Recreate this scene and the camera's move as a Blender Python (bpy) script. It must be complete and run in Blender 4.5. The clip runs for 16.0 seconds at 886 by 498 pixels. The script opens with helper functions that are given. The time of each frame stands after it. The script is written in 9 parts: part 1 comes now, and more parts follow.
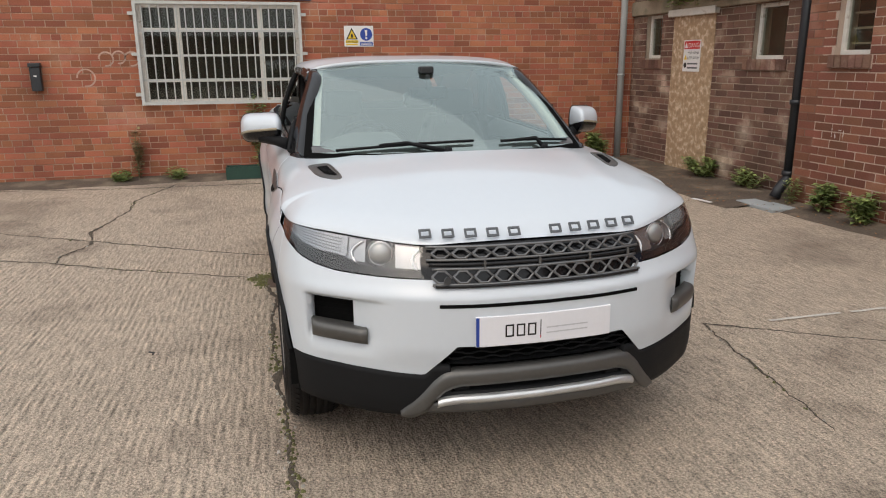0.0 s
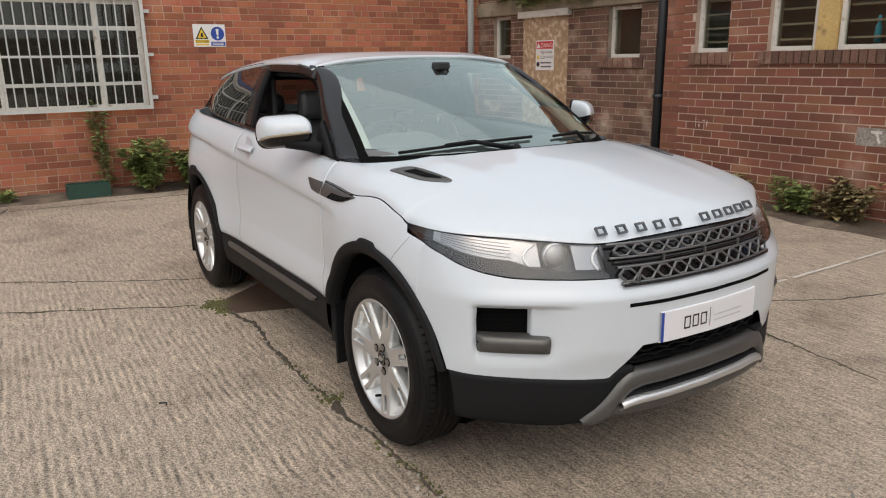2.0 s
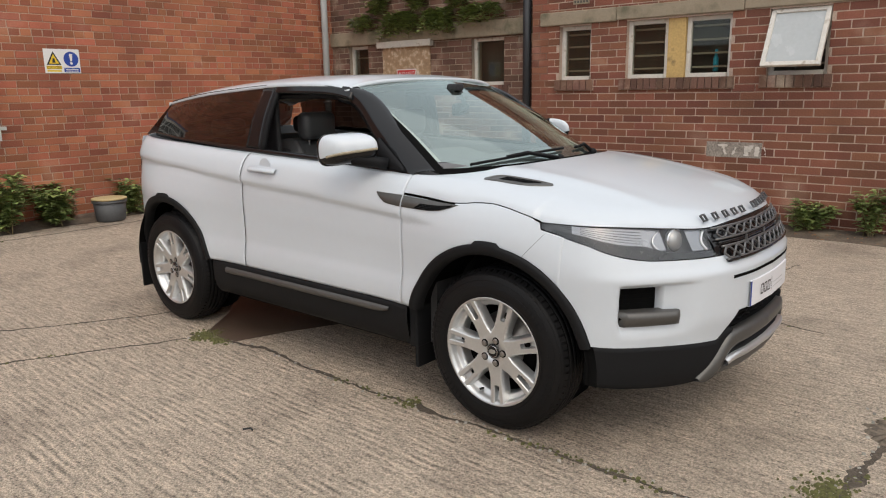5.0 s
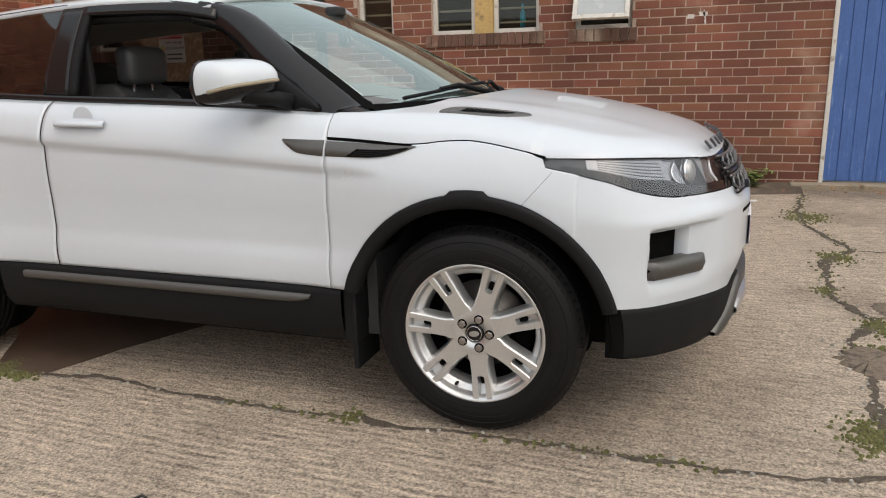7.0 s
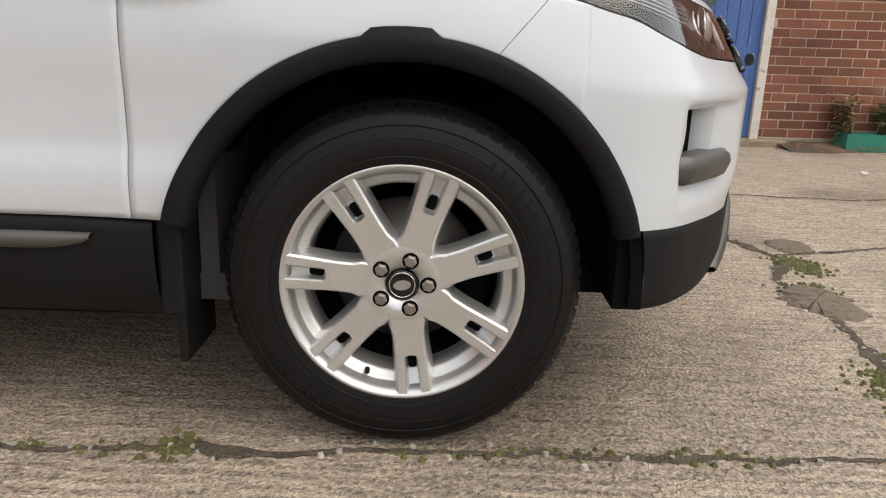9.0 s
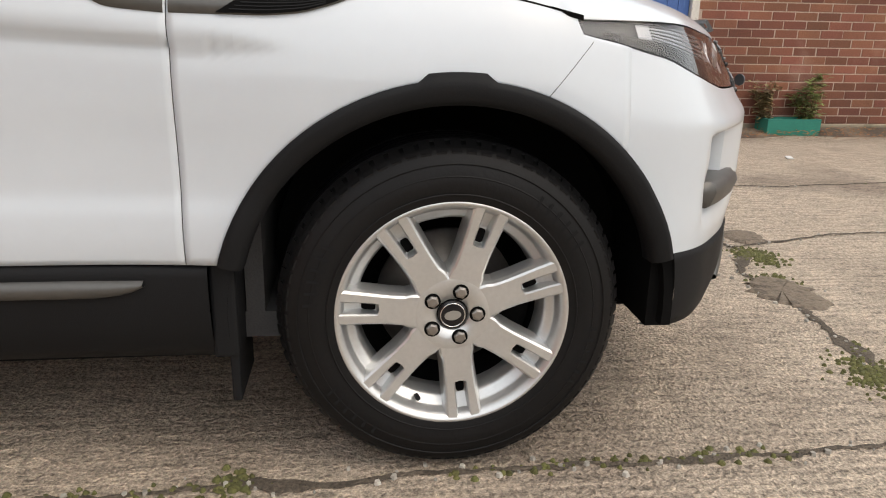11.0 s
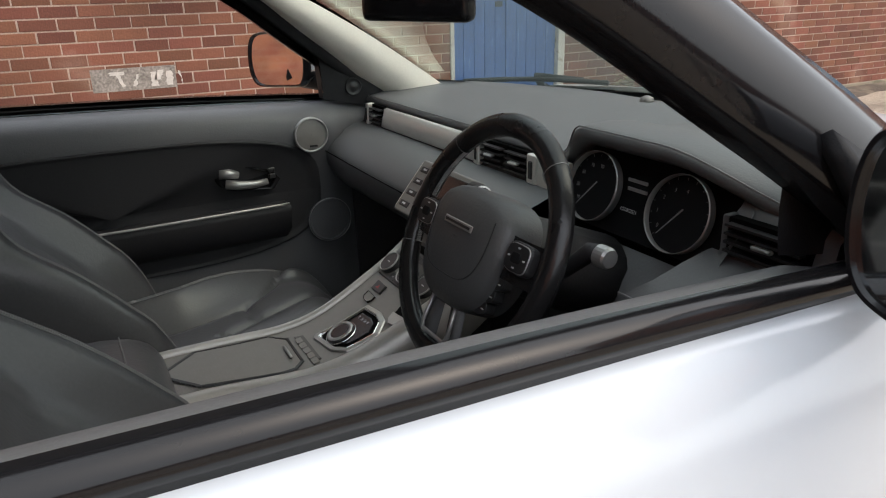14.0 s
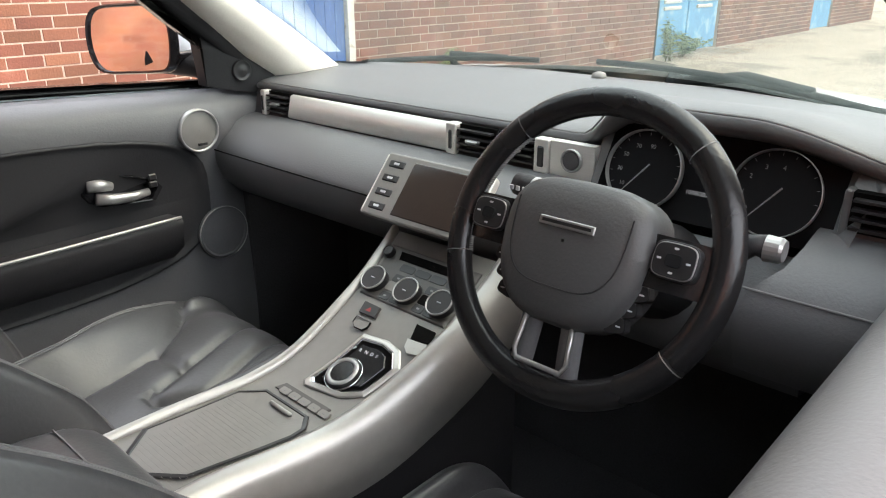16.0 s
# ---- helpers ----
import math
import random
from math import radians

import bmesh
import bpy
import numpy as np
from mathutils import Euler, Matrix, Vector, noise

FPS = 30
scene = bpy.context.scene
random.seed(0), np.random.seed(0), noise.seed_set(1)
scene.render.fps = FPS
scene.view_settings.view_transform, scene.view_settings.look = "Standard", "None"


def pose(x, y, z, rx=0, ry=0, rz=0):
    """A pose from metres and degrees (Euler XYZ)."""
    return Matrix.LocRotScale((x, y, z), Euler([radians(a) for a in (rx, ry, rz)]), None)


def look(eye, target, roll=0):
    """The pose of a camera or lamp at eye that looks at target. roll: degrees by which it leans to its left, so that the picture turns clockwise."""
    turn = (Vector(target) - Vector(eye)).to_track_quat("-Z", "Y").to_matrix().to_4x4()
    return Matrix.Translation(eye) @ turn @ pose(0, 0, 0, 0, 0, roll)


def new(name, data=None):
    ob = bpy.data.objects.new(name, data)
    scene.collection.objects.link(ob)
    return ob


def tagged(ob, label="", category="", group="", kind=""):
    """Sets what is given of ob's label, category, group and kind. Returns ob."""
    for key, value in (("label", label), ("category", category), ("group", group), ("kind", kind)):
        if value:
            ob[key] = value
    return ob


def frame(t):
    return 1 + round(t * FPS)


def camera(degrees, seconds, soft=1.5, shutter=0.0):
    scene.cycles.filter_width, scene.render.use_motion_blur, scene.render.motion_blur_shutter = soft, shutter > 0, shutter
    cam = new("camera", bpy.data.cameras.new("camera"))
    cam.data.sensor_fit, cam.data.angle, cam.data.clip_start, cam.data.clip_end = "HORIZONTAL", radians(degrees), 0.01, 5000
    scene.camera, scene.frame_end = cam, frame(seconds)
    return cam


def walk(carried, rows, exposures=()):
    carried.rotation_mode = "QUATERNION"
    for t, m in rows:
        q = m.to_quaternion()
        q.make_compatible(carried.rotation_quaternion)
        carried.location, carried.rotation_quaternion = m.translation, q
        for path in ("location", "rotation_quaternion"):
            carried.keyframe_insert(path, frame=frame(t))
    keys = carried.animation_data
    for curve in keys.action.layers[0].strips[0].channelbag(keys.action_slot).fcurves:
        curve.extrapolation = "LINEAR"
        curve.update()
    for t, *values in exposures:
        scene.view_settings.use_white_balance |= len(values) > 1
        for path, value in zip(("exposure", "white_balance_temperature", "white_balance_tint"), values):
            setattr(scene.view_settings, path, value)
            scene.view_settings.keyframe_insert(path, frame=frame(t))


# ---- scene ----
cam = camera(63.0, 16.0, soft=1.1)
PATH = [
    (0, (3.229, -0.985, 1.573), (1.357, -0.495, 1.068), -0.4),
    (0.5, (3.086, -1.312, 1.572), (1.255, -0.693, 1.059), -0.5),
    (1, (2.87, -1.585, 1.55), (1.085, -0.84, 1.041), -0.6),
    (1.5, (2.736, -1.903, 1.557), (1.017, -1.015, 1.054), -0.7),
    (2, (2.513, -2.17, 1.543), (0.88, -1.131, 1.041), -0.8),
    (2.5, (2.34, -2.398, 1.548), (0.791, -1.235, 1.053), -0.7),
    (3, (2.196, -2.692, 1.549), (0.729, -1.422, 1.064), -0.6),
    (3.5, (2.051, -2.905, 1.529), (0.661, -1.546, 1.057), -0.5),
    (3.7, (1.99, -2.956, 1.511), (0.623, -1.573, 1.042), -0.7),
    (5.8, (1.552, -3.51, 1.505), (0.412, -1.923, 1.081), -1.1),
    (6, (1.406, -3.447, 1.487), (0.314, -1.828, 1.058), -1.3),
    (6.5, (1.06, -3.33, 1.392), (0.152, -1.607, 0.939), -1.9),
    (7, (0.721, -3.156, 1.26), (0.072, -1.328, 0.771), -1.5),
    (7.5, (0.434, -2.876, 1.056), (0.052, -0.979, 0.55), -0.3),
    (8, (0.191, -2.656, 0.932), (0.017, -0.737, 0.394), 1.1),
    (8.5, (0.1, -2.463, 0.871), (0.05, -0.538, 0.332), 1.5),
    (8.7, (0.101, -2.36, 0.836), (0.08, -0.434, 0.297), 1.6),
    (10.8, (-0.067, -2.24, 0.854), (0.117, -0.331, 0.286), 1.3),
    (11, (-0.172, -2.33, 0.945), (0.059, -0.431, 0.365), 1.1),
    (11.5, (-0.422, -2.338, 1.26), (-0.071, -0.489, 0.583), 1.1),
    (12, (-0.632, -2.206, 1.364), (-0.252, -0.342, 0.748), -0.5),
    (12.5, (-0.91, -1.987, 1.41), (-0.462, -0.142, 0.78), -1.4),
    (13, (-1.138, -1.746, 1.44), (-0.584, 0.062, 0.79), -1.9),
    (13.5, (-1.291, -1.42, 1.425), (-0.589, 0.33, 0.76), -1.6),
    (14, (-1.451, -1.186, 1.418), (-0.561, 0.469, 0.733), -1.4),
    (14.5, (-1.583, -0.974, 1.413), (-0.497, 0.549, 0.705), -1.0),
    (15, (-1.616, -0.879, 1.404), (-0.387, 0.525, 0.683), -0.8),
    (15.5, (-1.63, -0.814, 1.386), (-0.305, 0.5, 0.666), -0.4),
    (16, (-1.639, -0.771, 1.373), (-0.258, 0.486, 0.656), -0.1),
]
walk(cam, [(t, look(eye, target, roll)) for t, eye, target, roll in PATH],
     exposures=[(0, 0.38, 6500, 10), (7, 0.5, 6600, 10), (8.5, 0.6, 6700, 10), (11, 0.7, 6700, 10), (12, 0.42, 6350, 9.5), (12.5, 0.32, 6280, 9.5), (13.4, 0.45, 6280, 9.5), (14, 1.08, 6400, 11), (14.5, 2.1, 6480, 12.5), (16, 2.45, 6480, 12.5)])

# ---- light: an overcast day in an open yard ----
world = bpy.data.worlds.new("overcast")
scene.world = world
world.use_nodes = True
wn, wl = world.node_tree.nodes, world.node_tree.links
sky = wn.new("ShaderNodeTexSky")
sky.sky_type = "NISHITA"
sky.sun_disc = False
sky.sun_elevation, sky.sun_rotation = radians(55), radians(129)
sky.air_density, sky.dust_density, sky.ozone_density = 1.0, 9.0, 0.8
cloud = wn.new("ShaderNodeMix")   # an even cloud layer over the clear sky
cloud.data_type = "RGBA"
cloud.inputs["Factor"].default_value = 0.7
wl.new(sky.outputs[0], cloud.inputs["A"])
cloud.inputs["B"].default_value = (4.6, 4.9, 5.1, 1)
wl.new(cloud.outputs["Result"], wn["Background"].inputs[0])
wn["Background"].inputs[1].default_value = 0.15
sun = new("sun", bpy.data.lights.new("sun", "SUN"))
sun.data.energy, sun.data.angle, sun.data.color = 0.55, radians(140), (1.0, 0.98, 0.95)
sun.matrix_world = look((5.0, -4.0, 9.0), (0.0, 0.0, 0.0))


# ---- materials ----
def mat(name, col, rough=0.5, metal=0.0, var=0.12, scale=6.0, fine=70.0, bump=0.0, coat=0.0, tint=None, spread=0.0, spec=0.5, stain=None, stain_at=(0.55, 0.7), aniso=None, sheen=0.0, broad=False, uneven=0.08):
    """A surface with variation at two scales. tint: second colour of the fine grain; spread: brightness change from piece to piece;
    stain: colour of broad patches."""
    m = bpy.data.materials.new(name)
    m.use_nodes = True
    n, l = m.node_tree.nodes, m.node_tree.links
    b = n["Principled BSDF"]
    tc = n.new("ShaderNodeTexCoord")
    src = tc.outputs["Object"]
    if aniso:
        mp = n.new("ShaderNodeMapping")
        mp.inputs["Scale"].default_value = aniso
        l.new(src, mp.inputs[0])
        src = mp.outputs[0]
    big, small = n.new("ShaderNodeTexNoise"), n.new("ShaderNodeTexNoise")
    big.inputs["Scale"].default_value, small.inputs["Scale"].default_value = scale, fine
    big.inputs["Detail"].default_value, small.inputs["Detail"].default_value = 4.0, 3.0
    if broad:   # weathering that runs on from piece to piece
        where = n.new("ShaderNodeNewGeometry")
        l.new(where.outputs["Position"], big.inputs["Vector"])
    else:
        l.new(src, big.inputs["Vector"])
    l.new(src, small.inputs["Vector"])
    add = n.new("ShaderNodeMath")
    add.operation = "ADD"
    l.new(big.outputs["Fac"], add.inputs[0])
    l.new(small.outputs["Fac"], add.inputs[1])
    val = n.new("ShaderNodeMapRange")
    val.inputs["From Min"].default_value, val.inputs["From Max"].default_value = 0.6, 1.4
    val.inputs["To Min"].default_value, val.inputs["To Max"].default_value = 1.0 - var, 1.0 + var
    l.new(add.outputs[0], val.inputs["Value"])
    colour = n.new("ShaderNodeMix")
    colour.data_type = "RGBA"
    colour.inputs["A"].default_value = (*col, 1)
    colour.inputs["B"].default_value = (*(tint or col), 1)
    l.new(small.outputs["Fac"], colour.inputs["Factor"])
    out = colour.outputs["Result"]
    if stain:
        ramp = n.new("ShaderNodeMapRange")
        ramp.inputs["From Min"].default_value, ramp.inputs["From Max"].default_value = stain_at
        l.new(big.outputs["Fac"], ramp.inputs["Value"])
        mix = n.new("ShaderNodeMix")
        mix.data_type = "RGBA"
        l.new(ramp.outputs[0], mix.inputs["Factor"])
        l.new(out, mix.inputs["A"])
        mix.inputs["B"].default_value = (*stain, 1)
        out = mix.outputs["Result"]
    hsv = n.new("ShaderNodeHueSaturation")
    l.new(out, hsv.inputs["Color"])
    value = val.outputs[0]
    if spread:
        info, geo = n.new("ShaderNodeObjectInfo"), n.new("ShaderNodeNewGeometry")
        s = n.new("ShaderNodeMath")
        s.operation = "ADD"
        l.new(info.outputs["Random"], s.inputs[0])
        l.new(geo.outputs["Random Per Island"], s.inputs[1])
        f = n.new("ShaderNodeMath")
        f.operation = "FRACT"
        l.new(s.outputs[0], f.inputs[0])
        r = n.new("ShaderNodeMapRange")
        r.inputs["To Min"].default_value, r.inputs["To Max"].default_value = 1.0 - spread, 1.0 + spread
        l.new(f.outputs[0], r.inputs["Value"])
        mu = n.new("ShaderNodeMath")
        mu.operation = "MULTIPLY"
        l.new(value, mu.inputs[0])
        l.new(r.outputs[0], mu.inputs[1])
        value = mu.outputs[0]
        f2 = n.new("ShaderNodeMath")
        f2.operation = "MULTIPLY_ADD"
        l.new(f.outputs[0], f2.inputs[0])
        f2.inputs[1].default_value = 7.31
        f2.inputs[2].default_value = 0.0
        f3 = n.new("ShaderNodeMath")
        f3.operation = "FRACT"
        l.new(f2.outputs[0], f3.inputs[0])
        hr = n.new("ShaderNodeMapRange")
        hr.inputs["To Min"].default_value, hr.inputs["To Max"].default_value = 0.495, 0.512
        l.new(f3.outputs[0], hr.inputs["Value"])
        l.new(hr.outputs[0], hsv.inputs["Hue"])
    l.new(value, hsv.inputs["Value"])
    l.new(hsv.outputs[0], b.inputs["Base Color"])
    rr = n.new("ShaderNodeMapRange")
    rr.inputs["To Min"].default_value, rr.inputs["To Max"].default_value = max(rough - uneven, 0.02), min(rough + uneven, 1.0)
    l.new(big.outputs["Fac"], rr.inputs["Value"])
    l.new(rr.outputs[0], b.inputs["Roughness"])
    b.inputs["Metallic"].default_value = metal
    b.inputs["Coat Weight"].default_value = coat
    b.inputs["Coat Roughness"].default_value = 0.04
    b.inputs["Specular IOR Level"].default_value = spec
    b.inputs["Sheen Weight"].default_value = sheen
    if bump:
        bp = n.new("ShaderNodeBump")
        bp.inputs["Strength"].default_value, bp.inputs["Distance"].default_value = 1.0, bump
        l.new(small.outputs["Fac"], bp.inputs["Height"])
        l.new(bp.outputs[0], b.inputs["Normal"])
    return m


def glass(name, col=(1, 1, 1), rough=0.0, ior=1.45):
    m = bpy.data.materials.new(name)
    m.use_nodes = True
    b = m.node_tree.nodes["Principled BSDF"]
    b.inputs["Base Color"].default_value = (*col, 1)
    b.inputs["Roughness"].default_value = rough
    b.inputs["Transmission Weight"].default_value = 1.0
    b.inputs["IOR"].default_value = ior
    return m


def sheet_glass(name, col=(1, 1, 1), gloss=0.08, skin=(1, 1, 1)):
    """Thin glass: clear with a mirror-like skin that strengthens at a slant."""
    m = bpy.data.materials.new(name)
    m.use_nodes = True
    n, l = m.node_tree.nodes, m.node_tree.links
    n.remove(n["Principled BSDF"])
    tr, gl, mx, lw = n.new("ShaderNodeBsdfTransparent"), n.new("ShaderNodeBsdfGlossy"), n.new("ShaderNodeMixShader"), n.new("ShaderNodeLayerWeight")
    tr.inputs[0].default_value = (*col, 1)
    gl.inputs["Roughness"].default_value = 0.02
    gl.inputs["Color"].default_value = (*skin, 1)
    lw.inputs[0].default_value = 0.5
    pw, sc_ = n.new("ShaderNodeMath"), n.new("ShaderNodeMath")
    pw.operation, sc_.operation = "POWER", "MULTIPLY_ADD"
    pw.inputs[1].default_value = 4.0
    l.new(lw.outputs["Facing"], pw.inputs[0])
    l.new(pw.outputs[0], sc_.inputs[0])
    sc_.inputs[1].default_value, sc_.inputs[2].default_value = 1.0 - gloss, gloss
    l.new(sc_.outputs[0], mx.inputs[0])
    l.new(tr.outputs[0], mx.inputs[1])
    l.new(gl.outputs[0], mx.inputs[2])
    l.new(mx.outputs[0], n["Material Output"].inputs[0])
    return m


M_brick_back = mat("red_brick", (0.375, 0.122, 0.066), 0.85, var=0.34, broad=True, scale=1.5, fine=90, bump=0.004, tint=(0.285, 0.094, 0.054), spread=0.32, stain=(0.36, 0.20, 0.145), stain_at=(0.6, 0.82))
M_brick_left = mat("brown_brick", (0.215, 0.082, 0.05), 0.85, var=0.45, broad=True, scale=1.3, fine=90, bump=0.004, tint=(0.165, 0.06, 0.04), spread=0.28, stain=(0.34, 0.215, 0.165), stain_at=(0.6, 0.8))
M_brick_dark = mat("sooty_brick", (0.20, 0.098, 0.07), 0.85, var=0.55, broad=True, scale=2.0, fine=90, bump=0.004, tint=(0.115, 0.068, 0.052), spread=0.35, stain=(0.38, 0.30, 0.235), stain_at=(0.54, 0.72))
M_mortar_back = mat("red_mortar", (0.40, 0.27, 0.20), 0.95, var=0.45, broad=True, scale=1.5, fine=120, bump=0.003)
M_mortar_dark = mat("sooty_mortar", (0.33, 0.27, 0.21), 0.95, var=0.45, scale=3.0, fine=120, bump=0.003)
M_mortar_left = mat("pale_mortar", (0.44, 0.34, 0.275), 0.95, var=0.4, broad=True, scale=1.3, fine=120, bump=0.003)
M_stone = mat("weathered_concrete", (0.36, 0.30, 0.22), 0.9, var=0.25, scale=4.0, fine=60, bump=0.006, tint=(0.26, 0.22, 0.16), stain=(0.13, 0.12, 0.08), stain_at=(0.5, 0.7))
M_white_wood = mat("flaking_white_paint", (0.62, 0.60, 0.55), 0.6, var=0.15, scale=12, fine=90, bump=0.002, stain=(0.33, 0.28, 0.22), stain_at=(0.6, 0.72))
M_grey_metal = mat("painted_grey_steel", (0.52, 0.53, 0.51), 0.5, var=0.12, scale=9, fine=80, bump=0.001)
M_pipe_grey = mat("grey_drainpipe_paint", (0.38, 0.40, 0.40), 0.5, var=0.12, scale=4, fine=60)
M_pipe_black = mat("black_iron_paint", (0.022, 0.025, 0.03), 0.45, var=0.3, scale=6, fine=60, bump=0.002)
M_blue_paint = mat("faded_blue_door_paint", (0.05, 0.115, 0.34), 0.65, var=0.2, scale=5, fine=40, bump=0.002, tint=(0.07, 0.15, 0.38), stain=(0.16, 0.25, 0.42), stain_at=(0.62, 0.75), aniso=(6, 6, 0.7))
M_blue_light = mat("pale_blue_door_paint", (0.12, 0.33, 0.55), 0.65, var=0.2, scale=4, fine=40, bump=0.002, stain=(0.3, 0.45, 0.55))
M_osb = mat("chipboard", (0.56, 0.40, 0.25), 0.8, var=0.45, scale=14, fine=42, bump=0.003, tint=(0.24, 0.15, 0.085), stain=(0.5, 0.40, 0.29), stain_at=(0.5, 0.62))
M_tan = mat("tan_board", (0.52, 0.36, 0.14), 0.7, var=0.2, scale=4, fine=40, stain=(0.06, 0.05, 0.04), stain_at=(0.64, 0.75))
# the dimness of unlit rooms and holes, put into the colour
M_dark_void = mat("unlit_depth", (0.085, 0.085, 0.075), 0.9)
M_slat = mat("dusty_slat", (0.40, 0.36, 0.29), 0.8)
M_frost = mat("frosted_pane", (0.42, 0.45, 0.46), 0.25, var=0.08, scale=3, fine=30)
M_window = sheet_glass("window_glass", (0.78, 0.8, 0.76), 0.035)
M_white_sign = mat("white_sign_sheet", (0.75, 0.75, 0.74), 0.4, var=0.05)
M_yellow = mat("yellow_sign_ink", (0.75, 0.52, 0.03), 0.4, var=0.05)
M_sign_blue = mat("blue_sign_ink", (0.02, 0.06, 0.32), 0.4, var=0.05)
M_sign_red = mat("red_sign_ink", (0.55, 0.03, 0.03), 0.4, var=0.05)
M_ink = mat("black_ink", (0.015, 0.015, 0.015), 0.5)
M_leaf = mat("weed_leaf", (0.24, 0.30, 0.095), 0.6, var=0.3, scale=9, fine=40, spread=0.5, tint=(0.18, 0.23, 0.07))
M_leaf_dry = mat("dry_weed", (0.24, 0.19, 0.09), 0.8, var=0.3, spread=0.4)
M_dead_leaf = mat("fallen_leaf", (0.26, 0.11, 0.04), 0.8, var=0.3, spread=0.6)
M_stem = mat("weed_stem", (0.16, 0.13, 0.06), 0.7)
M_moss = mat("moss", (0.135, 0.128, 0.042), 0.95, var=0.4, scale=20, fine=150, bump=0.006, tint=(0.085, 0.088, 0.03), spread=0.3)
M_dirt = mat("crack_dirt", (0.045, 0.036, 0.026), 0.95, var=0.6, scale=22, fine=120, bump=0.008, tint=(0.13, 0.105, 0.08))
M_soil = mat("damp_soil", (0.085, 0.065, 0.048), 0.95, var=0.35, scale=3, fine=60, bump=0.01, tint=(0.13, 0.10, 0.075), stain=(0.17, 0.135, 0.10), stain_at=(0.5, 0.65))
M_patch = mat("broken_concrete", (0.27, 0.22, 0.165), 0.9, var=0.6, scale=22, fine=75, bump=0.012, tint=(0.13, 0.10, 0.075), stain=(0.10, 0.08, 0.06), stain_at=(0.5, 0.62))
M_chip = mat("pale_stone_chip", (0.36, 0.34, 0.30), 0.85, var=0.2, spread=0.35)
M_line = mat("worn_white_road_paint", (0.6, 0.57, 0.52), 0.8, var=0.3, scale=20, fine=90)
M_graffiti = mat("white_spray_paint", (0.62, 0.58, 0.53), 0.8, var=0.2)
M_green_plastic = mat("green_plastic", (0.02, 0.06, 0.045), 0.45, var=0.15)
M_tub = mat("grey_tub_plastic", (0.09, 0.095, 0.10), 0.55, var=0.2)
M_tan_lid = mat("faded_tan_lid", (0.48, 0.38, 0.2), 0.7, var=0.15)
M_slate = mat("pale_slab", (0.33, 0.36, 0.37), 0.8, var=0.15)


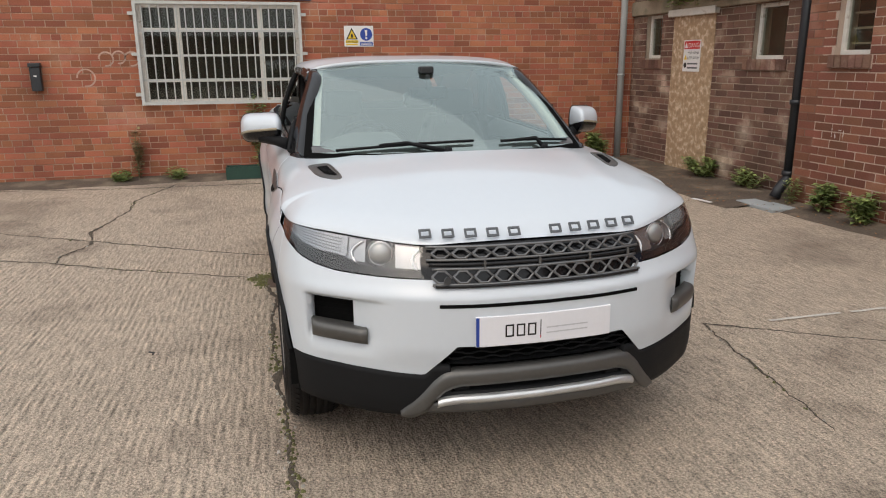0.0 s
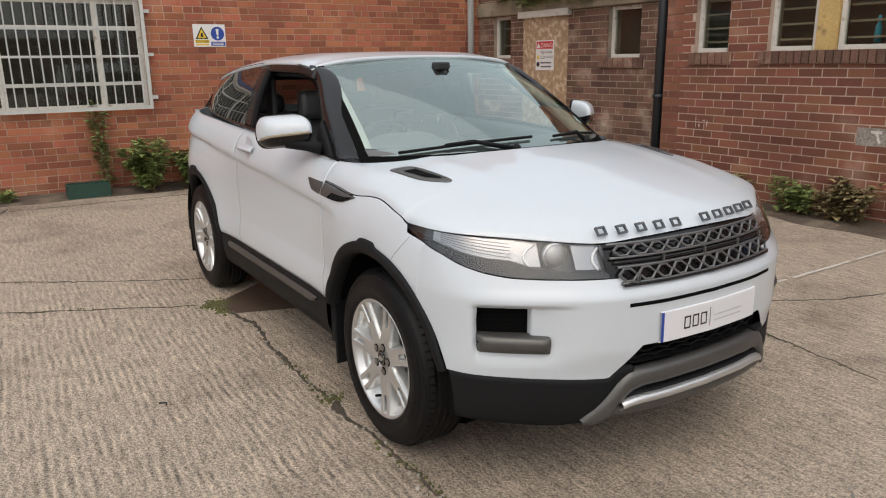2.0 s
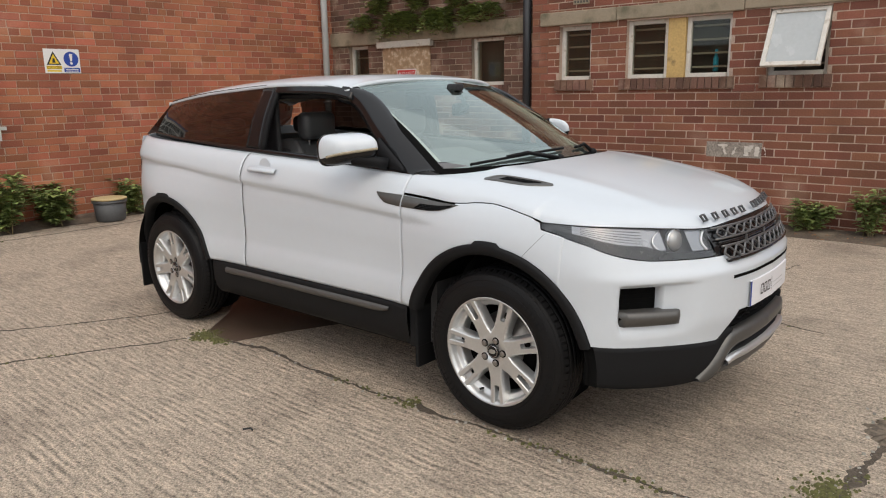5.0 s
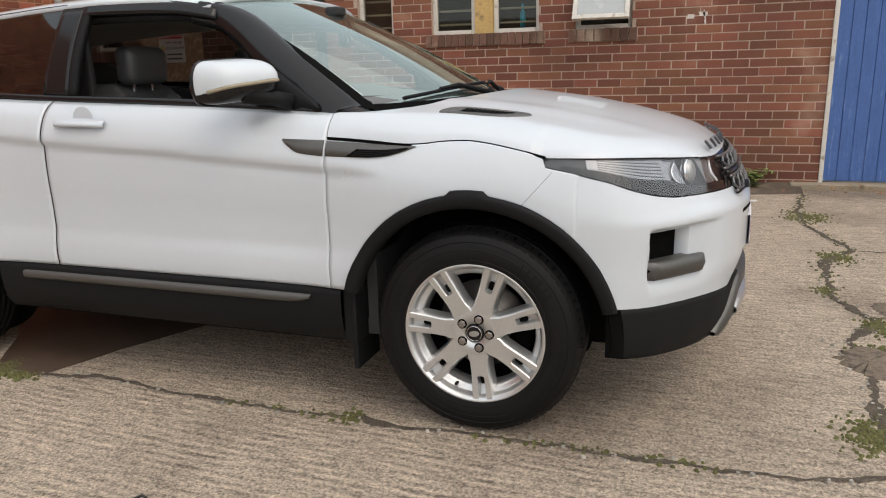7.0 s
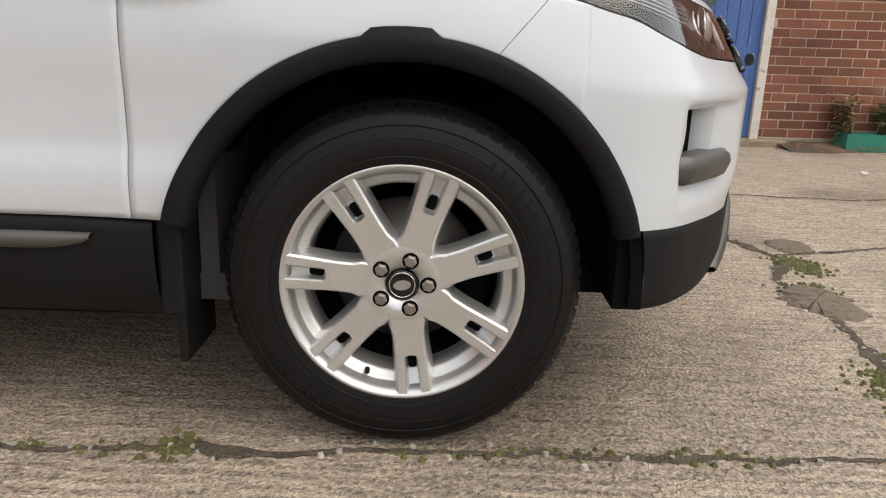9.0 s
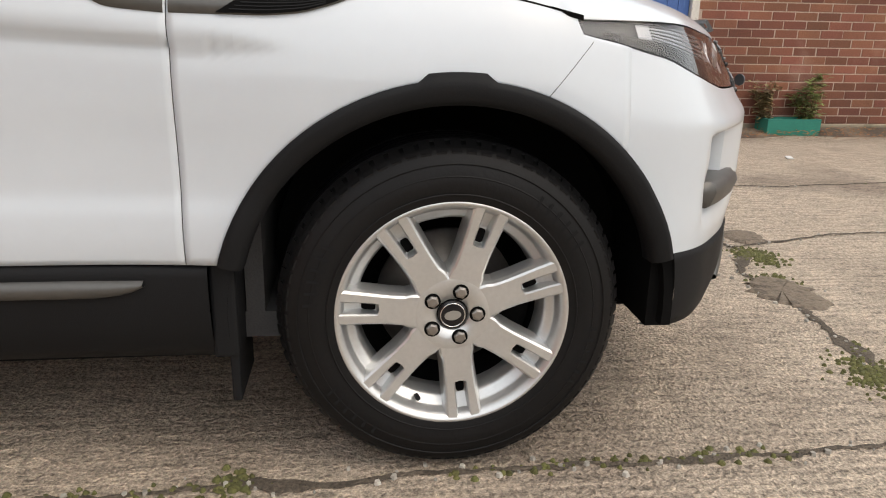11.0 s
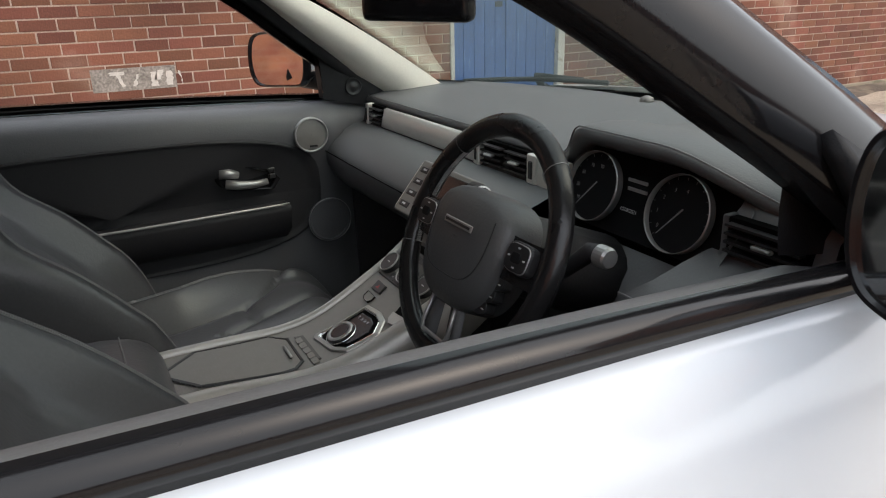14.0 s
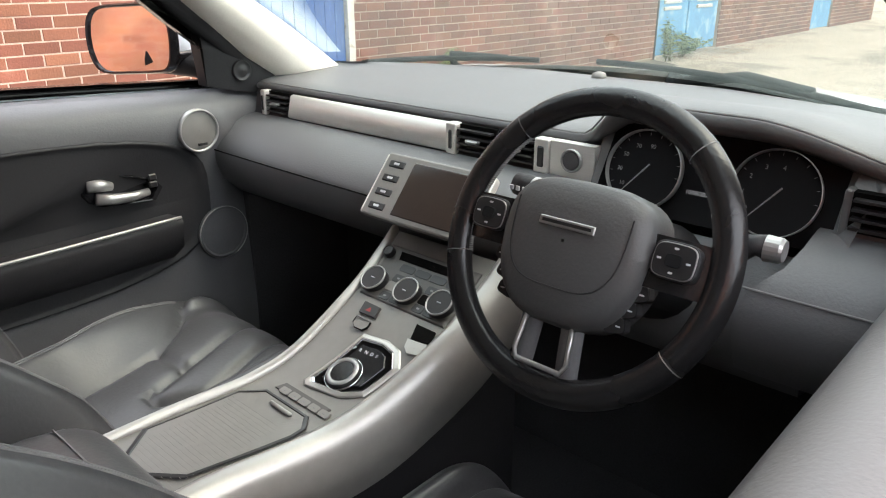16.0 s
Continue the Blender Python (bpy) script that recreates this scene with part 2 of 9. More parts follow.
# concrete: brushed ridges across the bays, fine aggregate, damp stains
def concrete():
    m = mat("brushed_concrete", (0.44, 0.362, 0.28), 0.88, var=0.22, scale=0.7, fine=190, tint=(0.59, 0.492, 0.388), stain=(0.285, 0.23, 0.18), stain_at=(0.5, 0.66))
    n, l = m.node_tree.nodes, m.node_tree.links
    b = n["Principled BSDF"]
    tc = n.new("ShaderNodeTexCoord")
    warp = n.new("ShaderNodeTexNoise")
    warp.inputs["Scale"].default_value, warp.inputs["Detail"].default_value = 1.3, 3
    l.new(tc.outputs["Object"], warp.inputs["Vector"])
    sep = n.new("ShaderNodeSeparateXYZ")
    l.new(tc.outputs["Object"], sep.inputs[0])
    ph = n.new("ShaderNodeMath")
    ph.operation = "MULTIPLY_ADD"
    l.new(warp.outputs["Fac"], ph.inputs[0])
    ph.inputs[1].default_value = 0.05
    lean = n.new("ShaderNodeMath")
    lean.operation = "MULTIPLY_ADD"
    l.new(sep.outputs["X"], lean.inputs[0])
    lean.inputs[1].default_value = 0.04
    l.new(sep.outputs["Y"], lean.inputs[2])
    l.new(lean.outputs[0], ph.inputs[2])
    fr = n.new("ShaderNodeMath")
    fr.operation = "MULTIPLY"
    fr.inputs[1].default_value = 2 * math.pi / 0.040
    l.new(ph.outputs[0], fr.inputs[0])
    sn = n.new("ShaderNodeMath")
    sn.operation = "SINE"
    l.new(fr.outputs[0], sn.inputs[0])
    worn = n.new("ShaderNodeTexNoise")
    worn.inputs["Scale"].default_value, worn.inputs["Detail"].default_value = 5.0, 4
    l.new(tc.outputs["Object"], worn.inputs["Vector"])
    wr = n.new("ShaderNodeMapRange")
    wr.inputs["From Min"].default_value, wr.inputs["From Max"].default_value = 0.40, 0.68
    l.new(worn.outputs["Fac"], wr.inputs["Value"])
    h = n.new("ShaderNodeMath")
    h.operation = "MULTIPLY"
    l.new(sn.outputs[0], h.inputs[0])
    l.new(wr.outputs[0], h.inputs[1])
    grit = n.new("ShaderNodeTexNoise")
    grit.inputs["Scale"].default_value, grit.inputs["Detail"].default_value = 95.0, 5
    l.new(tc.outputs["Object"], grit.inputs["Vector"])
    mp = n.new("ShaderNodeMapping")
    mp.inputs["Scale"].default_value = (7.0, 40.0, 7.0)
    mp.inputs["Rotation"].default_value = (0, 0, 0.04)
    l.new(tc.outputs["Object"], mp.inputs[0])
    streak = n.new("ShaderNodeTexNoise")
    streak.inputs["Scale"].default_value, streak.inputs["Detail"].default_value = 1.0, 5
    l.new(mp.outputs[0], streak.inputs["Vector"])
    st2 = n.new("ShaderNodeMath")
    st2.operation = "MULTIPLY_ADD"
    l.new(streak.outputs["Fac"], st2.inputs[0])
    st2.inputs[1].default_value = 2.4
    hs = n.new("ShaderNodeMath")
    hs.operation = "MULTIPLY"
    # the bay south of the long joint is the ridged one
    bay = n.new("ShaderNodeMapRange")
    bay.inputs["From Min"].default_value, bay.inputs["From Max"].default_value = -0.97, -0.90
    bay.inputs["To Min"].default_value, bay.inputs["To Max"].default_value = 0.62, 0.16
    l.new(sep.outputs["Y"], bay.inputs["Value"])
    # and it is worn smooth towards the rear wall
    far = n.new("ShaderNodeMapRange")
    far.inputs["From Min"].default_value, far.inputs["From Max"].default_value = -4.2, -2.3
    far.inputs["To Min"].default_value, far.inputs["To Max"].default_value = 0.1, 1.0
    l.new(sep.outputs["X"], far.inputs["Value"])
    both = n.new("ShaderNodeMath")
    both.operation = "MULTIPLY"
    l.new(bay.outputs[0], both.inputs[0])
    l.new(far.outputs[0], both.inputs[1])
    l.new(both.outputs[0], hs.inputs[1])
    l.new(h.outputs[0], hs.inputs[0])
    l.new(hs.outputs[0], st2.inputs[2])
    g2 = n.new("ShaderNodeMath")
    g2.operation = "MULTIPLY_ADD"
    l.new(grit.outputs["Fac"], g2.inputs[0])
    g2.inputs[1].default_value = 4.6
    l.new(st2.outputs[0], g2.inputs[2])
    bp = n.new("ShaderNodeBump")
    bp.inputs["Strength"].default_value, bp.inputs["Distance"].default_value = 1.0, 0.0050
    l.new(g2.outputs[0], bp.inputs["Height"])
    l.new(bp.outputs[0], b.inputs["Normal"])
    # the colour follows the relief: darker where low, paler where high
    old = b.inputs["Base Color"].links[0].from_socket
    rim = n.new("ShaderNodeMapRange")
    rim.inputs["From Min"].default_value, rim.inputs["From Max"].default_value = 2.3, 4.7
    rim.inputs["To Min"].default_value, rim.inputs["To Max"].default_value = 0.34, 1.5
    l.new(g2.outputs[0], rim.inputs["Value"])
    mul = n.new("ShaderNodeVectorMath")
    mul.operation = "SCALE"
    l.new(old, mul.inputs[0])
    l.new(rim.outputs[0], mul.inputs["Scale"])
    l.new(mul.outputs[0], b.inputs["Base Color"])
    return m


M_concrete = concrete()


# ---- mesh helpers ----
def part(name, me, material, parent=None, label="", smooth=False):
    if isinstance(me, bmesh.types.BMesh):
        bm, me = me, bpy.data.meshes.new(name)
        bm.to_mesh(me)
        bm.free()
    if smooth:
        me.polygons.foreach_set("use_smooth", [True] * len(me.polygons))
    if material and not me.materials:
        me.materials.append(material)
    ob = new(name, me)
    if parent:
        ob.parent = parent
        if parent.matrix_basis != Matrix.Identity(4) and not parent.get("keep"):
            ob.matrix_parent_inverse = parent.matrix_basis.inverted()
    if label:
        tagged(ob, label)
    return ob


def thing(name, label, category, at=(0, 0, 0), group="", kind=""):
    ob = new(name)
    ob.empty_display_size = 0.1
    ob.location = at
    return tagged(ob, label, category, group, kind)


def mesh(name, verts, faces):
    me = bpy.data.meshes.new(name)
    me.from_pydata([tuple(map(float, v)) for v in verts], [], faces)
    me.update()
    return me


def boxm(x0, x1, y0, y1, z0, z1, bevel=0.0, seg=2):
    bm = bmesh.new()
    bmesh.ops.create_cube(bm, size=1)
    for v in bm.verts:
        v.co = Vector(((x0 + x1) / 2 + v.co.x * (x1 - x0), (y0 + y1) / 2 + v.co.y * (y1 - y0), (z0 + z1) / 2 + v.co.z * (z1 - z0)))
    if bevel:
        bmesh.ops.bevel(bm, geom=bm.edges[:], offset=bevel, segments=seg, affect="EDGES", profile=0.5)
    return bm


def tube(points, radius, sides=10, caps=True):
    """A round bar along points; radius is one number or one for each point."""
    pts = [Vector(p) for p in points]
    rad = radius if isinstance(radius, (list, tuple)) else [radius] * len(pts)
    verts, faces, side = [], [], None
    for i, p in enumerate(pts):
        d = (pts[min(i + 1, len(pts) - 1)] - pts[max(i - 1, 0)]).normalized()
        if side is None:
            side = d.orthogonal().normalized()
        side = (side - d * side.dot(d)).normalized()
        other = d.cross(side)
        for k in range(sides):
            a = 2 * math.pi * k / sides
            verts.append(p + (side * math.cos(a) + other * math.sin(a)) * rad[i])
    for i in range(len(pts) - 1):
        for k in range(sides):
            a, b = i * sides + k, i * sides + (k + 1) % sides
            faces.append((a, b, b + sides, a + sides))
    if caps:
        faces.append(tuple(range(sides))[::-1])
        faces.append(tuple(range((len(pts) - 1) * sides, len(pts) * sides)))
    return mesh("tube", verts, faces)


def grid(rows, wrap=False):
    """A mesh from rows of points."""
    n, k = len(rows), len(rows[0])
    faces = []
    for i in range(n - 1):
        for j in range(k if wrap else k - 1):
            faces.append((i * k + j, i * k + (j + 1) % k, (i + 1) * k + (j + 1) % k, (i + 1) * k + j))
    return mesh("grid", [p for r in rows for p in r], faces)


def thick(ob, depth, offset=-1.0):
    s = ob.modifiers.new("thickness", "SOLIDIFY")
    s.thickness, s.offset = depth, offset
    return ob


def join(meshes):
    verts, faces = [], []
    for me in meshes:
        k = len(verts)
        if isinstance(me, bmesh.types.BMesh):
            me.verts.ensure_lookup_table()
            me.verts.index_update()
            verts += [v.co.copy() for v in me.verts]
            faces += [tuple(k + v.index for v in f.verts) for f in me.faces]
            me.free()
        else:
            verts += [v.co.copy() for v in me.vertices]
            faces += [tuple(k + i for i in p.vertices) for p in me.polygons]
            bpy.data.meshes.remove(me)
    return mesh("joined", verts, faces)


def words(text, size, depth=0.0):
    """Lettering as a mesh in the xy plane, from the lower left corner."""
    cu = bpy.data.curves.new("words", "FONT")
    cu.body, cu.size, cu.extrude = text, size, depth
    ob = bpy.data.objects.new("words", cu)
    scene.collection.objects.link(ob)
    me = bpy.data.meshes.new_from_object(ob)
    bpy.data.objects.remove(ob)
    return me


# ---- ground ----
def step(a, b, v):
    k = min(1.0, max(0.0, (v - a) / (b - a)))
    return k * k * (3 - 2 * k)


def yard_level(x, y):
    """The slabs lie a little lower away from the walls."""
    return -0.011 * step(-6.4, -5.0, x) * (1 - step(3.0, 4.2, y))


def ground_height(x, y):
    return (0.004 * noise.noise((x * 0.6, y * 0.6, 0.0)) if abs(x) < 12 and abs(y) < 12 else 0.0) + yard_level(x, y)


cuts = [-600, -120, -40, -20] + [-12 + 0.5 * i for i in range(49)] + [20, 40, 120, 600]
ground = part("ground", grid([[(x, y, -0.004 + ground_height(x, y)) for y in cuts] for x in cuts]), M_concrete, smooth=True)
tagged(ground, "old brushed concrete yard slabs, worn and stained", "ground", kind="structure")


# ---- brick walls ----
def wall(name, place, length, height, openings, m_brick, m_mortar, label, course=0.0845, pitch=0.243, depth=0.24, near=(0, 1), seed=1, dark=None, header_every=0):
    """A wall in its own frame: u along, y outward (front face at 0), z up. openings: u0, u1, z0, z1. near: the stretch whose
    bricks are objects of their own."""
    rnd = random.Random(seed)
    us = sorted({0.0, length, *[o[0] for o in openings], *[o[1] for o in openings]})
    zs = sorted({-0.3, height, *[o[2] for o in openings], *[o[3] for o in openings]})
    solid = lambda u, z: 0 < u < length and -0.3 < z < height and not any(o[0] < u < o[1] and o[2] < z < o[3] for o in openings)
    verts, faces = [], []

    def quad(a, b, c, d):
        k = len(verts)
        verts.extend((a, b, c, d))
        faces.append((k, k + 1, k + 2, k + 3))

    front, back = -0.0045, -depth
    for i in range(len(us) - 1):
        for j in range(len(zs) - 1):
            u0, u1, z0, z1 = us[i], us[i + 1], zs[j], zs[j + 1]
            um, zm = (u0 + u1) / 2, (z0 + z1) / 2
            if not solid(um, zm):
                continue
            quad((u0, front, z0), (u1, front, z0), (u1, front, z1), (u0, front, z1))
            quad((u1, back, z0), (u0, back, z0), (u0, back, z1), (u1, back, z1))
            if not solid(u0 - 1e-3, zm):
                quad((u0, back, z0), (u0, front, z0), (u0, front, z1), (u0, back, z1))
            if not solid(u1 + 1e-3, zm):
                quad((u1, front, z0), (u1, back, z0), (u1, back, z1), (u1, front, z1))
            if not solid(um, z1 + 1e-3):
                quad((u0, front, z1), (u1, front, z1), (u1, back, z1), (u0, back, z1))
            if not solid(um, z0 - 1e-3):
                quad((u0, back, z0), (u1, back, z0), (u1, front, z0), (u0, front, z0))
    base = part(name, mesh(name, verts, faces), m_mortar)
    base.matrix_basis = place
    tagged(base, label, "wall", kind="structure")
    singles, rest = [], ([], [])
    stretch = {}
    for r in range(int(height / course) + 1):
        z0 = r * course
        z1 = z0 + course - 0.0105
        if z1 > height:
            break
        step = pitch / 2 if header_every and r % header_every == 2 else pitch
        u = -step * (0.5 if r % 2 else 0.0) - rnd.random() * 0.02
        while u < length:
            a, b = max(u, 0.0), min(u + step - 0.0105, length)
            u += step + rnd.uniform(-0.004, 0.004)
            spans = [(a, b)]
            for o in openings:
                if o[2] < z1 - 0.01 and o[3] > z0 + 0.01:
                    spans = [s for p, q in spans for s in ((p, min(q, o[0])), (max(p, o[1]), q))]
            for p, q in spans:
                if q - p < 0.035:
                    continue
                if near[0] < (p + q) / 2 < near[1] and 0.3 < z0 < 2.2 and len(singles) < 300 and abs(q - p - (pitch - 0.011)) < 0.006:
                    singles.append(((p + q) / 2, (z0 + z1) / 2))
                else:
                    y = rnd.uniform(-0.002, 0.0025)
                    e = 0.003
                    k = len(rest[0])
                    rest[0].extend([(p, -0.012, z0), (q, -0.012, z0), (q, -0.012, z1), (p, -0.012, z1), (p, y - e, z0), (q, y - e, z0), (q, y - e, z1), (p, y - e, z1), (p + e, y, z0 + e), (q - e, y, z0 + e), (q - e, y, z1 - e), (p + e, y, z1 - e)])
                    for c in ((0, 1, 5, 4), (1, 2, 6, 5), (2, 3, 7, 6), (3, 0, 4, 7), (4, 5, 9, 8), (5, 6, 10, 9), (6, 7, 11, 10), (7, 4, 8, 11), (8, 9, 10, 11)):
                        rest[1].append(tuple(k + i for i in c))
    many = part("brickwork", mesh("brickwork", *rest), m_brick, base)
    many.matrix_parent_inverse = Matrix.Identity(4)
    tagged(many, kind="stuff")
    later.append((base, singles, pitch - 0.0105, course - 0.0105, m_brick, rnd))
    return base


later = []


def single_bricks():
    for base, places, w, h, m, rnd in later:
        shared = None
        for u, z in places:
            if shared is None:
                shared = bpy.data.meshes.new("brick")
                b = boxm(-w / 2, w / 2, -0.012, 0.0, -h / 2, h / 2)
                bmesh.ops.bevel(b, geom=[e for e in b.edges if all(v.co.y > -0.001 for v in e.verts)], offset=0.003, segments=1, affect="EDGES")
                b.to_mesh(shared)
                b.free()
                shared.materials.append(m)
            o = new("brick", shared)
            o.parent = base
            o.location = (u, rnd.uniform(-0.002, 0.0025), z)


BX = -7.5   # face of the rear wall
LY = 4.74   # face of the long side wall
RY = 4.95   # face of the set-back part
CX = -3.45  # corner between the two

# rear wall: runs along y, faces +x
back_place = Matrix.Translation((BX, 6.0, 0)) @ Matrix.Rotation(radians(-90), 4, "Z")
bu = lambda y: 6.0 - y
wall("wall_rear", back_place, 16.0, 5.6, [(bu(-0.24), bu(-2.35), 1.03, 2.33)], M_brick_back, M_mortar_back, "red brick rear wall with faint white graffiti", near=(bu(0.9), bu(-3.4)), seed=3, header_every=4)
# long side wall: faces -y
left_place = Matrix.Translation((9.4, LY, 0)) @ Matrix.Rotation(radians(180), 4, "Z")
lu = lambda x: 9.4 - x
left_openings = [(lu(b), lu(a), c, d) for a, b, c, d in ((-3.05, -2.61, 1.60, 2.24), (-2.15, -0.94, 1.60, 2.25), (-0.56, 0.02, 1.60, 2.26), (1.86, 3.15, 0.05, 2.15))]
wall("wall_side", left_place, 9.4 - CX, 3.9, left_openings, M_brick_left, M_mortar_left, "brown brick side wall with painted-out patch and small windows", near=(lu(1.8), lu(-3.0)), seed=5)
recess_place = Matrix.Translation((CX, RY, 0)) @ Matrix.Rotation(radians(180), 4, "Z")
ru = lambda x: CX - x
recess_openings = [(ru(b), ru(a), c, d) for a, b, c, d in ((-7.1, -6.66, 1.58, 2.2), (-6.33, -5.36, -0.05, 2.19), (-4.6, -4.04, 1.56, 2.2))]
wall("wall_setback", recess_place, CX - BX, 3.9, recess_openings, M_brick_dark, M_mortar_dark, "sooty patched brick wall set back beside the drainpipe", near=(ru(-3.6), ru(-5.3)), seed=8)
ret = part("wall_return", boxm(CX, CX + 0.24, LY + 0.002, RY, -0.3, 3.9), M_brick_dark)
tagged(ret, "short brick return at the corner", "wall", kind="structure")


def frame_window(name, x0, x1, z0, z1, y, label, slats=4, open_sash=False, cill=True):
    w = thing(name, label, "window", (x0, y, z0), kind="structure")
    t = 0.045
    fr = part("window_frame", join([boxm(x0, x0 + t, y, y + 0.06, z0, z1, 0.004), boxm(x1 - t, x1, y, y + 0.06, z0, z1, 0.004), boxm(x0 + t, x1 - t, y, y + 0.06, z1 - t, z1, 0.004), boxm(x0 + t, x1 - t, y - 0.02, y + 0.06, z0, z0 + t, 0.004)]), M_white_wood, w)
    for k in range(slats):
        z = z0 + (z1 - z0) * (k + 0.7) / (slats + 0.4)
        part("slat", boxm(x0 + t, x1 - t, y + 0.08, y + 0.17, z, z + 0.018), M_slat, w)
    # a board behind the pane, coloured as the room's dimness
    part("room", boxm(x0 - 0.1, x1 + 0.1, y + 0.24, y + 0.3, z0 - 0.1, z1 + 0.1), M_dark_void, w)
    if open_sash:
        sx0, sx1, h, out = x0 + 0.01, x1 - 0.01, z1 - z0 - 0.02, 0.30
        m = Matrix.Translation((0, y - 0.005, z1 - 0.02)) @ Matrix.Rotation(-math.asin(out / h), 4, "X")
        s = join([boxm(sx0, sx0 + t, -0.04, 0, -h, 0, 0.004), boxm(sx1 - t, sx1, -0.04, 0, -h, 0, 0.004), boxm(sx0 + t, sx1 - t, -0.04, 0, -t, 0, 0.004), boxm(sx0 + t, sx1 - t, -0.04, 0, -h, -h + t, 0.004)])
        s.transform(m)
        sash = part("open_sash", s, M_white_wood, w, "white sash swung outward at its foot")
        p = boxm(sx0 + t, sx1 - t, -0.022, -0.016, -h + t, -t)
        bmesh.ops.transform(p, matrix=m, verts=p.verts)
        part("pane", p, M_frost, sash, "frosted pane")
        part("stay", tube([((x0 + x1) / 2 - 0.03, y, z0 + t), ((x0 + x1) / 2 + 0.05, y - out * 0.8, z0 + 0.12)], 0.007, 6), M_pipe_black, w)
    else:
        g = part("pane", boxm(x0 + t, x1 - t, y + 0.03, y + 0.034, z0 + t, z1 - t), M_window, w)
        g.visible_shadow = False
    return w


wy = LY + 0.07
frame_window("window_1", -3.05, -2.61, 1.60, 2.24, wy, "small white wooden window with dusty louvre slats")
frame_window("window_2", -2.15, -1.66, 1.60, 2.25, wy, "small white wooden window with dusty louvre slats")
frame_window("window_3", -1.45, -0.94, 1.60, 2.25, wy, "small white wooden window with a blue bottle behind")
frame_window("window_4", -0.56, 0.02, 1.60, 2.26, wy, "white hopper window hanging open at its foot", open_sash=True)
frame_window("window_5", -7.1, -6.66, 1.58, 2.2, RY + 0.07, "narrow white window in the sooty wall", slats=2)
frame_window("window_6", -4.6, -4.04, 1.56, 2.2, RY + 0.07, "narrow white window with a green dusty pane", slats=0)
post = part("mullion_board", boxm(-1.655, -1.455, LY + 0.03, LY + 0.1, 1.60, 2.25, 0.004), M_tan)
tagged(post, "tan board nailed between two windows", "board", kind="structure")
bottle = part("blue_bottle", tube([(-1.16, LY + 0.2, 1.66), (-1.16, LY + 0.2, 1.80), (-1.16, LY + 0.2, 1.83), (-1.16, LY + 0.2, 1.90)], [0.03, 0.03, 0.016, 0.014], 10), mat("blue_bottle", (0.03, 0.4, 0.6), 0.3), label="bright blue plastic bottle behind the window", smooth=True)
tagged(bottle, category="bottle")
for nm, x0, x1, y, z0 in (("window_sill_1", -3.1, -2.56, LY, 1.47), ("window_sill_2", -2.22, -0.87, LY, 1.47), ("window_sill_3", -0.62, 0.08, LY, 1.47), ("window_sill_4", -7.2, -6.58, RY, 1.43), ("window_sill_5", -4.72, -3.95, RY, 1.43)):
    s = part(nm, boxm(x0, x1, y - 0.012, y + 0.05, z0, z0 + 0.125), M_mortar_left)
    tagged(s, "sill of dark bricks set on edge", "window sill", kind="structure")
    n = max(int((x1 - x0) / 0.078), 1)
    for k in range(n):
        a = x0 + (x1 - x0) * k / n
        part("brick", boxm(a + 0.005, a + (x1 - x0) / n - 0.005, y - 0.035, y + 0.04, z0 + 0.004, z0 + 0.13, 0.004, 1), M_brick_dark, s)
for nm, x0, x1, y, z0, z1, o in (("lintel_1", -3.32, -2.28, LY, 2.26, 2.42, 0.03), ("lintel_2", -2.275, -0.82, LY, 2.27, 2.42, 0.025), ("lintel_3", -0.815, 0.5, LY, 2.28, 2.43, 0.02), ("lintel_4", BX + 0.02, CX - 0.12, RY, 2.21, 2.42, 0.06)):
    tagged(part(nm, boxm(x0, x1, y - o, y + 0.1, z0, z1, 0.012), M_stone), "weathered concrete lintel with flaking edges", "lintel", kind="structure")
tagged(part("door_lintel", boxm(-6.4, -5.3, RY - 0.075, RY + 0.02, 2.14, 2.235, 0.006), M_white_wood), "short white-painted lintel over the boarded doorway", "lintel", kind="structure")

# air bricks above the lintels
for x, y, z in ((-6.95, RY, 2.5), (-4.4, RY, 2.52), (-2.75, LY, 2.49)):
    a = thing("air_brick", "pale clay air brick with square holes", "vent", (x, y, z), kind="structure")
    part("vent_face", boxm(x - 0.11, x + 0.11, y - 0.012, y + 0.01, z, z + 0.14, 0.004), M_stone, a)
    for i in range(5):
        for j in range(3):
            # raised dark squares, coloured as the shade inside the holes
            part("hole", boxm(x - 0.093 + 0.04 * i, x - 0.067 + 0.04 * i, y - 0.0145, y - 0.01, z + 0.015 + 0.042 * j, z + 0.043 + 0.042 * j), M_dark_void, a)

# boarded doorway
bd = thing("door_1", "doorway closed with a sheet of raw chipboard", "door", (-5.85, RY, 0), kind="structure")
part("board", boxm(-6.33, -5.36, RY - 0.012, RY + 0.03, -0.02, 2.15, 0.002), M_osb, bd)


def sign_board(name, w, h, label, m):
    s = thing(name, label, "sign")
    s.matrix_basis = m
    s["keep"] = 1
    p = part("board", boxm(-w / 2, w / 2, -h / 2, h / 2, 0, 0.003, 0.001, 1), M_white_sign, s)
    return s


def flat(parent, name, pts, material, z=0.0045):
    return part(name, mesh(name, [(x, y, z) for x, y in pts], [tuple(range(len(pts)))]), material, parent)


def rect(x0, x1, y0, y1):
    return [(x0, y0), (x1, y0), (x1, y1), (x0, y1)]


def letter(parent, text, x, y, size, material, z=0.006, bold=False):
    me = words(text, size)
    me.transform(Matrix.Translation((x, y, z)))
    o = part("lettering", me, material, parent)
    return o


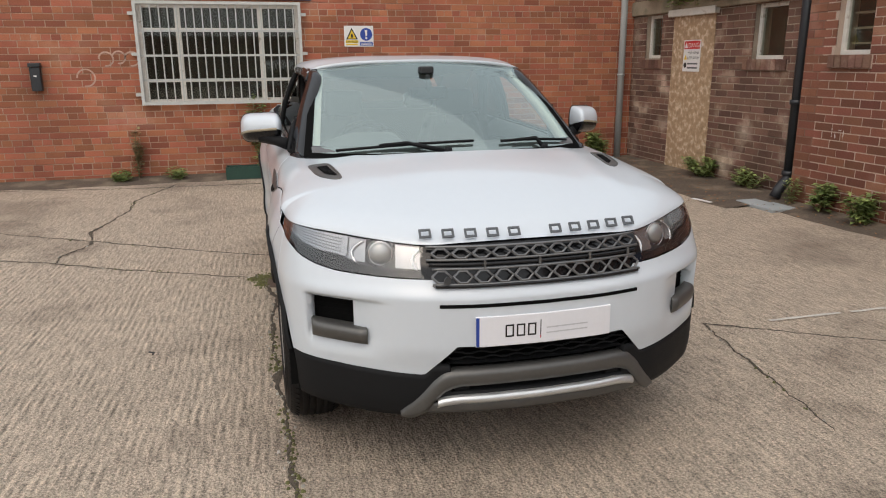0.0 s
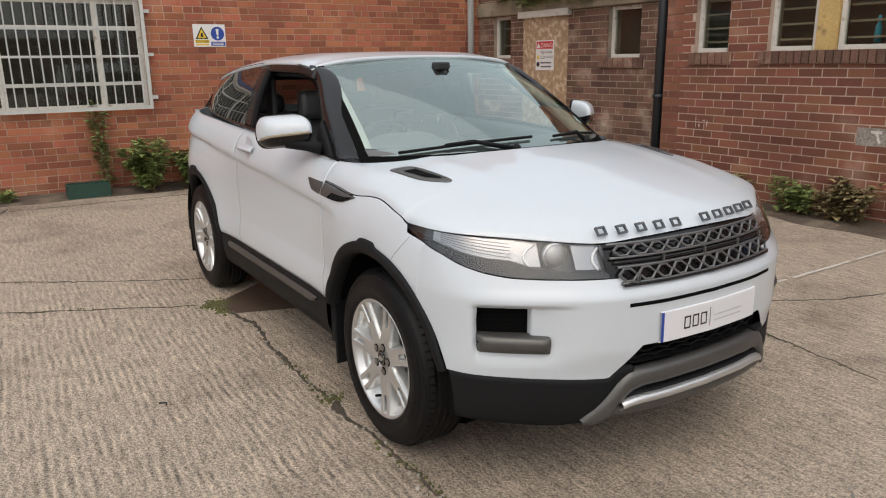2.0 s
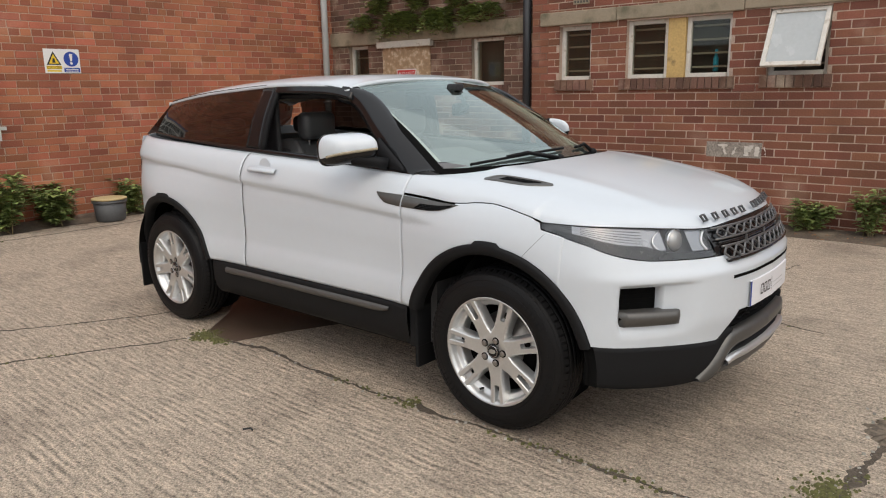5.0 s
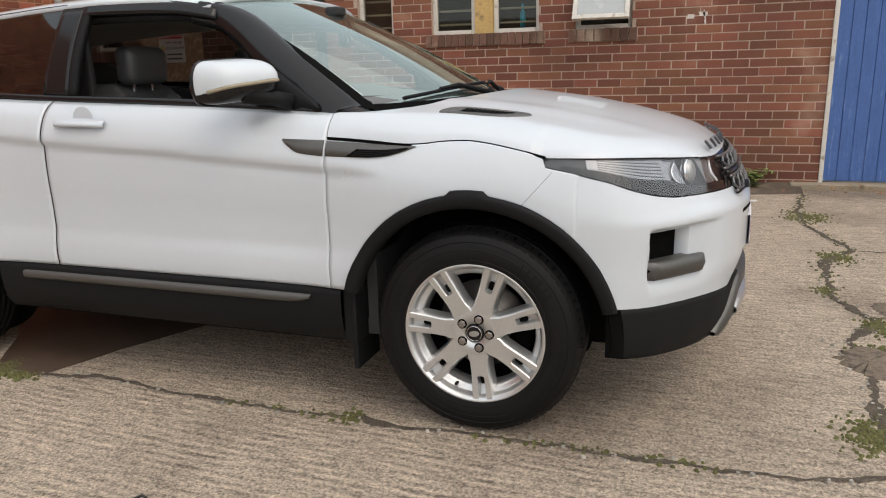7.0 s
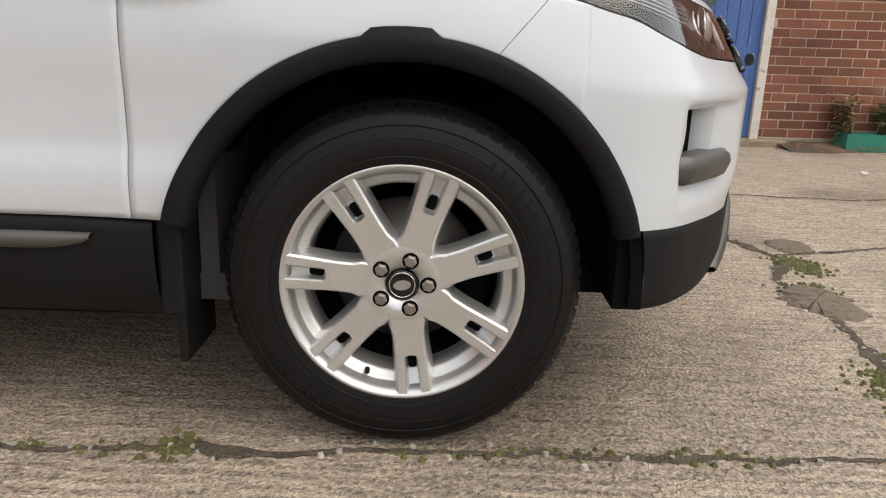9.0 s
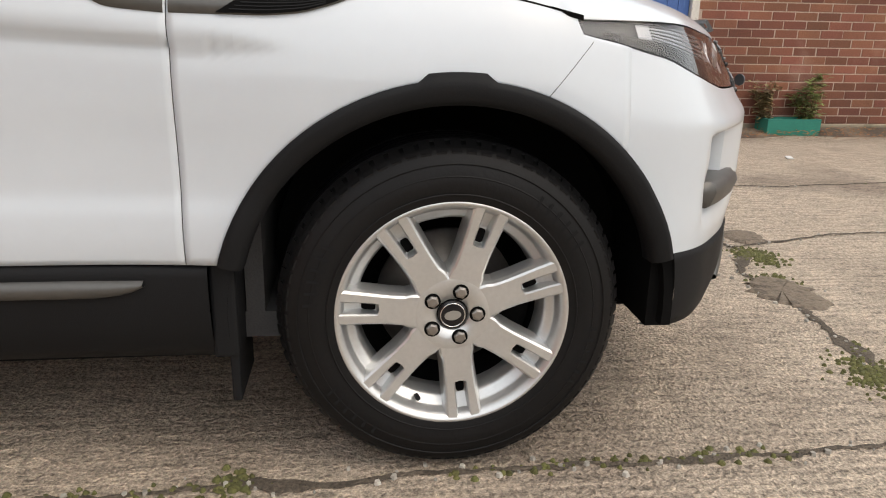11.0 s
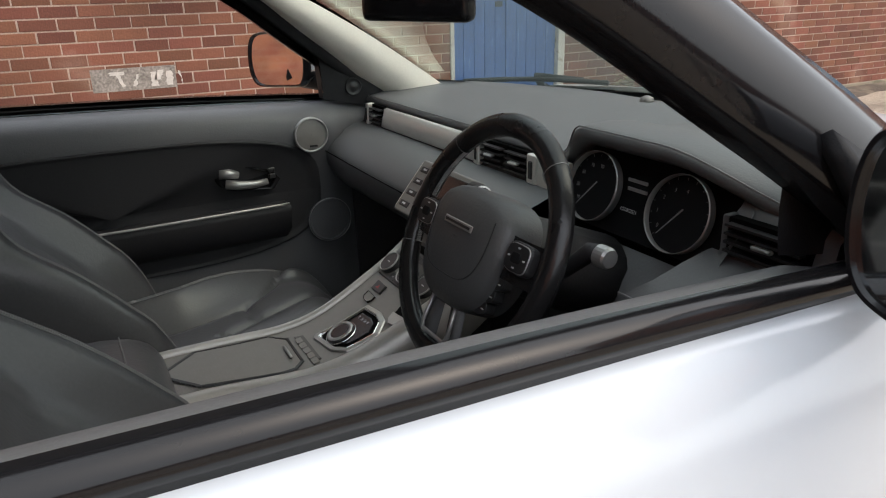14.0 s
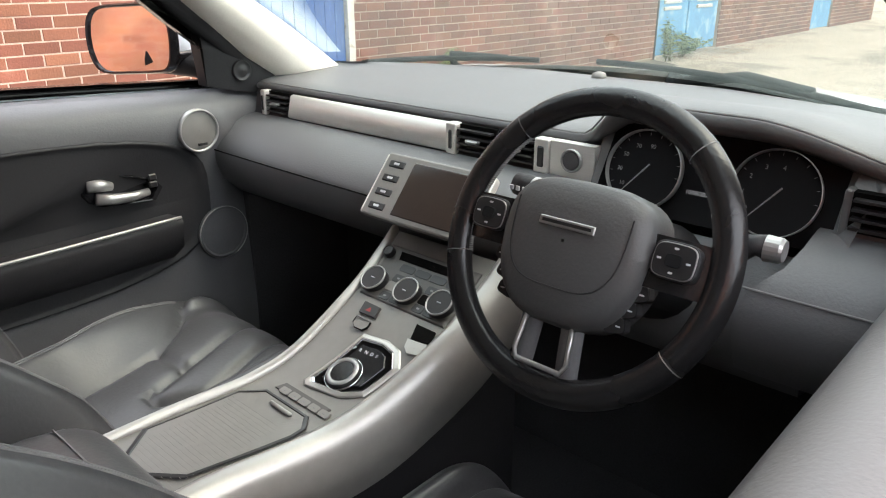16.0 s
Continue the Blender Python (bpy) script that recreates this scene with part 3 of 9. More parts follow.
def circle(cx, cy, r, n=28):
    return [(cx + r * math.cos(2 * math.pi * k / n), cy + r * math.sin(2 * math.pi * k / n)) for k in range(n)]


danger = sign_board("danger_sign", 0.40, 0.42, "red and white high voltage danger sign on the chipboard", Matrix.Translation((-5.83, RY - 0.016, 1.61)) @ Matrix.Rotation(radians(90), 4, "X"))
flat(danger, "red_band", rect(-0.185, 0.185, 0.09, 0.195), M_sign_red)
flat(danger, "warning_triangle", [(-0.175, 0.105), (-0.095, 0.105), (-0.135, 0.18)], M_white_sign, 0.006)
letter(danger, "DANGER", -0.09, 0.11, 0.088, M_white_sign)
letter(danger, "High voltage", -0.09, 0.03, 0.052, M_ink)
letter(danger, "KEEP AWAY", -0.09, -0.045, 0.052, M_ink)
flat(danger, "yellow_triangle", [(-0.18, -0.05), (-0.105, -0.05), (-0.142, 0.02)], M_yellow)
flat(danger, "round_mark", circle(-0.142, -0.125, 0.036), M_ink)
for k in range(2):
    flat(danger, "text_bar", rect(-0.09, 0.15, -0.115 - 0.055 * k, -0.095 - 0.055 * k), M_tub)

warn = sign_board("warning_sign", 0.42, 0.285, "white sign with yellow danger triangle and blue notice", Matrix.Translation((BX + 0.005, 0.6, 1.915)) @ Matrix.Rotation(radians(90), 4, "Z") @ Matrix.Rotation(radians(90), 4, "X"))
flat(warn, "black_triangle", [(-0.185, -0.045), (-0.015, -0.045), (-0.1, 0.115)], M_ink)
flat(warn, "yellow_triangle", [(-0.158, -0.032), (-0.042, -0.032), (-0.1, 0.085)], M_yellow, 0.006)
flat(warn, "black_mark", [(-0.118, -0.02), (-0.082, -0.02), (-0.088, 0.03), (-0.11, 0.035)], M_ink, 0.0075)
flat(warn, "yellow_band", rect(-0.19, -0.01, -0.095, -0.055), M_yellow)
letter(warn, "DANGER", -0.183, -0.09, 0.042, M_ink)
flat(warn, "text_bar", rect(-0.185, -0.02, -0.125, -0.105), M_yellow)
flat(warn, "blue_disc", circle(0.105, 0.025, 0.088), M_sign_blue)
flat(warn, "exclamation_stroke", [(0.085, 0.085), (0.125, 0.085), (0.115, 0.0), (0.095, 0.0)], M_white_sign, 0.006)
flat(warn, "exclamation_dot", circle(0.105, -0.025, 0.016), M_white_sign, 0.006)
flat(warn, "blue_band", rect(0.012, 0.2, -0.13, -0.078), M_sign_blue)
for k in range(2):
    flat(warn, "text_bar", rect(0.03, 0.18, -0.1 - 0.02 * k, -0.092 - 0.02 * k), M_white_sign, 0.006)

# barred window
bw = thing("window_7", "wide steel-framed window behind a grey barred grille", "window", (BX, -1.3, 1.03), kind="structure")
y0, y1, z0, z1 = -2.35, -0.24, 1.03, 2.33
t = 0.05
part("window_frame", join([boxm(BX - 0.08, BX - 0.02, y0, y0 + t, z0, z1), boxm(BX - 0.08, BX - 0.02, y1 - t, y1, z0, z1), boxm(BX - 0.08, BX - 0.02, y0 + t, y1 - t, z0, z0 + t), boxm(BX - 0.08, BX - 0.02, y0 + t, y1 - t, z1 - t, z1)]), M_white_wood, bw)
for y in (-1.84, -0.76):
    part("mullion", boxm(BX - 0.08, BX - 0.015, y - 0.035, y + 0.035, z0 + t, z1 - t), M_white_wood, bw)
for z in (1.33, 2.0):
    part("transom", boxm(BX - 0.075, BX - 0.02, y0 + t, y1 - t, z - 0.02, z + 0.02), M_white_wood, bw)
g = part("pane", boxm(BX - 0.055, BX - 0.05, y0 + t, y1 - t, z0 + t, z1 - t), M_window, bw)
g.visible_shadow = False
# a board set back, its colour standing in for the unlit interior
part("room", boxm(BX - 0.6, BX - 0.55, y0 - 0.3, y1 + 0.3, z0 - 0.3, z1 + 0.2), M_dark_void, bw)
grille = thing("window_grille", "grey steel security bars bolted over the window", "window bars", (BX, -1.3, 1.0))
gx = BX + 0.07
part("grille_frame", join([boxm(gx - 0.02, gx + 0.02, y0 - 0.03, y0 + 0.01, z0 - 0.02, z1 + 0.03), boxm(gx - 0.02, gx + 0.02, y1 - 0.01, y1 + 0.03, z0 - 0.02, z1 + 0.03), boxm(gx - 0.02, gx + 0.02, y0 + 0.01, y1 - 0.01, z0 - 0.02, z0 + 0.02), boxm(gx - 0.02, gx + 0.02, y0 + 0.01, y1 - 0.01, z1 - 0.01, z1 + 0.03)]), M_grey_metal, grille)
for k in range(19):
    y = y0 + 0.02 + (y1 - y0 - 0.04) * (k + 0.5) / 19
    part("bar", tube([(gx, y, z0), (gx, y, z1)], 0.0085, 6), M_grey_metal, grille)
for z in (1.34, 1.66, 1.98):
    part("cross_bar", boxm(gx - 0.016, gx - 0.01, y0, y1, z - 0.014, z + 0.014), M_grey_metal, grille)
for y, s in ((y0 - 0.03, -1), (y1 + 0.03, 1)):
    for z in (1.15, 1.68, 2.2):
        part("bracket", boxm(BX + 0.003, gx, min(y, y + 0.07 * s), max(y, y + 0.07 * s), z - 0.02, z + 0.02), M_grey_metal, grille)
M_board_blue = mat("faded_blue_board", (0.07, 0.10, 0.19), 0.6, var=0.2)
strip = part("name_board", boxm(BX + 0.005, BX + 0.03, -2.45, -0.05, 2.39, 2.47, 0.004), M_board_blue)
tagged(strip, "long blue painted board above the barred window", "sign")

bin_box = thing("ash_bin", "small black wall-mounted metal ash bin", "bin", (BX, -3.635, 1.23))
part("body", boxm(BX + 0.004, BX + 0.09, -3.70, -3.575, 1.22, 1.52, 0.008), M_pipe_black, bin_box)
part("hood", boxm(BX + 0.004, BX + 0.105, -3.71, -3.565, 1.525, 1.575, 0.008), M_pipe_black, bin_box)
part("sticker", boxm(BX + 0.0905, BX + 0.092, -3.655, -3.62, 1.40, 1.42), M_white_sign, bin_box)

# drainpipes
dp = thing("drainpipe", "grey painted drainpipe in the corner of the yard", "pipe", (BX + 0.12, RY - 0.12, 0))
px, py = BX + 0.10, 4.72
part("pipe", tube([(px, py, 0.02), (px, py, 5.4)], 0.052, 14), M_pipe_grey, dp, smooth=True)
for z in (1.32, 3.1):
    part("collar", tube([(px, py, z), (px, py, z + 0.03)], 0.062, 14), M_pipe_grey, dp, smooth=True)
    part("bracket", boxm(BX + 0.003, px, py - 0.02, py + 0.02, z, z + 0.03), M_pipe_grey, dp)
bp_ = thing("drainpipe", "black cast iron drainpipe with a cranked shoe", "pipe", (-3.56, 4.83, 0))
px, py = -3.57, 4.80
part("pipe", tube([(px, py, 0.3), (px, py, 3.8)], 0.055, 14), M_pipe_black, bp_, smooth=True)
part("shoe", tube([(px, py, 0.34), (px, py - 0.01, 0.26), (px, py - 0.12, 0.13), (px, py - 0.15, 0.06)], 0.06, 14), M_pipe_black, bp_, smooth=True)
for z in (1.08, 0.3, 2.9):
    part("collar", tube([(px, py, z), (px, py, z + 0.05)], 0.072, 14), M_pipe_black, bp_, smooth=True)
    part("bracket", boxm(px - 0.10, px + 0.10, py + 0.03, py + 0.055, z, z + 0.05, 0.004), M_pipe_black, bp_)
tagged(part("paving_slab", boxm(-3.7, -3.1, 4.25, 4.65, -0.01, 0.03, 0.008), M_slate, label="broken pale slab under the drainpipe"), category="slab")

# blue double door in the side wall
d2 = thing("door_2", "faded blue double doors of vertical boards, chipped paint", "door", (2.5, LY, 0.05), kind="structure")
part("frame", join([boxm(1.86, 1.90, LY - 0.015, LY + 0.1, 0.05, 2.15, 0.004), boxm(3.07, 3.15, LY - 0.015, LY + 0.1, 0.05, 2.15, 0.004), boxm(1.90, 3.07, LY - 0.015, LY + 0.1, 2.07, 2.15, 0.004)]), M_white_wood, d2)
for a, b in ((1.905, 2.478), (2.486, 3.065)):
    leaf = part("leaf", boxm(a, b, LY + 0.05, LY + 0.09, 0.07, 2.065), M_blue_paint, d2)
    for k in range(5):
        w = (b - a) / 5
        part("board", boxm(a + k * w + 0.002, a + (k + 1) * w - 0.002, LY + 0.034, LY + 0.052, 0.075, 2.06, 0.003, 1), M_blue_paint, leaf)
part("lock_plate", boxm(2.36, 2.44, LY + 0.022, LY + 0.034, 1.22, 1.27, 0.004), M_pipe_black, d2)
part("key_plate", boxm(2.39, 2.42, LY + 0.022, LY + 0.034, 1.33, 1.36, 0.004), M_pipe_black, d2)
tagged(part("door_step", boxm(1.6, 3.4, LY - 0.12, LY + 0.12, -0.05, 0.06, 0.015), M_stone), "worn stone threshold with fallen leaves", "step", kind="structure")
tagged(part("wall_plinth", boxm(3.16, 9.3, LY - 0.02, LY + 0.01, -0.05, 0.08, 0.01), M_stone), "stained plinth along the wall foot", "plinth", kind="structure")

# outbuilding with pale blue louvred doors beyond the end of the wall
ob_place = Matrix.Translation((24.0, 5.05, 0)) @ Matrix.Rotation(radians(180), 4, "Z")
wall("wall_outbuilding", ob_place, 14.6, 4.2, [(24 - 12.6, 24 - 10.0, -0.05, 2.3), (24 - 19.8, 24 - 18.2, -0.05, 2.3)], M_brick_left, M_mortar_left, "far brick outbuilding wall", near=(0, 0), seed=11)
d3 = thing("door_3", "pale blue louvred double doors, flaking at the foot", "door", (11.3, 5.05, 0), kind="structure")
for a, b in ((10.03, 11.27), (11.33, 12.57)):
    leaf = part("leaf", boxm(a, b, 5.1, 5.14, 0.02, 2.28, 0.005), M_blue_light, d3)
    for p, q in ((0.75, 1.4), (1.55, 2.15)):
        for k in range(6):
            z = p + (q - p) * k / 6
            part("louvre", boxm(a + 0.3, b - 0.3, 5.07, 5.105, z, z + 0.06, 0.01, 1), M_white_wood, leaf)
part("panel", boxm(18.22, 19.78, 5.1, 5.14, 0.02, 2.28), M_blue_light, thing("door_4", "plain pale blue door far down the yard", "door", (19, 5.05, 0), kind="structure"))
far_pipe = part("drainpipe", tube([(9.55, 4.85, 0), (9.55, 4.85, 3.8)], 0.06, 10), M_pipe_black, smooth=True)
tagged(far_pipe, "dark drainpipe at the end of the brick wall", "pipe")
# walls that close the yard behind the camera
tagged(part("wall_street", boxm(-12, 30, -19.3, -19, -0.3, 3.2), M_brick_left), "plain brick wall across the yard", "wall", kind="structure")
tagged(part("wall_far", boxm(33, 33.3, -19, 6, -0.3, 3.2), M_brick_left), "plain brick wall at the far end of the yard", "wall", kind="structure")

# open troughs and tub by the rear wall
tr = part("trough", join([boxm(BX + 0.2, BX + 0.42, -1.36, -0.88, 0.0, 0.015), boxm(BX + 0.2, BX + 0.215, -1.36, -0.88, 0.015, 0.17), boxm(BX + 0.405, BX + 0.42, -1.36, -0.88, 0.015, 0.17), boxm(BX + 0.215, BX + 0.405, -1.36, -1.345, 0.015, 0.17), boxm(BX + 0.215, BX + 0.405, -0.895, -0.88, 0.015, 0.17)]), M_green_plastic)
tagged(tr, "dirty dark green plastic trough on the ground", "trough")
tr2 = part("trough", join([boxm(3.86, 4.42, LY - 0.3, LY - 0.06, 0.0, 0.02), boxm(3.86, 3.88, LY - 0.3, LY - 0.06, 0.02, 0.16), boxm(4.40, 4.42, LY - 0.3, LY - 0.06, 0.02, 0.16), boxm(3.88, 4.40, LY - 0.3, LY - 0.28, 0.02, 0.16), boxm(3.88, 4.40, LY - 0.08, LY - 0.06, 0.02, 0.16)]), mat("teal_plastic", (0.02, 0.2, 0.15), 0.45, var=0.15))
tagged(tr2, "green plastic planter trough full of weeds", "trough")
tub = thing("tub", "grey plastic tub with a faded tan lid", "tub", (-6.95, 0.72, 0))
part("body", tube([(-6.95, 0.72, 0), (-6.95, 0.72, 0.02), (-6.95, 0.72, 0.26)], [0.15, 0.17, 0.19], 20), M_tub, tub, smooth=True)
part("rim", tube([(-6.95, 0.72, 0.225), (-6.95, 0.72, 0.255)], 0.2, 20), M_tub, tub, smooth=True)
part("lid", tube([(-6.95, 0.72, 0.262), (-6.95, 0.72, 0.28), (-6.95, 0.72, 0.284)], [0.205, 0.205, 0.18], 20), M_tan_lid, tub, smooth=True)
# ---- cracks, moss, soil and plants ----
def strip(points, width, seed, z=0.003, wob=0.35):
    """A ragged band along points on the ground."""
    rnd = random.Random(seed)
    pts = []
    for (a, b), (c, d) in zip(points, points[1:]):
        n = max(int(math.hypot(c - a, d - b) / 0.025), 1)
        pts += [(a + (c - a) * k / n, b + (d - b) * k / n) for k in range(n)]
    pts.append(points[-1])
    rows = []
    for i, (x, y) in enumerate(pts):
        p, q = pts[max(i - 1, 0)], pts[min(i + 1, len(pts) - 1)]
        d = math.hypot(q[0] - p[0], q[1] - p[1]) or 1
        nx, ny = -(q[1] - p[1]) / d, (q[0] - p[0]) / d
        j = 0.022 * noise.noise((x * 6, y * 6, seed)) + 0.016 * noise.noise((x * 23, y * 23, seed + 2.0))
        w = width * (0.28 + 1.5 * wob * rnd.random() + 1.3 * max(0, noise.noise((x * 4.2, y * 4.2, seed + 5.0)))) / 2
        end = min(i, len(pts) - 1 - i, 4) / 4
        w *= 0.25 + 0.75 * end
        g = z + yard_level(x, y)
        rows.append([(x + nx * (j - w), y + ny * (j - w), g - 0.004), (x + nx * j, y + ny * j, g), (x + nx * (j + w), y + ny * (j + w), g - 0.004)])
    return grid(rows), pts


def clumps(places, size, seed, flatness=0.35):
    """Many small uneven pads."""
    rnd = random.Random(seed)
    verts, faces = [], []
    for x, y in places:
        r = size * rnd.uniform(0.4, 1.2)
        k = len(verts)
        n = 7
        lv_ = yard_level(x, y)
        verts.append((x, y, lv_ + 0.002 + r * flatness))
        for i in range(n):
            a = 2 * math.pi * i / n
            q = r * rnd.uniform(0.7, 1.2)
            verts.append((x + 0.6 * q * math.cos(a), y + 0.6 * q * math.sin(a), lv_ + 0.002 + r * flatness * 0.7))
        for i in range(n):
            a = 2 * math.pi * i / n
            q = r * rnd.uniform(0.9, 1.4)
            verts.append((x + q * math.cos(a), y + q * math.sin(a), lv_ - 0.004))
        for i in range(n):
            j = (i + 1) % n
            faces += [(k, k + 1 + i, k + 1 + j), (k + 1 + i, k + 1 + n + i, k + 1 + n + j, k + 1 + j)]
    return mesh("clumps", verts, faces)


crack_lines = [
    ("crack", [(-6.9, -2.0), (-5.8, -2.36), (-5.2, -2.35), (-4.2, -2.55), (-3.7, -2.45), (-3.3, -2.62), (-3.05, -2.6)], 0.031),
    ("crack", [(-3.9, -4.6), (-3.3, -3.07), (-3.1, -2.67), (-2.75, -2.1), (-2.45, -1.52), (-2.2, -1.03)], 0.019),
    ("crack", [(-4.4, -3.4), (-3.5, -1.97), (-3.15, -1.45), (-2.87, -0.95), (-2.7, -0.3)], 0.017),
    ("crack", [(-2.3, -1.02), (-1.7, -0.90), (-0.98, -0.95), (-0.1, -0.93), (0.45, -0.92), (0.8, -0.92), (1.12, -0.90), (1.5, -0.75)], 0.031),
    ("crack", [(1.42, -0.9), (1.38, -0.51), (1.45, -0.05), (1.42, 0.4), (1.6, 0.68), (1.46, 1.1), (1.53, 1.86), (1.75, 2.2), (1.55, 3.0), (1.56, 3.6), (1.7, 4.4)], 0.053),
    ("crack", [(1.75, 2.2), (2.6, 2.1), (4.2, 2.3), (6.0, 2.1)], 0.019),
    ("crack", [(1.55, 0.75), (2.2, 0.95), (3.3, 1.0), (5.5, 1.3)], 0.022),
    ("crack", [(0.9, 1.4), (-0.43, 1.63), (0.1, 2.47), (0.3, 3.2)], 0.015),
    ("crack", [(-7.1, -5.0), (-6.7, -2.5), (-6.6, 0.0), (-6.6, 2.5)], 0.019),
]
rnd = random.Random(2)
moss_at, chips_at = [], []
for i, (nm, pts, w) in enumerate(crack_lines):
    me, fine_pts = strip(pts, w, i + 1)
    tagged(part(nm, me, M_dirt, smooth=True), "dark dirt-filled crack across the concrete", "crack", kind="structure")
    share = 0.6 if i in (3, 4) else 0.12
    for x, y in fine_pts[::2]:
        for k in range(9):
            if noise.noise((x * 1.7, y * 1.7, 3.3)) > 0.25 - share * 0.45 and rnd.random() < share * 0.7:
                moss_at.append((x + rnd.gauss(0, 0.02 + w * 0.2), y + rnd.gauss(0, 0.004 + w * 0.3)))
        for k in range(1 if i in (3, 4) or rnd.random() < 0.3 else 0):
            chips_at.append((x + rnd.gauss(0, w * 0.7), y + rnd.gauss(0, w * 0.7)))
for cx, cy, r, n in ((1.62, 0.62, 0.10, 110), (1.5, 0.25, 0.09, 60), (1.35, -0.55, 0.12, 90), (1.45, 1.2, 0.06, 30), (1.6, 3.3, 0.2, 120), (1.62, 2.0, 0.12, 60), (-0.45, -0.93, 0.05, 14), (-2.2, -1.0, 0.07, 50)):
    moss_at += [(cx + rnd.gauss(0, r * 0.45), cy + rnd.gauss(0, r * 0.6)) for _ in range(n * 3)]
tagged(part("moss", clumps(moss_at, 0.0085, 4, 0.25), M_moss, smooth=True), "yellow-green moss along the cracks", "moss", kind="stuff")
for nm, cx, cy, r in (("concrete_patch", 1.47, 0.16, 0.12), ("concrete_patch", 1.72, 0.92, 0.09)):
    rim = [(cx + r * 1.1 * math.cos(a) * (1 + 0.5 * noise.noise((math.cos(a) * 1.5, math.sin(a) * 1.5, cx)) + 0.35 * noise.noise((math.cos(a) * 6, math.sin(a) * 6, cy))), cy + r * 1.5 * math.sin(a) * (1 + 0.3 * noise.noise((math.cos(a), math.sin(a) * 1.5, cy + 3)))) for a in [2 * math.pi * k / 80 for k in range(80)]]
    tagged(part(nm, grid([[(cx + (x - cx) * f, cy + (y - cy) * f, z - 0.011) for x, y in rim + rim[:1]] for f, z in ((0.02, 0.006), (0.5, 0.006), (0.9, 0.005), (1.0, -0.004))]), M_patch, smooth=True), "rough broken patch of old concrete", "concrete patch", kind="structure")
    chips_at += [(cx + rnd.gauss(0, r * 0.5), cy + rnd.gauss(0, r * 0.7)) for _ in range(40)]


def pebbles(places, size, seed):
    rnd = random.Random(seed)
    verts, faces = [], []
    for x, y in places:
        r = size * rnd.uniform(0.3, 1.3)
        k = len(verts)
        a0 = rnd.random() * 6
        for zz, q in ((-0.004, 1.0), (r * 0.5, 0.75)):
            for i in range(5):
                a = a0 + i * 1.2566
                verts.append((x + r * q * rnd.uniform(0.7, 1.2) * math.cos(a), y + r * q * rnd.uniform(0.7, 1.2) * math.sin(a), zz + yard_level(x, y)))
        faces += [(k + i, k + (i + 1) % 5, k + 5 + (i + 1) % 5, k + 5 + i) for i in range(5)] + [tuple(k + 5 + i for i in range(5))]
    return mesh("pebbles", verts, faces)


tagged(part("stone_chips", pebbles(chips_at, 0.008, 6), M_chip), "loose pale stone chips in the cracks", "gravel", kind="stuff")


# smoother, darker patch of ground under the sill
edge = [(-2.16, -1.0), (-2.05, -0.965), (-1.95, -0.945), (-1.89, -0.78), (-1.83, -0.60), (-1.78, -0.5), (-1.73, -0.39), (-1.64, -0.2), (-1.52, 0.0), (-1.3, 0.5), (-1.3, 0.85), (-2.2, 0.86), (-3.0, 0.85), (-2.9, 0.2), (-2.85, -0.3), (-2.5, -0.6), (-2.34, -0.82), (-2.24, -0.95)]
M_dark_patch = mat("dark_concrete", (0.10, 0.066, 0.047), 0.45, var=0.35, scale=5, fine=120, bump=0.002, tint=(0.065, 0.045, 0.034))
tagged(part("dark_ground_patch", grid([[(-2.1 + (x + 2.1) * f, -0.2 + (y + 0.2) * f, -0.011 + z) for x, y in edge + edge[:1]] for f, z in ((0.02, 0.003), (0.6, 0.003), (0.97, 0.002), (1.0, -0.004))]), M_dark_patch, smooth=True), "dark patch of old concrete under the car", "damp patch", kind="structure")
clump_rnd = random.Random(31)
tagged(part("moss_edge", clumps([(-2.12 + clump_rnd.gauss(0, 0.07), -0.985 + clump_rnd.gauss(0, 0.02)) for _ in range(220)] + [(-2.2 + clump_rnd.gauss(0, 0.03), -0.93 + clump_rnd.gauss(0, 0.04)) for _ in range(120)], 0.010, 8, 0.25), M_moss, smooth=True), "green moss at the edge of the dark patch", "moss", kind="stuff")


# soil and litter along the wall feet
def verge(name, x0, x1, y0, y1, label, seed):
    rows = []
    n = max(int((x1 - x0) / 0.15), 8)
    for i in range(n + 1):
        x = x0 + (x1 - x0) * i / n
        w = (y1 - y0) * (0.72 + 0.4 * noise.noise((x * 1.3, seed, 0.0)))
        rows.append([(x, y1 - w * f, z) for f, z in ((0, 0.05), (0.35, 0.035), (0.8, 0.012), (1.0, -0.006))])
    return tagged(part(name, grid(rows), M_soil, smooth=True), label, "soil", kind="structure")


verge("soil_verge", BX, CX, 3.5, RY, "damp bare soil in front of the boarded doorway", 1.0)
verge("soil_verge_2", CX, 1.7, LY - 0.55, LY, "damp soil along the foot of the brick wall", 2.0)
verge("soil_verge_3", 3.3, 9.4, LY - 0.55, LY, "leaf-strewn soil along the foot of the brick wall", 3.0)
s4 = verge("soil_verge_4", -6.0, 4.0, -0.75, 0.0, "thin soil along the rear wall", 4.0)
s4.matrix_basis = Matrix.Translation((BX, 0, -0.01)) @ Matrix.Rotation(radians(90), 4, "Z")


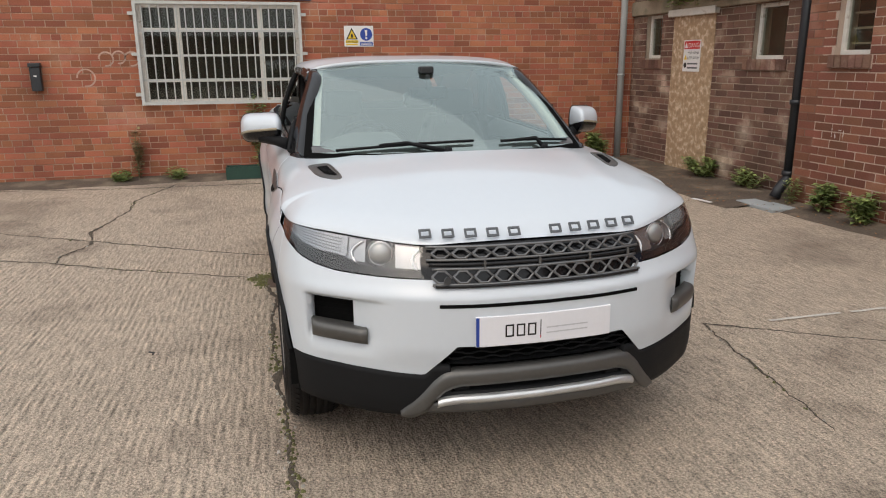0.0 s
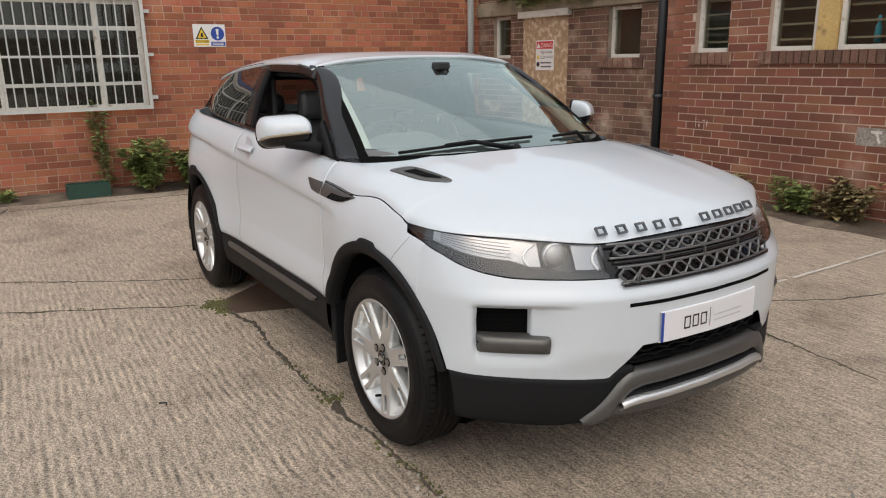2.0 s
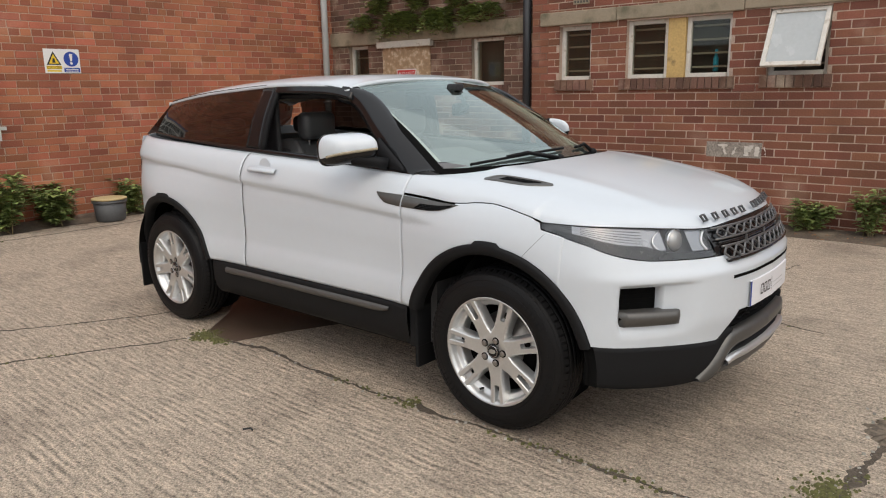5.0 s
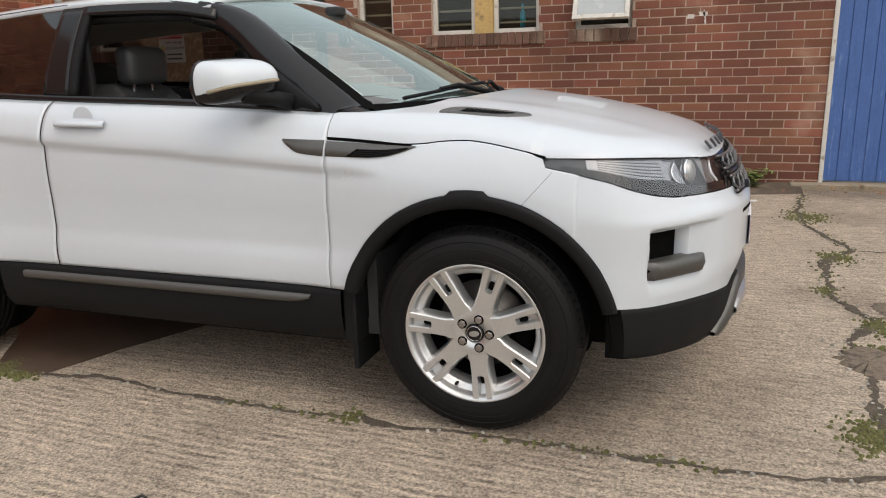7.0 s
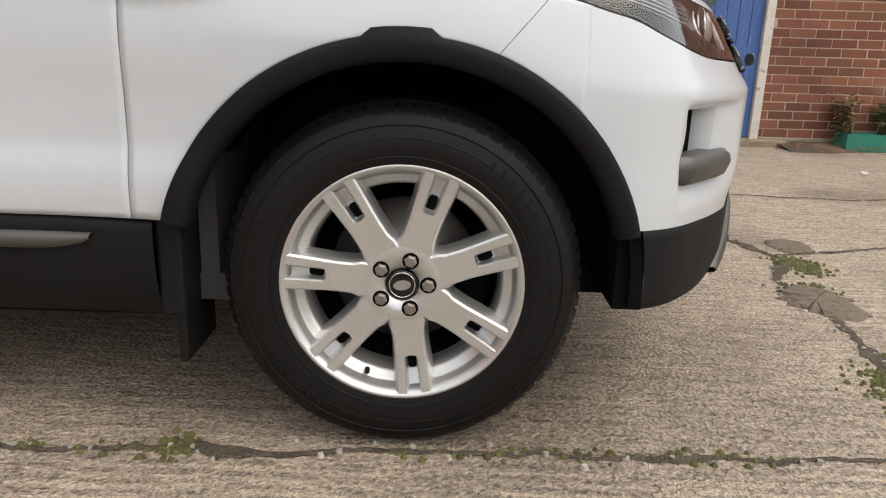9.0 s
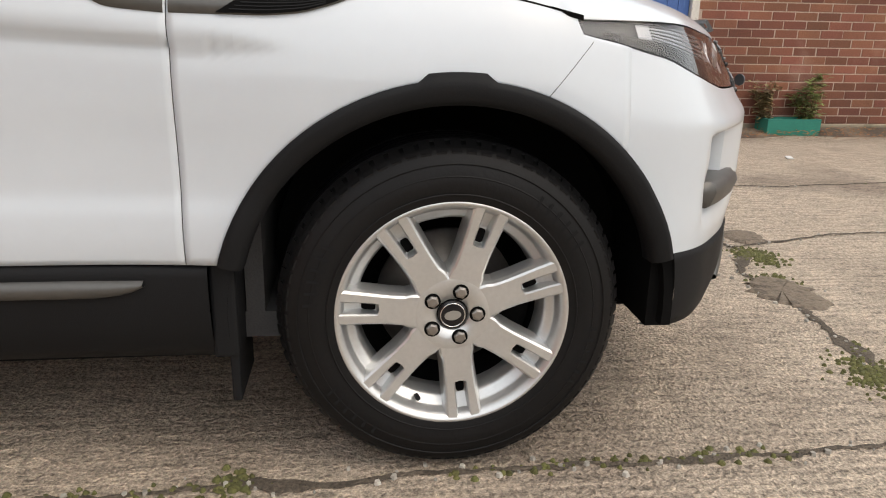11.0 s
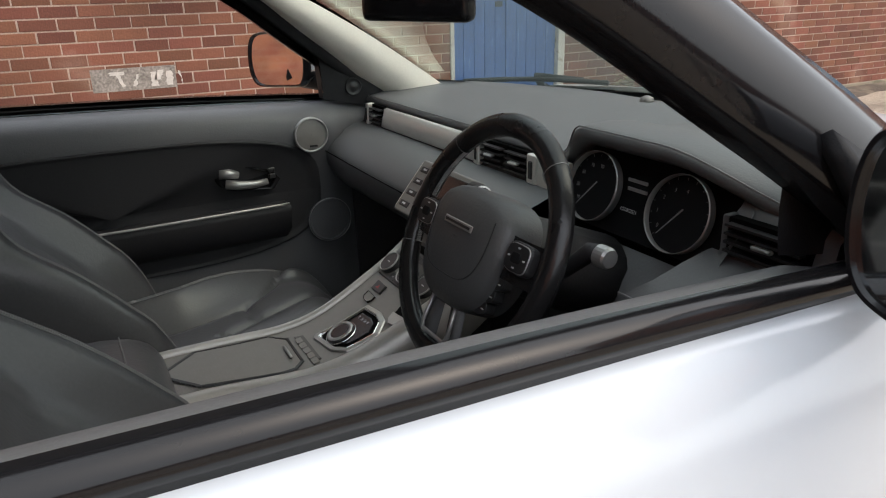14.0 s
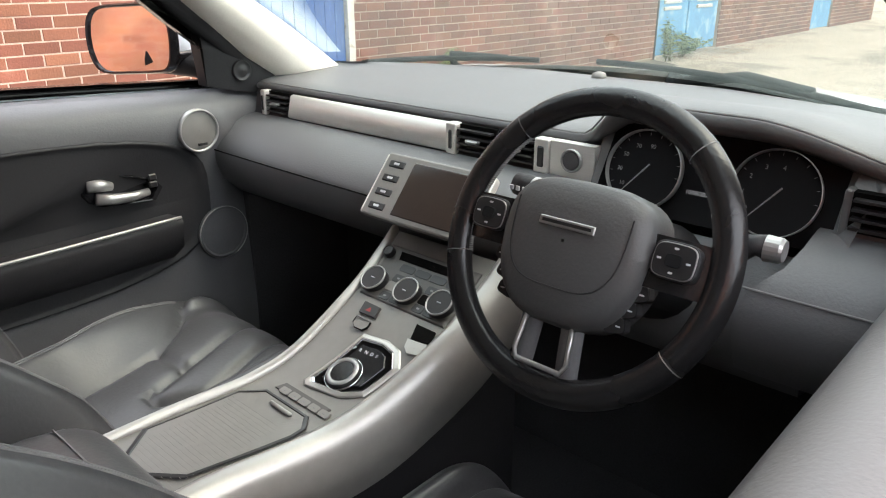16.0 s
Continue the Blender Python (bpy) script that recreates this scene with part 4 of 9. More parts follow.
def leaf_cloud(verts, faces, at, size, rnd, up=0.4):
    """One bent leaf of four triangles."""
    a, tilt = rnd.uniform(0, 6.283), rnd.uniform(-0.5, 0.9) * up
    d = Vector((math.cos(a), math.sin(a), tilt)).normalized()
    s = d.cross(Vector((0, 0, 1))).normalized() * size * rnd.uniform(0.16, 0.3)
    p = Vector(at)
    m, e = p + d * size * 0.5 + Vector((0, 0, size * 0.12)), p + d * size
    k = len(verts)
    verts.extend((p, m + s, m - Vector((0, 0, size * 0.06)), m - s, e))
    faces.extend(((k, k + 2, k + 1), (k, k + 3, k + 2), (k + 1, k + 2, k + 4), (k + 2, k + 3, k + 4)))


def weed(x, y, z, h, spread, leaves, size, seed, label, material=None, stems=5, group="weeds along the walls", hang=False):
    rnd = random.Random(seed)
    w = thing("weed", label, "plant", (x, y, z), group)
    lv, lf, st = [], [], []
    for s in range(stems):
        a = rnd.uniform(0, 6.283)
        top = Vector((x + spread * math.cos(a) * rnd.uniform(0.2, 1), y + spread * math.sin(a) * rnd.uniform(0.2, 1) * 0.6, z + h * rnd.uniform(0.55, 1.0) * (-1 if hang else 1)))
        base = Vector((x + rnd.gauss(0, spread * 0.2), y, z))
        mid = (base + top) / 2 + Vector((rnd.gauss(0, spread * 0.15), rnd.gauss(0, spread * 0.1), h * 0.1))
        line = [base, mid, top]
        st.append(tube(line, [0.006, 0.004, 0.002], 5))
        for k in range(leaves // stems):
            f = rnd.uniform(0.1, 1.0)
            p = base.lerp(mid, f * 2) if f < 0.5 else mid.lerp(top, f * 2 - 1)
            leaf_cloud(lv, lf, p + Vector((rnd.gauss(0, 0.02), rnd.gauss(0, 0.02), rnd.gauss(0, 0.02))), size * rnd.uniform(0.6, 1.3), rnd)
    part("stem", join(st), M_stem, w)
    part("foliage", mesh("leaves", lv, lf), material or M_leaf, w)
    return w


plants = [
    # rear wall
    (BX + 0.12, -2.52, 0.0, 0.75, 0.10, 150, 0.06, M_leaf_dry, "tall dry weed against the red wall", 3),
    (BX + 0.2, -2.7, 0.0, 0.12, 0.35, 160, 0.06, M_leaf, "low green weeds at the wall foot", 8),
    (BX + 0.2, -2.0, 0.0, 0.13, 0.3, 120, 0.06, M_leaf, "low green weeds at the wall foot", 8),
    (BX + 0.15, -0.85, 0.0, 1.15, 0.26, 150, 0.085, M_leaf, "tall leafy weed growing up to the window bars", 4),
    (BX + 0.3, -0.4, 0.0, 0.62, 0.6, 560, 0.11, M_leaf, "bushy green weeds behind the car", 9),
    (BX + 0.25, 0.15, 0.0, 0.42, 0.6, 480, 0.11, M_leaf, "bushy green weeds behind the car", 9),
    (BX + 0.25, 1.15, 0.0, 0.38, 0.25, 300, 0.09, M_leaf, "green weeds beside the tub", 8),
    (BX + 0.2, 0.4, 0.0, 0.34, 0.12, 90, 0.06, M_leaf_dry, "dry stalks beside the tub", 5),
    (BX + 0.3, 4.3, 0.0, 0.4, 0.35, 320, 0.10, M_leaf, "green weeds in the yard corner", 8),
    # set-back wall
    (-5.2, RY - 0.12, 0.03, 0.25, 0.5, 300, 0.07, M_leaf, "weeds along the foot of the sooty wall", 9),
    (-4.3, RY - 0.12, 0.03, 0.22, 0.4, 200, 0.06, M_leaf, "weeds along the foot of the sooty wall", 9),
    (-3.3, LY - 0.1, 0.03, 0.25, 0.1, 70, 0.05, M_leaf, "small weed beside the iron drainpipe", 5),
    (-2.9, LY - 0.1, 0.03, 0.33, 0.16, 90, 0.10, M_leaf, "small sapling against the brick wall", 4),
    (-2.3, LY - 0.15, 0.03, 0.25, 0.25, 200, 0.08, M_leaf, "low weeds at the wall foot", 8),
    (-1.6, LY - 0.15, 0.03, 0.3, 0.3, 240, 0.08, M_leaf, "low weeds at the wall foot", 8),
    (-1.05, LY - 0.15, 0.03, 0.38, 0.3, 280, 0.09, M_leaf_dry, "yellowing weeds at the wall foot", 8),
    (0.0, LY - 0.12, 0.03, 0.30, 0.35, 260, 0.08, M_leaf, "low weeds at the wall foot", 8),
    (0.55, LY - 0.12, 0.03, 0.48, 0.2, 200, 0.08, M_leaf, "leafy weed against the brick wall", 5),
    (1.1, LY - 0.12, 0.03, 0.16, 0.4, 240, 0.06, M_leaf, "low weeds at the wall foot", 9),
    (3.9, LY - 0.12, 0.05, 0.45, 0.2, 200, 0.07, M_leaf_dry, "weeds growing in the green trough", 6),
    (4.35, LY - 0.14, 0.05, 0.5, 0.2, 240, 0.07, M_leaf, "weeds growing in the green trough", 6),
    (9.75, 4.65, 0.0, 0.6, 0.25, 220, 0.08, M_leaf, "tall weeds by the far drainpipe", 7),
    (10.6, 4.8, 0.0, 0.35, 0.8, 300, 0.10, M_leaf, "weeds at the foot of the far doors", 9),
]
for i, (x, y, z, h, sp, n, size, m, lab, st) in enumerate(plants):
    weed(x, y, z, h * 1.1, sp, int(n * 2.0), size * 1.2, 50 + i, lab, m, st)
for i, (x, h, n) in enumerate(((-6.6, 0.3, 160), (-6.3, 0.4, 200), (-6.0, 0.5, 260), (-5.75, 0.5, 280), (-5.5, 0.55, 280), (-5.25, 0.5, 260), (-5.0, 0.5, 260), (-4.75, 0.45, 240), (-4.5, 0.35, 180), (-4.2, 0.3, 140), (-3.85, 0.35, 140))):
    weed(x, RY - 0.12, 2.62, h * 0.75, 0.30, n * 2, 0.11, 90 + i, "shaggy green plants hanging from the ledge", M_leaf, 12, "plants on the ledge", hang=i % 3 != 1)

# fallen leaves and litter
lv, lf = [], []
rnd = random.Random(9)
for x0, x1, ymin, n in ((-3.4, 1.7, LY - 0.6, 160), (1.8, 3.4, LY - 0.5, 160), (3.4, 5.6, LY - 0.75, 520), (9.8, 13.5, 4.0, 420), (-7.3, -3.6, 3.6, 140)):
    for k in range(n):
        x, y = rnd.uniform(x0, x1), rnd.uniform(ymin, LY - 0.02)
        leaf_cloud(lv, lf, (x, y, rnd.uniform(0.03, 0.06)), rnd.uniform(0.03, 0.065), rnd, 0.15)
tagged(part("fallen_leaves", mesh("fallen_leaves", lv, lf), M_dead_leaf), "brown fallen leaves along the wall", "leaves", kind="stuff")
for x, y, a, l, w in ((-3.9, 3.95, 0.2, 0.28, 0.05), (3.35, 3.2, 1.2, 0.12, 0.05), (1.2, 3.9, 0.4, 0.12, 0.06)):
    b = boxm(-l / 2, l / 2, -w / 2, w / 2, 0.0, 0.008, 0.002, 1)
    bmesh.ops.transform(b, matrix=Matrix.Translation((x, y, yard_level(x, y))) @ Matrix.Rotation(a, 4, "Z"), verts=b.verts)
    tagged(part("litter", b, M_white_sign, label="scrap of pale litter on the ground"), category="litter")
for k, (x0, x1, y0, y1) in enumerate(((-0.372, -0.345, 2.05, 2.58), (-0.37, -0.343, 2.66, 3.4), (-0.365, -0.34, 3.5, 4.0))):
    tagged(part("paint_line", grid([[(x, y0 + (y1 - y0) * i / 8, 0.004 + yard_level(x0, y0 + (y1 - y0) * i / 8)) for x in (x0 + 0.004 * math.sin(i * 1.9), x1 + 0.004 * math.sin(i * 2.7))] for i in range(9)]), M_line), "broken worn white parking line", "road marking", kind="structure")
tagged(part("twig", tube([(-0.86, -1.63, -0.005), (-0.84, -1.60, -0.003), (-0.82, -1.605, -0.005)], 0.005, 5), M_ink, label="dark twig on the concrete"), category="twig")

# painted marks on the brickwork
def marks(name, rects, label, place):
    rnd = random.Random(len(name))
    verts, faces = [], []
    for u0, u1, z0, z1, lean in rects:
        n = 8
        k = len(verts)
        for i in range(n + 1):
            f = i / n
            z = z0 + (z1 - z0) * f
            for u in (u0, u1):
                verts.append((u + lean * f + rnd.gauss(0, 0.004), 0.0045, z))
        faces += [(k + 2 * i, k + 2 * i + 1, k + 2 * i + 3, k + 2 * i + 2) for i in range(n)]
    o = part(name, mesh(name, verts, faces), M_graffiti)
    o.matrix_basis = place
    return tagged(o, label, "graffiti", kind="structure")


g = part("painted_patch", mesh("patch", [(lu(-1.13), 0.0035, 0.735), (lu(-0.54), 0.0035, 0.735), (lu(-0.54), 0.0035, 0.90), (lu(-1.13), 0.0035, 0.90)], [(0, 1, 2, 3)]), mat("grey_overpaint", (0.20, 0.17, 0.15), 0.85, var=0.5, scale=14, fine=60, tint=(0.36, 0.33, 0.29)))
g.matrix_basis = left_place
tagged(g, "dark patch of overpaint on the brickwork", "paint patch", kind="structure")
marks("wall_graffiti", [(lu(-0.93), lu(-0.905), 0.765, 0.85, 0.03), (lu(-0.85), lu(-0.83), 0.765, 0.85, -0.03), (lu(-0.72), lu(-0.675), 0.755, 0.86, 0.0), (lu(-0.61), lu(-0.565), 0.755, 0.86, 0.0), (lu(-0.70), lu(-0.65), 0.80, 0.87, -0.03), (lu(-1.0), lu(-0.90), 0.85, 0.875, 0.0), (lu(-0.5), lu(-0.49), 0.755, 0.86, 0.02)], "white sprayed letter shapes half painted out", left_place)
marks("wall_scribble", [(lu(-2.95), lu(-2.945), 0.78, 0.88, 0.0), (lu(-2.9), lu(-2.895), 0.78, 0.87, 0.01), (lu(-2.86), lu(-2.82), 0.86, 0.868, 0.0), (lu(-2.8), lu(-2.795), 0.78, 0.87, 0.0), (lu(0.55), lu(0.62), 1.66, 1.70, 0.0), (lu(0.72), lu(0.735), 1.60, 1.74, 0.02), (lu(0.66), lu(0.74), 1.68, 1.72, 0.0)], "small white scratched scribble", left_place)
loops = []
for cy, cz, r in ((-2.78, 1.62, 0.09), (-2.62, 1.64, 0.08), (-2.46, 1.62, 0.09), (-3.05, 1.38, 0.11)):
    ring = [(bu(cy) + r * math.cos(a), 0.0045, cz + r * math.sin(a)) for a in [6.283 * k / 24 for k in range(25)]]
    loops.append(grid([[(bu(cy) + q * math.cos(a), 0.0045, cz + q * math.sin(a)) for a in [6.283 * k / 24 for k in range(20)]] for q in (r - 0.010, r + 0.010)]))
lp = part("faint_graffiti", join(loops), mat("faded_spray_paint", (0.50, 0.34, 0.27), 0.85, var=0.3))
lp.matrix_basis = back_place
tagged(lp, "faint looping white graffiti on the red wall", "graffiti", kind="structure")

# ---- the car: forward is +x, the front axle stands at x = 0 ----
M_paint = mat("white_car_paint", (0.575, 0.622, 0.668), 0.3, var=0.012, scale=2, fine=30, coat=0.7, spec=0.4, uneven=0.015)
M_trim = mat("black_textured_plastic", (0.010, 0.0105, 0.0115), 0.6, var=0.15, scale=8, fine=300, bump=0.0004, spec=0.16)
M_gloss = mat("gloss_black_trim", (0.010, 0.010, 0.011), 0.14, var=0.1, spec=0.35)
# shade of gaps and recesses as a colour; plain black parts use it too
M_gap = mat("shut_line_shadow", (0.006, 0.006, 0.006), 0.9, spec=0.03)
M_silver = mat("silver_wheel_paint", (0.60, 0.61, 0.61), 0.33, metal=0.75, var=0.06, scale=9, fine=120, coat=0.4)
M_grille = mat("satin_grille_bar", (0.18, 0.18, 0.18), 0.35, metal=0.7, var=0.06)
M_gunmetal = mat("satin_grey_trim", (0.115, 0.113, 0.108), 0.42, metal=0.6, var=0.08)
M_brushed = mat("satin_silver_trim", (0.40, 0.40, 0.39), 0.35, metal=0.7, var=0.06)
M_chrome = mat("chrome", (0.75, 0.75, 0.75), 0.12, metal=1.0, var=0.03)
M_rubber = mat("tyre_rubber", (0.0065, 0.0065, 0.007), 0.5, var=0.25, scale=7, fine=90, bump=0.0006, spec=0.22)
M_disc = mat("brake_disc_steel", (0.32, 0.30, 0.28), 0.4, metal=0.9, var=0.15)
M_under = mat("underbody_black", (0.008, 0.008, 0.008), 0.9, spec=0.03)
M_screen = sheet_glass("windscreen_glass", (0.74, 0.82, 0.78), 0.30, (0.88, 1.0, 0.95))
M_privacy = sheet_glass("privacy_glass", (0.10, 0.09, 0.085))
M_clear = sheet_glass("lamp_cover", (0.95, 0.96, 0.97), 0.06)
M_mirror = mat("mirror_glass", (0.85, 0.87, 0.88), 0.02, metal=1.0, var=0.0)
M_lamp_dark = mat("lamp_housing", (0.035, 0.036, 0.038), 0.3, var=0.15)
M_lamp_silver = mat("lamp_reflector", (0.33, 0.335, 0.345), 0.26, metal=0.8, var=0.1)
M_led = mat("white_lamp_tube", (0.88, 0.89, 0.9), 0.25, var=0.02)
M_amber = mat("indicator_lens", (0.30, 0.26, 0.18), 0.2, var=0.05)
M_tail = mat("red_tail_lens", (0.25, 0.01, 0.012), 0.15, var=0.1)
M_plate = mat("white_plate", (0.74, 0.745, 0.78), 0.35, var=0.02)
M_letter = mat("grey_bonnet_letter", (0.10, 0.105, 0.11), 0.35, metal=0.5)


def spline(*pts):
    """A smooth curve through (t, value) pairs."""
    xs, ys = [p[0] for p in pts], [p[1] for p in pts]
    ms = []
    for i in range(len(xs)):
        if 0 < i < len(xs) - 1:
            a, b = (ys[i] - ys[i - 1]) / (xs[i] - xs[i - 1]), (ys[i + 1] - ys[i]) / (xs[i + 1] - xs[i])
            ms.append(0.0 if a * b <= 0 else 2 * a * b / (a + b))
        else:
            j = min(i, len(xs) - 2)
            ms.append((ys[j + 1] - ys[j]) / (xs[j + 1] - xs[j]))

    def f(t):
        if t <= xs[0]:
            return ys[0]
        if t >= xs[-1]:
            return ys[-1]
        i = max(k for k in range(len(xs) - 1) if xs[k] <= t)
        h = xs[i + 1] - xs[i]
        u = (t - xs[i]) / h
        return ys[i] * (1 + 2 * u) * (1 - u) ** 2 + ms[i] * h * u * (1 - u) ** 2 + ys[i + 1] * u * u * (3 - 2 * u) + ms[i + 1] * h * u * u * (u - 1)
    return f


def span(a, b, n):
    return [a + (b - a) * k / n for k in range(n + 1)]


FA, WB, HUB, TR = 0.026, -2.64, 0.359, 0.365          # rear axle, hub height, tyre radius
belt_z = spline((-3.3, 1.235), (-3.13, 1.225), (-2.5, 1.195), (-1.83, 1.165), (-1.2, 1.145), (-0.53, 1.112), (0.1, 1.08))
belt_y = spline((-3.3, 0.62), (-3.13, 0.66), (-2.6, 0.765), (-1.83, 0.80), (-1.2, 0.805), (-0.53, 0.795), (0, 0.78))
side_prof = spline((0.2, 0.83), (0.30, 0.862), (0.40, 0.886), (0.475, 0.897), (0.53, 0.901), (0.575, 0.898), (0.64, 0.886), (0.72, 0.885), (0.80, 0.888), (0.87, 0.886), (0.900, 0.883), (0.909, 0.8825), (0.922, 0.896), (0.945, 0.8965), (0.99, 0.888), (1.03, 0.876), (1.08, 0.855), (1.115, 0.829), (1.14, 0.80))
crease_z = spline((-3.1, 1.085), (-2.9, 1.079), (-2.2, 1.030), (-1.72, 0.993), (-1.2, 0.966), (-0.92, 0.944), (-0.5, 0.920), (-0.3, 0.912))
soft_prof = spline((0.2, 0.83), (0.30, 0.862), (0.40, 0.886), (0.475, 0.897), (0.53, 0.901), (0.575, 0.898), (0.64, 0.889), (0.72, 0.888), (0.80, 0.890), (0.90, 0.890), (0.96, 0.887), (1.03, 0.876), (1.08, 0.855), (1.115, 0.829), (1.14, 0.80))
tail_y = spline((-3.36, 0.0), (-3.345, 0.42), (-3.31, 0.62), (-3.20, 0.845), (-3.0, 0.958), (-2.7, 1.0), (0, 1.0))


def bulge(x, z):
    f = math.exp(-(abs(x - FA + 0.03) / 0.47) ** 3.2) * 0.052 + math.exp(-(abs(x - WB) / 0.5) ** 3.2) * 0.046
    return f * max(0.0, 1 - max(0, (z - 0.84) / 0.2) ** 1.5) if z < 1.04 else 0.0


def side_y(x, z):
    """Half width of the flank at x and height z."""
    zb = belt_z(x)
    zc = crease_z(x)
    q = z if z < 0.58 else 0.58 + (z - 0.58) * (0.92 - 0.58) / (zc - 0.58) if z < zc else 0.92 + (z - zc) * (1.14 - 0.92) / (zb - zc)
    k = min(1.0, max(0.0, (x + 0.46) / 0.2))   # the crease fades out on the wing
    k = k * k * (3 - 2 * k)
    y = side_prof(q) * (1 - k) + soft_prof(q) * k + bulge(x, z)
    if x > -0.514 and z > 0.95:
        k = min(1.0, (x + 0.514) / 0.14)
        y += k * k * (3 - 2 * k) * (max(y, 0.872 + bulge(x, z) - (z - 0.95) * 0.1) - y)
    return y * tail_y(x)


# plan of the nose, from the flank round to the middle
nose_x = spline((0.0, 0.932), (0.2, 0.922), (0.37, 0.893), (0.5, 0.848), (0.62, 0.78), (0.73, 0.70), (0.84, 0.60), (0.90, 0.50), (0.925, 0.40), (0.94, 0.22))
nose_in = spline((0.25, -0.06), (0.37, -0.022), (0.46, -0.02), (0.58, 0.0), (0.75, 0.0), (0.80, -0.03), (0.92, -0.098), (0.97, -0.135), (1.02, -0.19))
nose_pinch = spline((0.3, 0.985), (0.46, 0.99), (0.6, 0.985), (0.75, 0.99), (0.9, 0.965), (1.0, 0.93))


def nose(y, z):
    """A point of the nose at half width y (of the plan) and height z."""
    f = nose_pinch(z)
    w = 1 - min(1, (abs(y) / 0.94)) ** 6
    return (nose_x(abs(y)) + nose_in(z) * (0.25 + 0.75 * w), y * f, z)


def sheet(rows, out):
    """A mesh from rows, its faces turned towards out."""
    me = grid(rows)
    tot = sum((p.normal * p.area for p in me.polygons), Vector())
    if tot.dot(Vector(out)) < 0:
        me.flip_normals()
    return me


def cut_box(bm, lo, hi, sink=None, out=None):
    """Cut a box-shaped opening into a skin; sink: the vector by which its rim is drawn inward."""
    def inside(c, e):
        return all(lo[i] - e <= c[i] <= hi[i] + e for i in range(3))
    for i in range(3):
        for v in (lo[i], hi[i]):
            if abs(v) > 5:
                continue
            fs = [f for f in bm.faces if inside(f.calc_center_median(), 0.06)]
            geom = fs + list({e for f in fs for e in f.edges}) + list({w for f in fs for w in f.verts})
            no = [0, 0, 0]
            no[i] = 1
            co = [0, 0, 0]
            co[i] = v
            bmesh.ops.bisect_plane(bm, geom=geom, plane_co=co, plane_no=no, dist=1e-5)
    gone = [f for f in bm.faces if inside(f.calc_center_median(), 0.0005)]
    rim = [e for e in {e for f in gone for e in f.edges} if sum(f in gone for f in e.link_faces) == 1]
    bmesh.ops.delete(bm, geom=gone, context="FACES_ONLY")
    rim = [e for e in rim if e.is_valid]
    if sink:
        got = bmesh.ops.extrude_edge_only(bm, edges=rim)["geom"]
        bmesh.ops.translate(bm, verts=[v for v in got if isinstance(v, bmesh.types.BMVert)], vec=sink)


def bm_of(me):
    bm = bmesh.new()
    bm.from_mesh(me)
    bpy.data.meshes.remove(me)
    return bm


car = thing("car", "white three-door compact SUV parked on the concrete", "car", (0, 0, 0))
SIDES = ((-1, "right"), (1, "left"))
R_ARCH = 0.495


def arch(x, cx, r, z_low):
    d = abs(x - cx)
    return max(z_low, HUB + math.sqrt(max(r * r - d * d, 0.0)))


cut_z = spline((-0.53, 1.028), (-0.35, 1.018), (-0.20, 1.008), (-0.14, 1.011), (-0.08, 1.018), (0.0, 1.021), (0.07, 1.014), (0.17, 0.996), (0.25, 0.977), (0.30, 0.965))
Z_SILL = 0.487


def wing_end(z, at=0.374):
    a, b = 0.80, 0.9399
    for _ in range(20):
        m = (a + b) / 2
        a, b = (m, b) if nose(m, z)[0] > at else (a, m)
    return a * nose_pinch(z)


def flank(x, z):
    """side_y, drawn to the nose near the front."""
    if x < 0.1:
        return side_y(x, z)
    L = 0.274
    f = min(1.0, (x - 0.1) / L)
    y0, m0 = side_y(0.1, z), (side_y(0.1, z) - side_y(0.08, z)) / 0.02
    y1 = wing_end(z)
    m1 = (wing_end(z, 0.394) - y1) / 0.02
    return y0 * (1 + 2 * f) * (1 - f) ** 2 + m0 * L * f * (1 - f) ** 2 + y1 * f * f * (3 - 2 * f) + m1 * L * f * f * (f - 1)


# lower edge of the headlamps over the plan's half width
hl_low = spline((0.40, 0.822), (0.506, 0.823), (0.713, 0.830), (0.796, 0.844), (0.835, 0.857), (0.868, 0.872), (0.899, 0.896), (0.919, 0.913), (0.932, 0.938), (0.937, 0.958))
lamp_foot = spline(*sorted((nose(y, hl_low(y))[0], hl_low(y)) for y in span(0.86, 0.9365, 24)))


def wing_top(x):
    return min(cut_z(x), lamp_foot(x) - 0.003) if x > 0.27 else cut_z(x)


def skin(s, xs, lo, hi, n, dy=0.0):
    return sheet([[(x, s * (flank(x, z) + dy), z) for z in span(lo(x), hi(x), n)] for x in xs], (0, s, 0))


def arch_span(cx, r, a, b, n):
    """Stations from a to b that crowd where the arch is steep."""
    out = set(span(a, b, n))
    for k in range(41):
        x = cx + r * math.cos(math.pi * k / 40)
        if min(a, b) <= x <= max(a, b):
            out.add(x)
    return sorted(out)


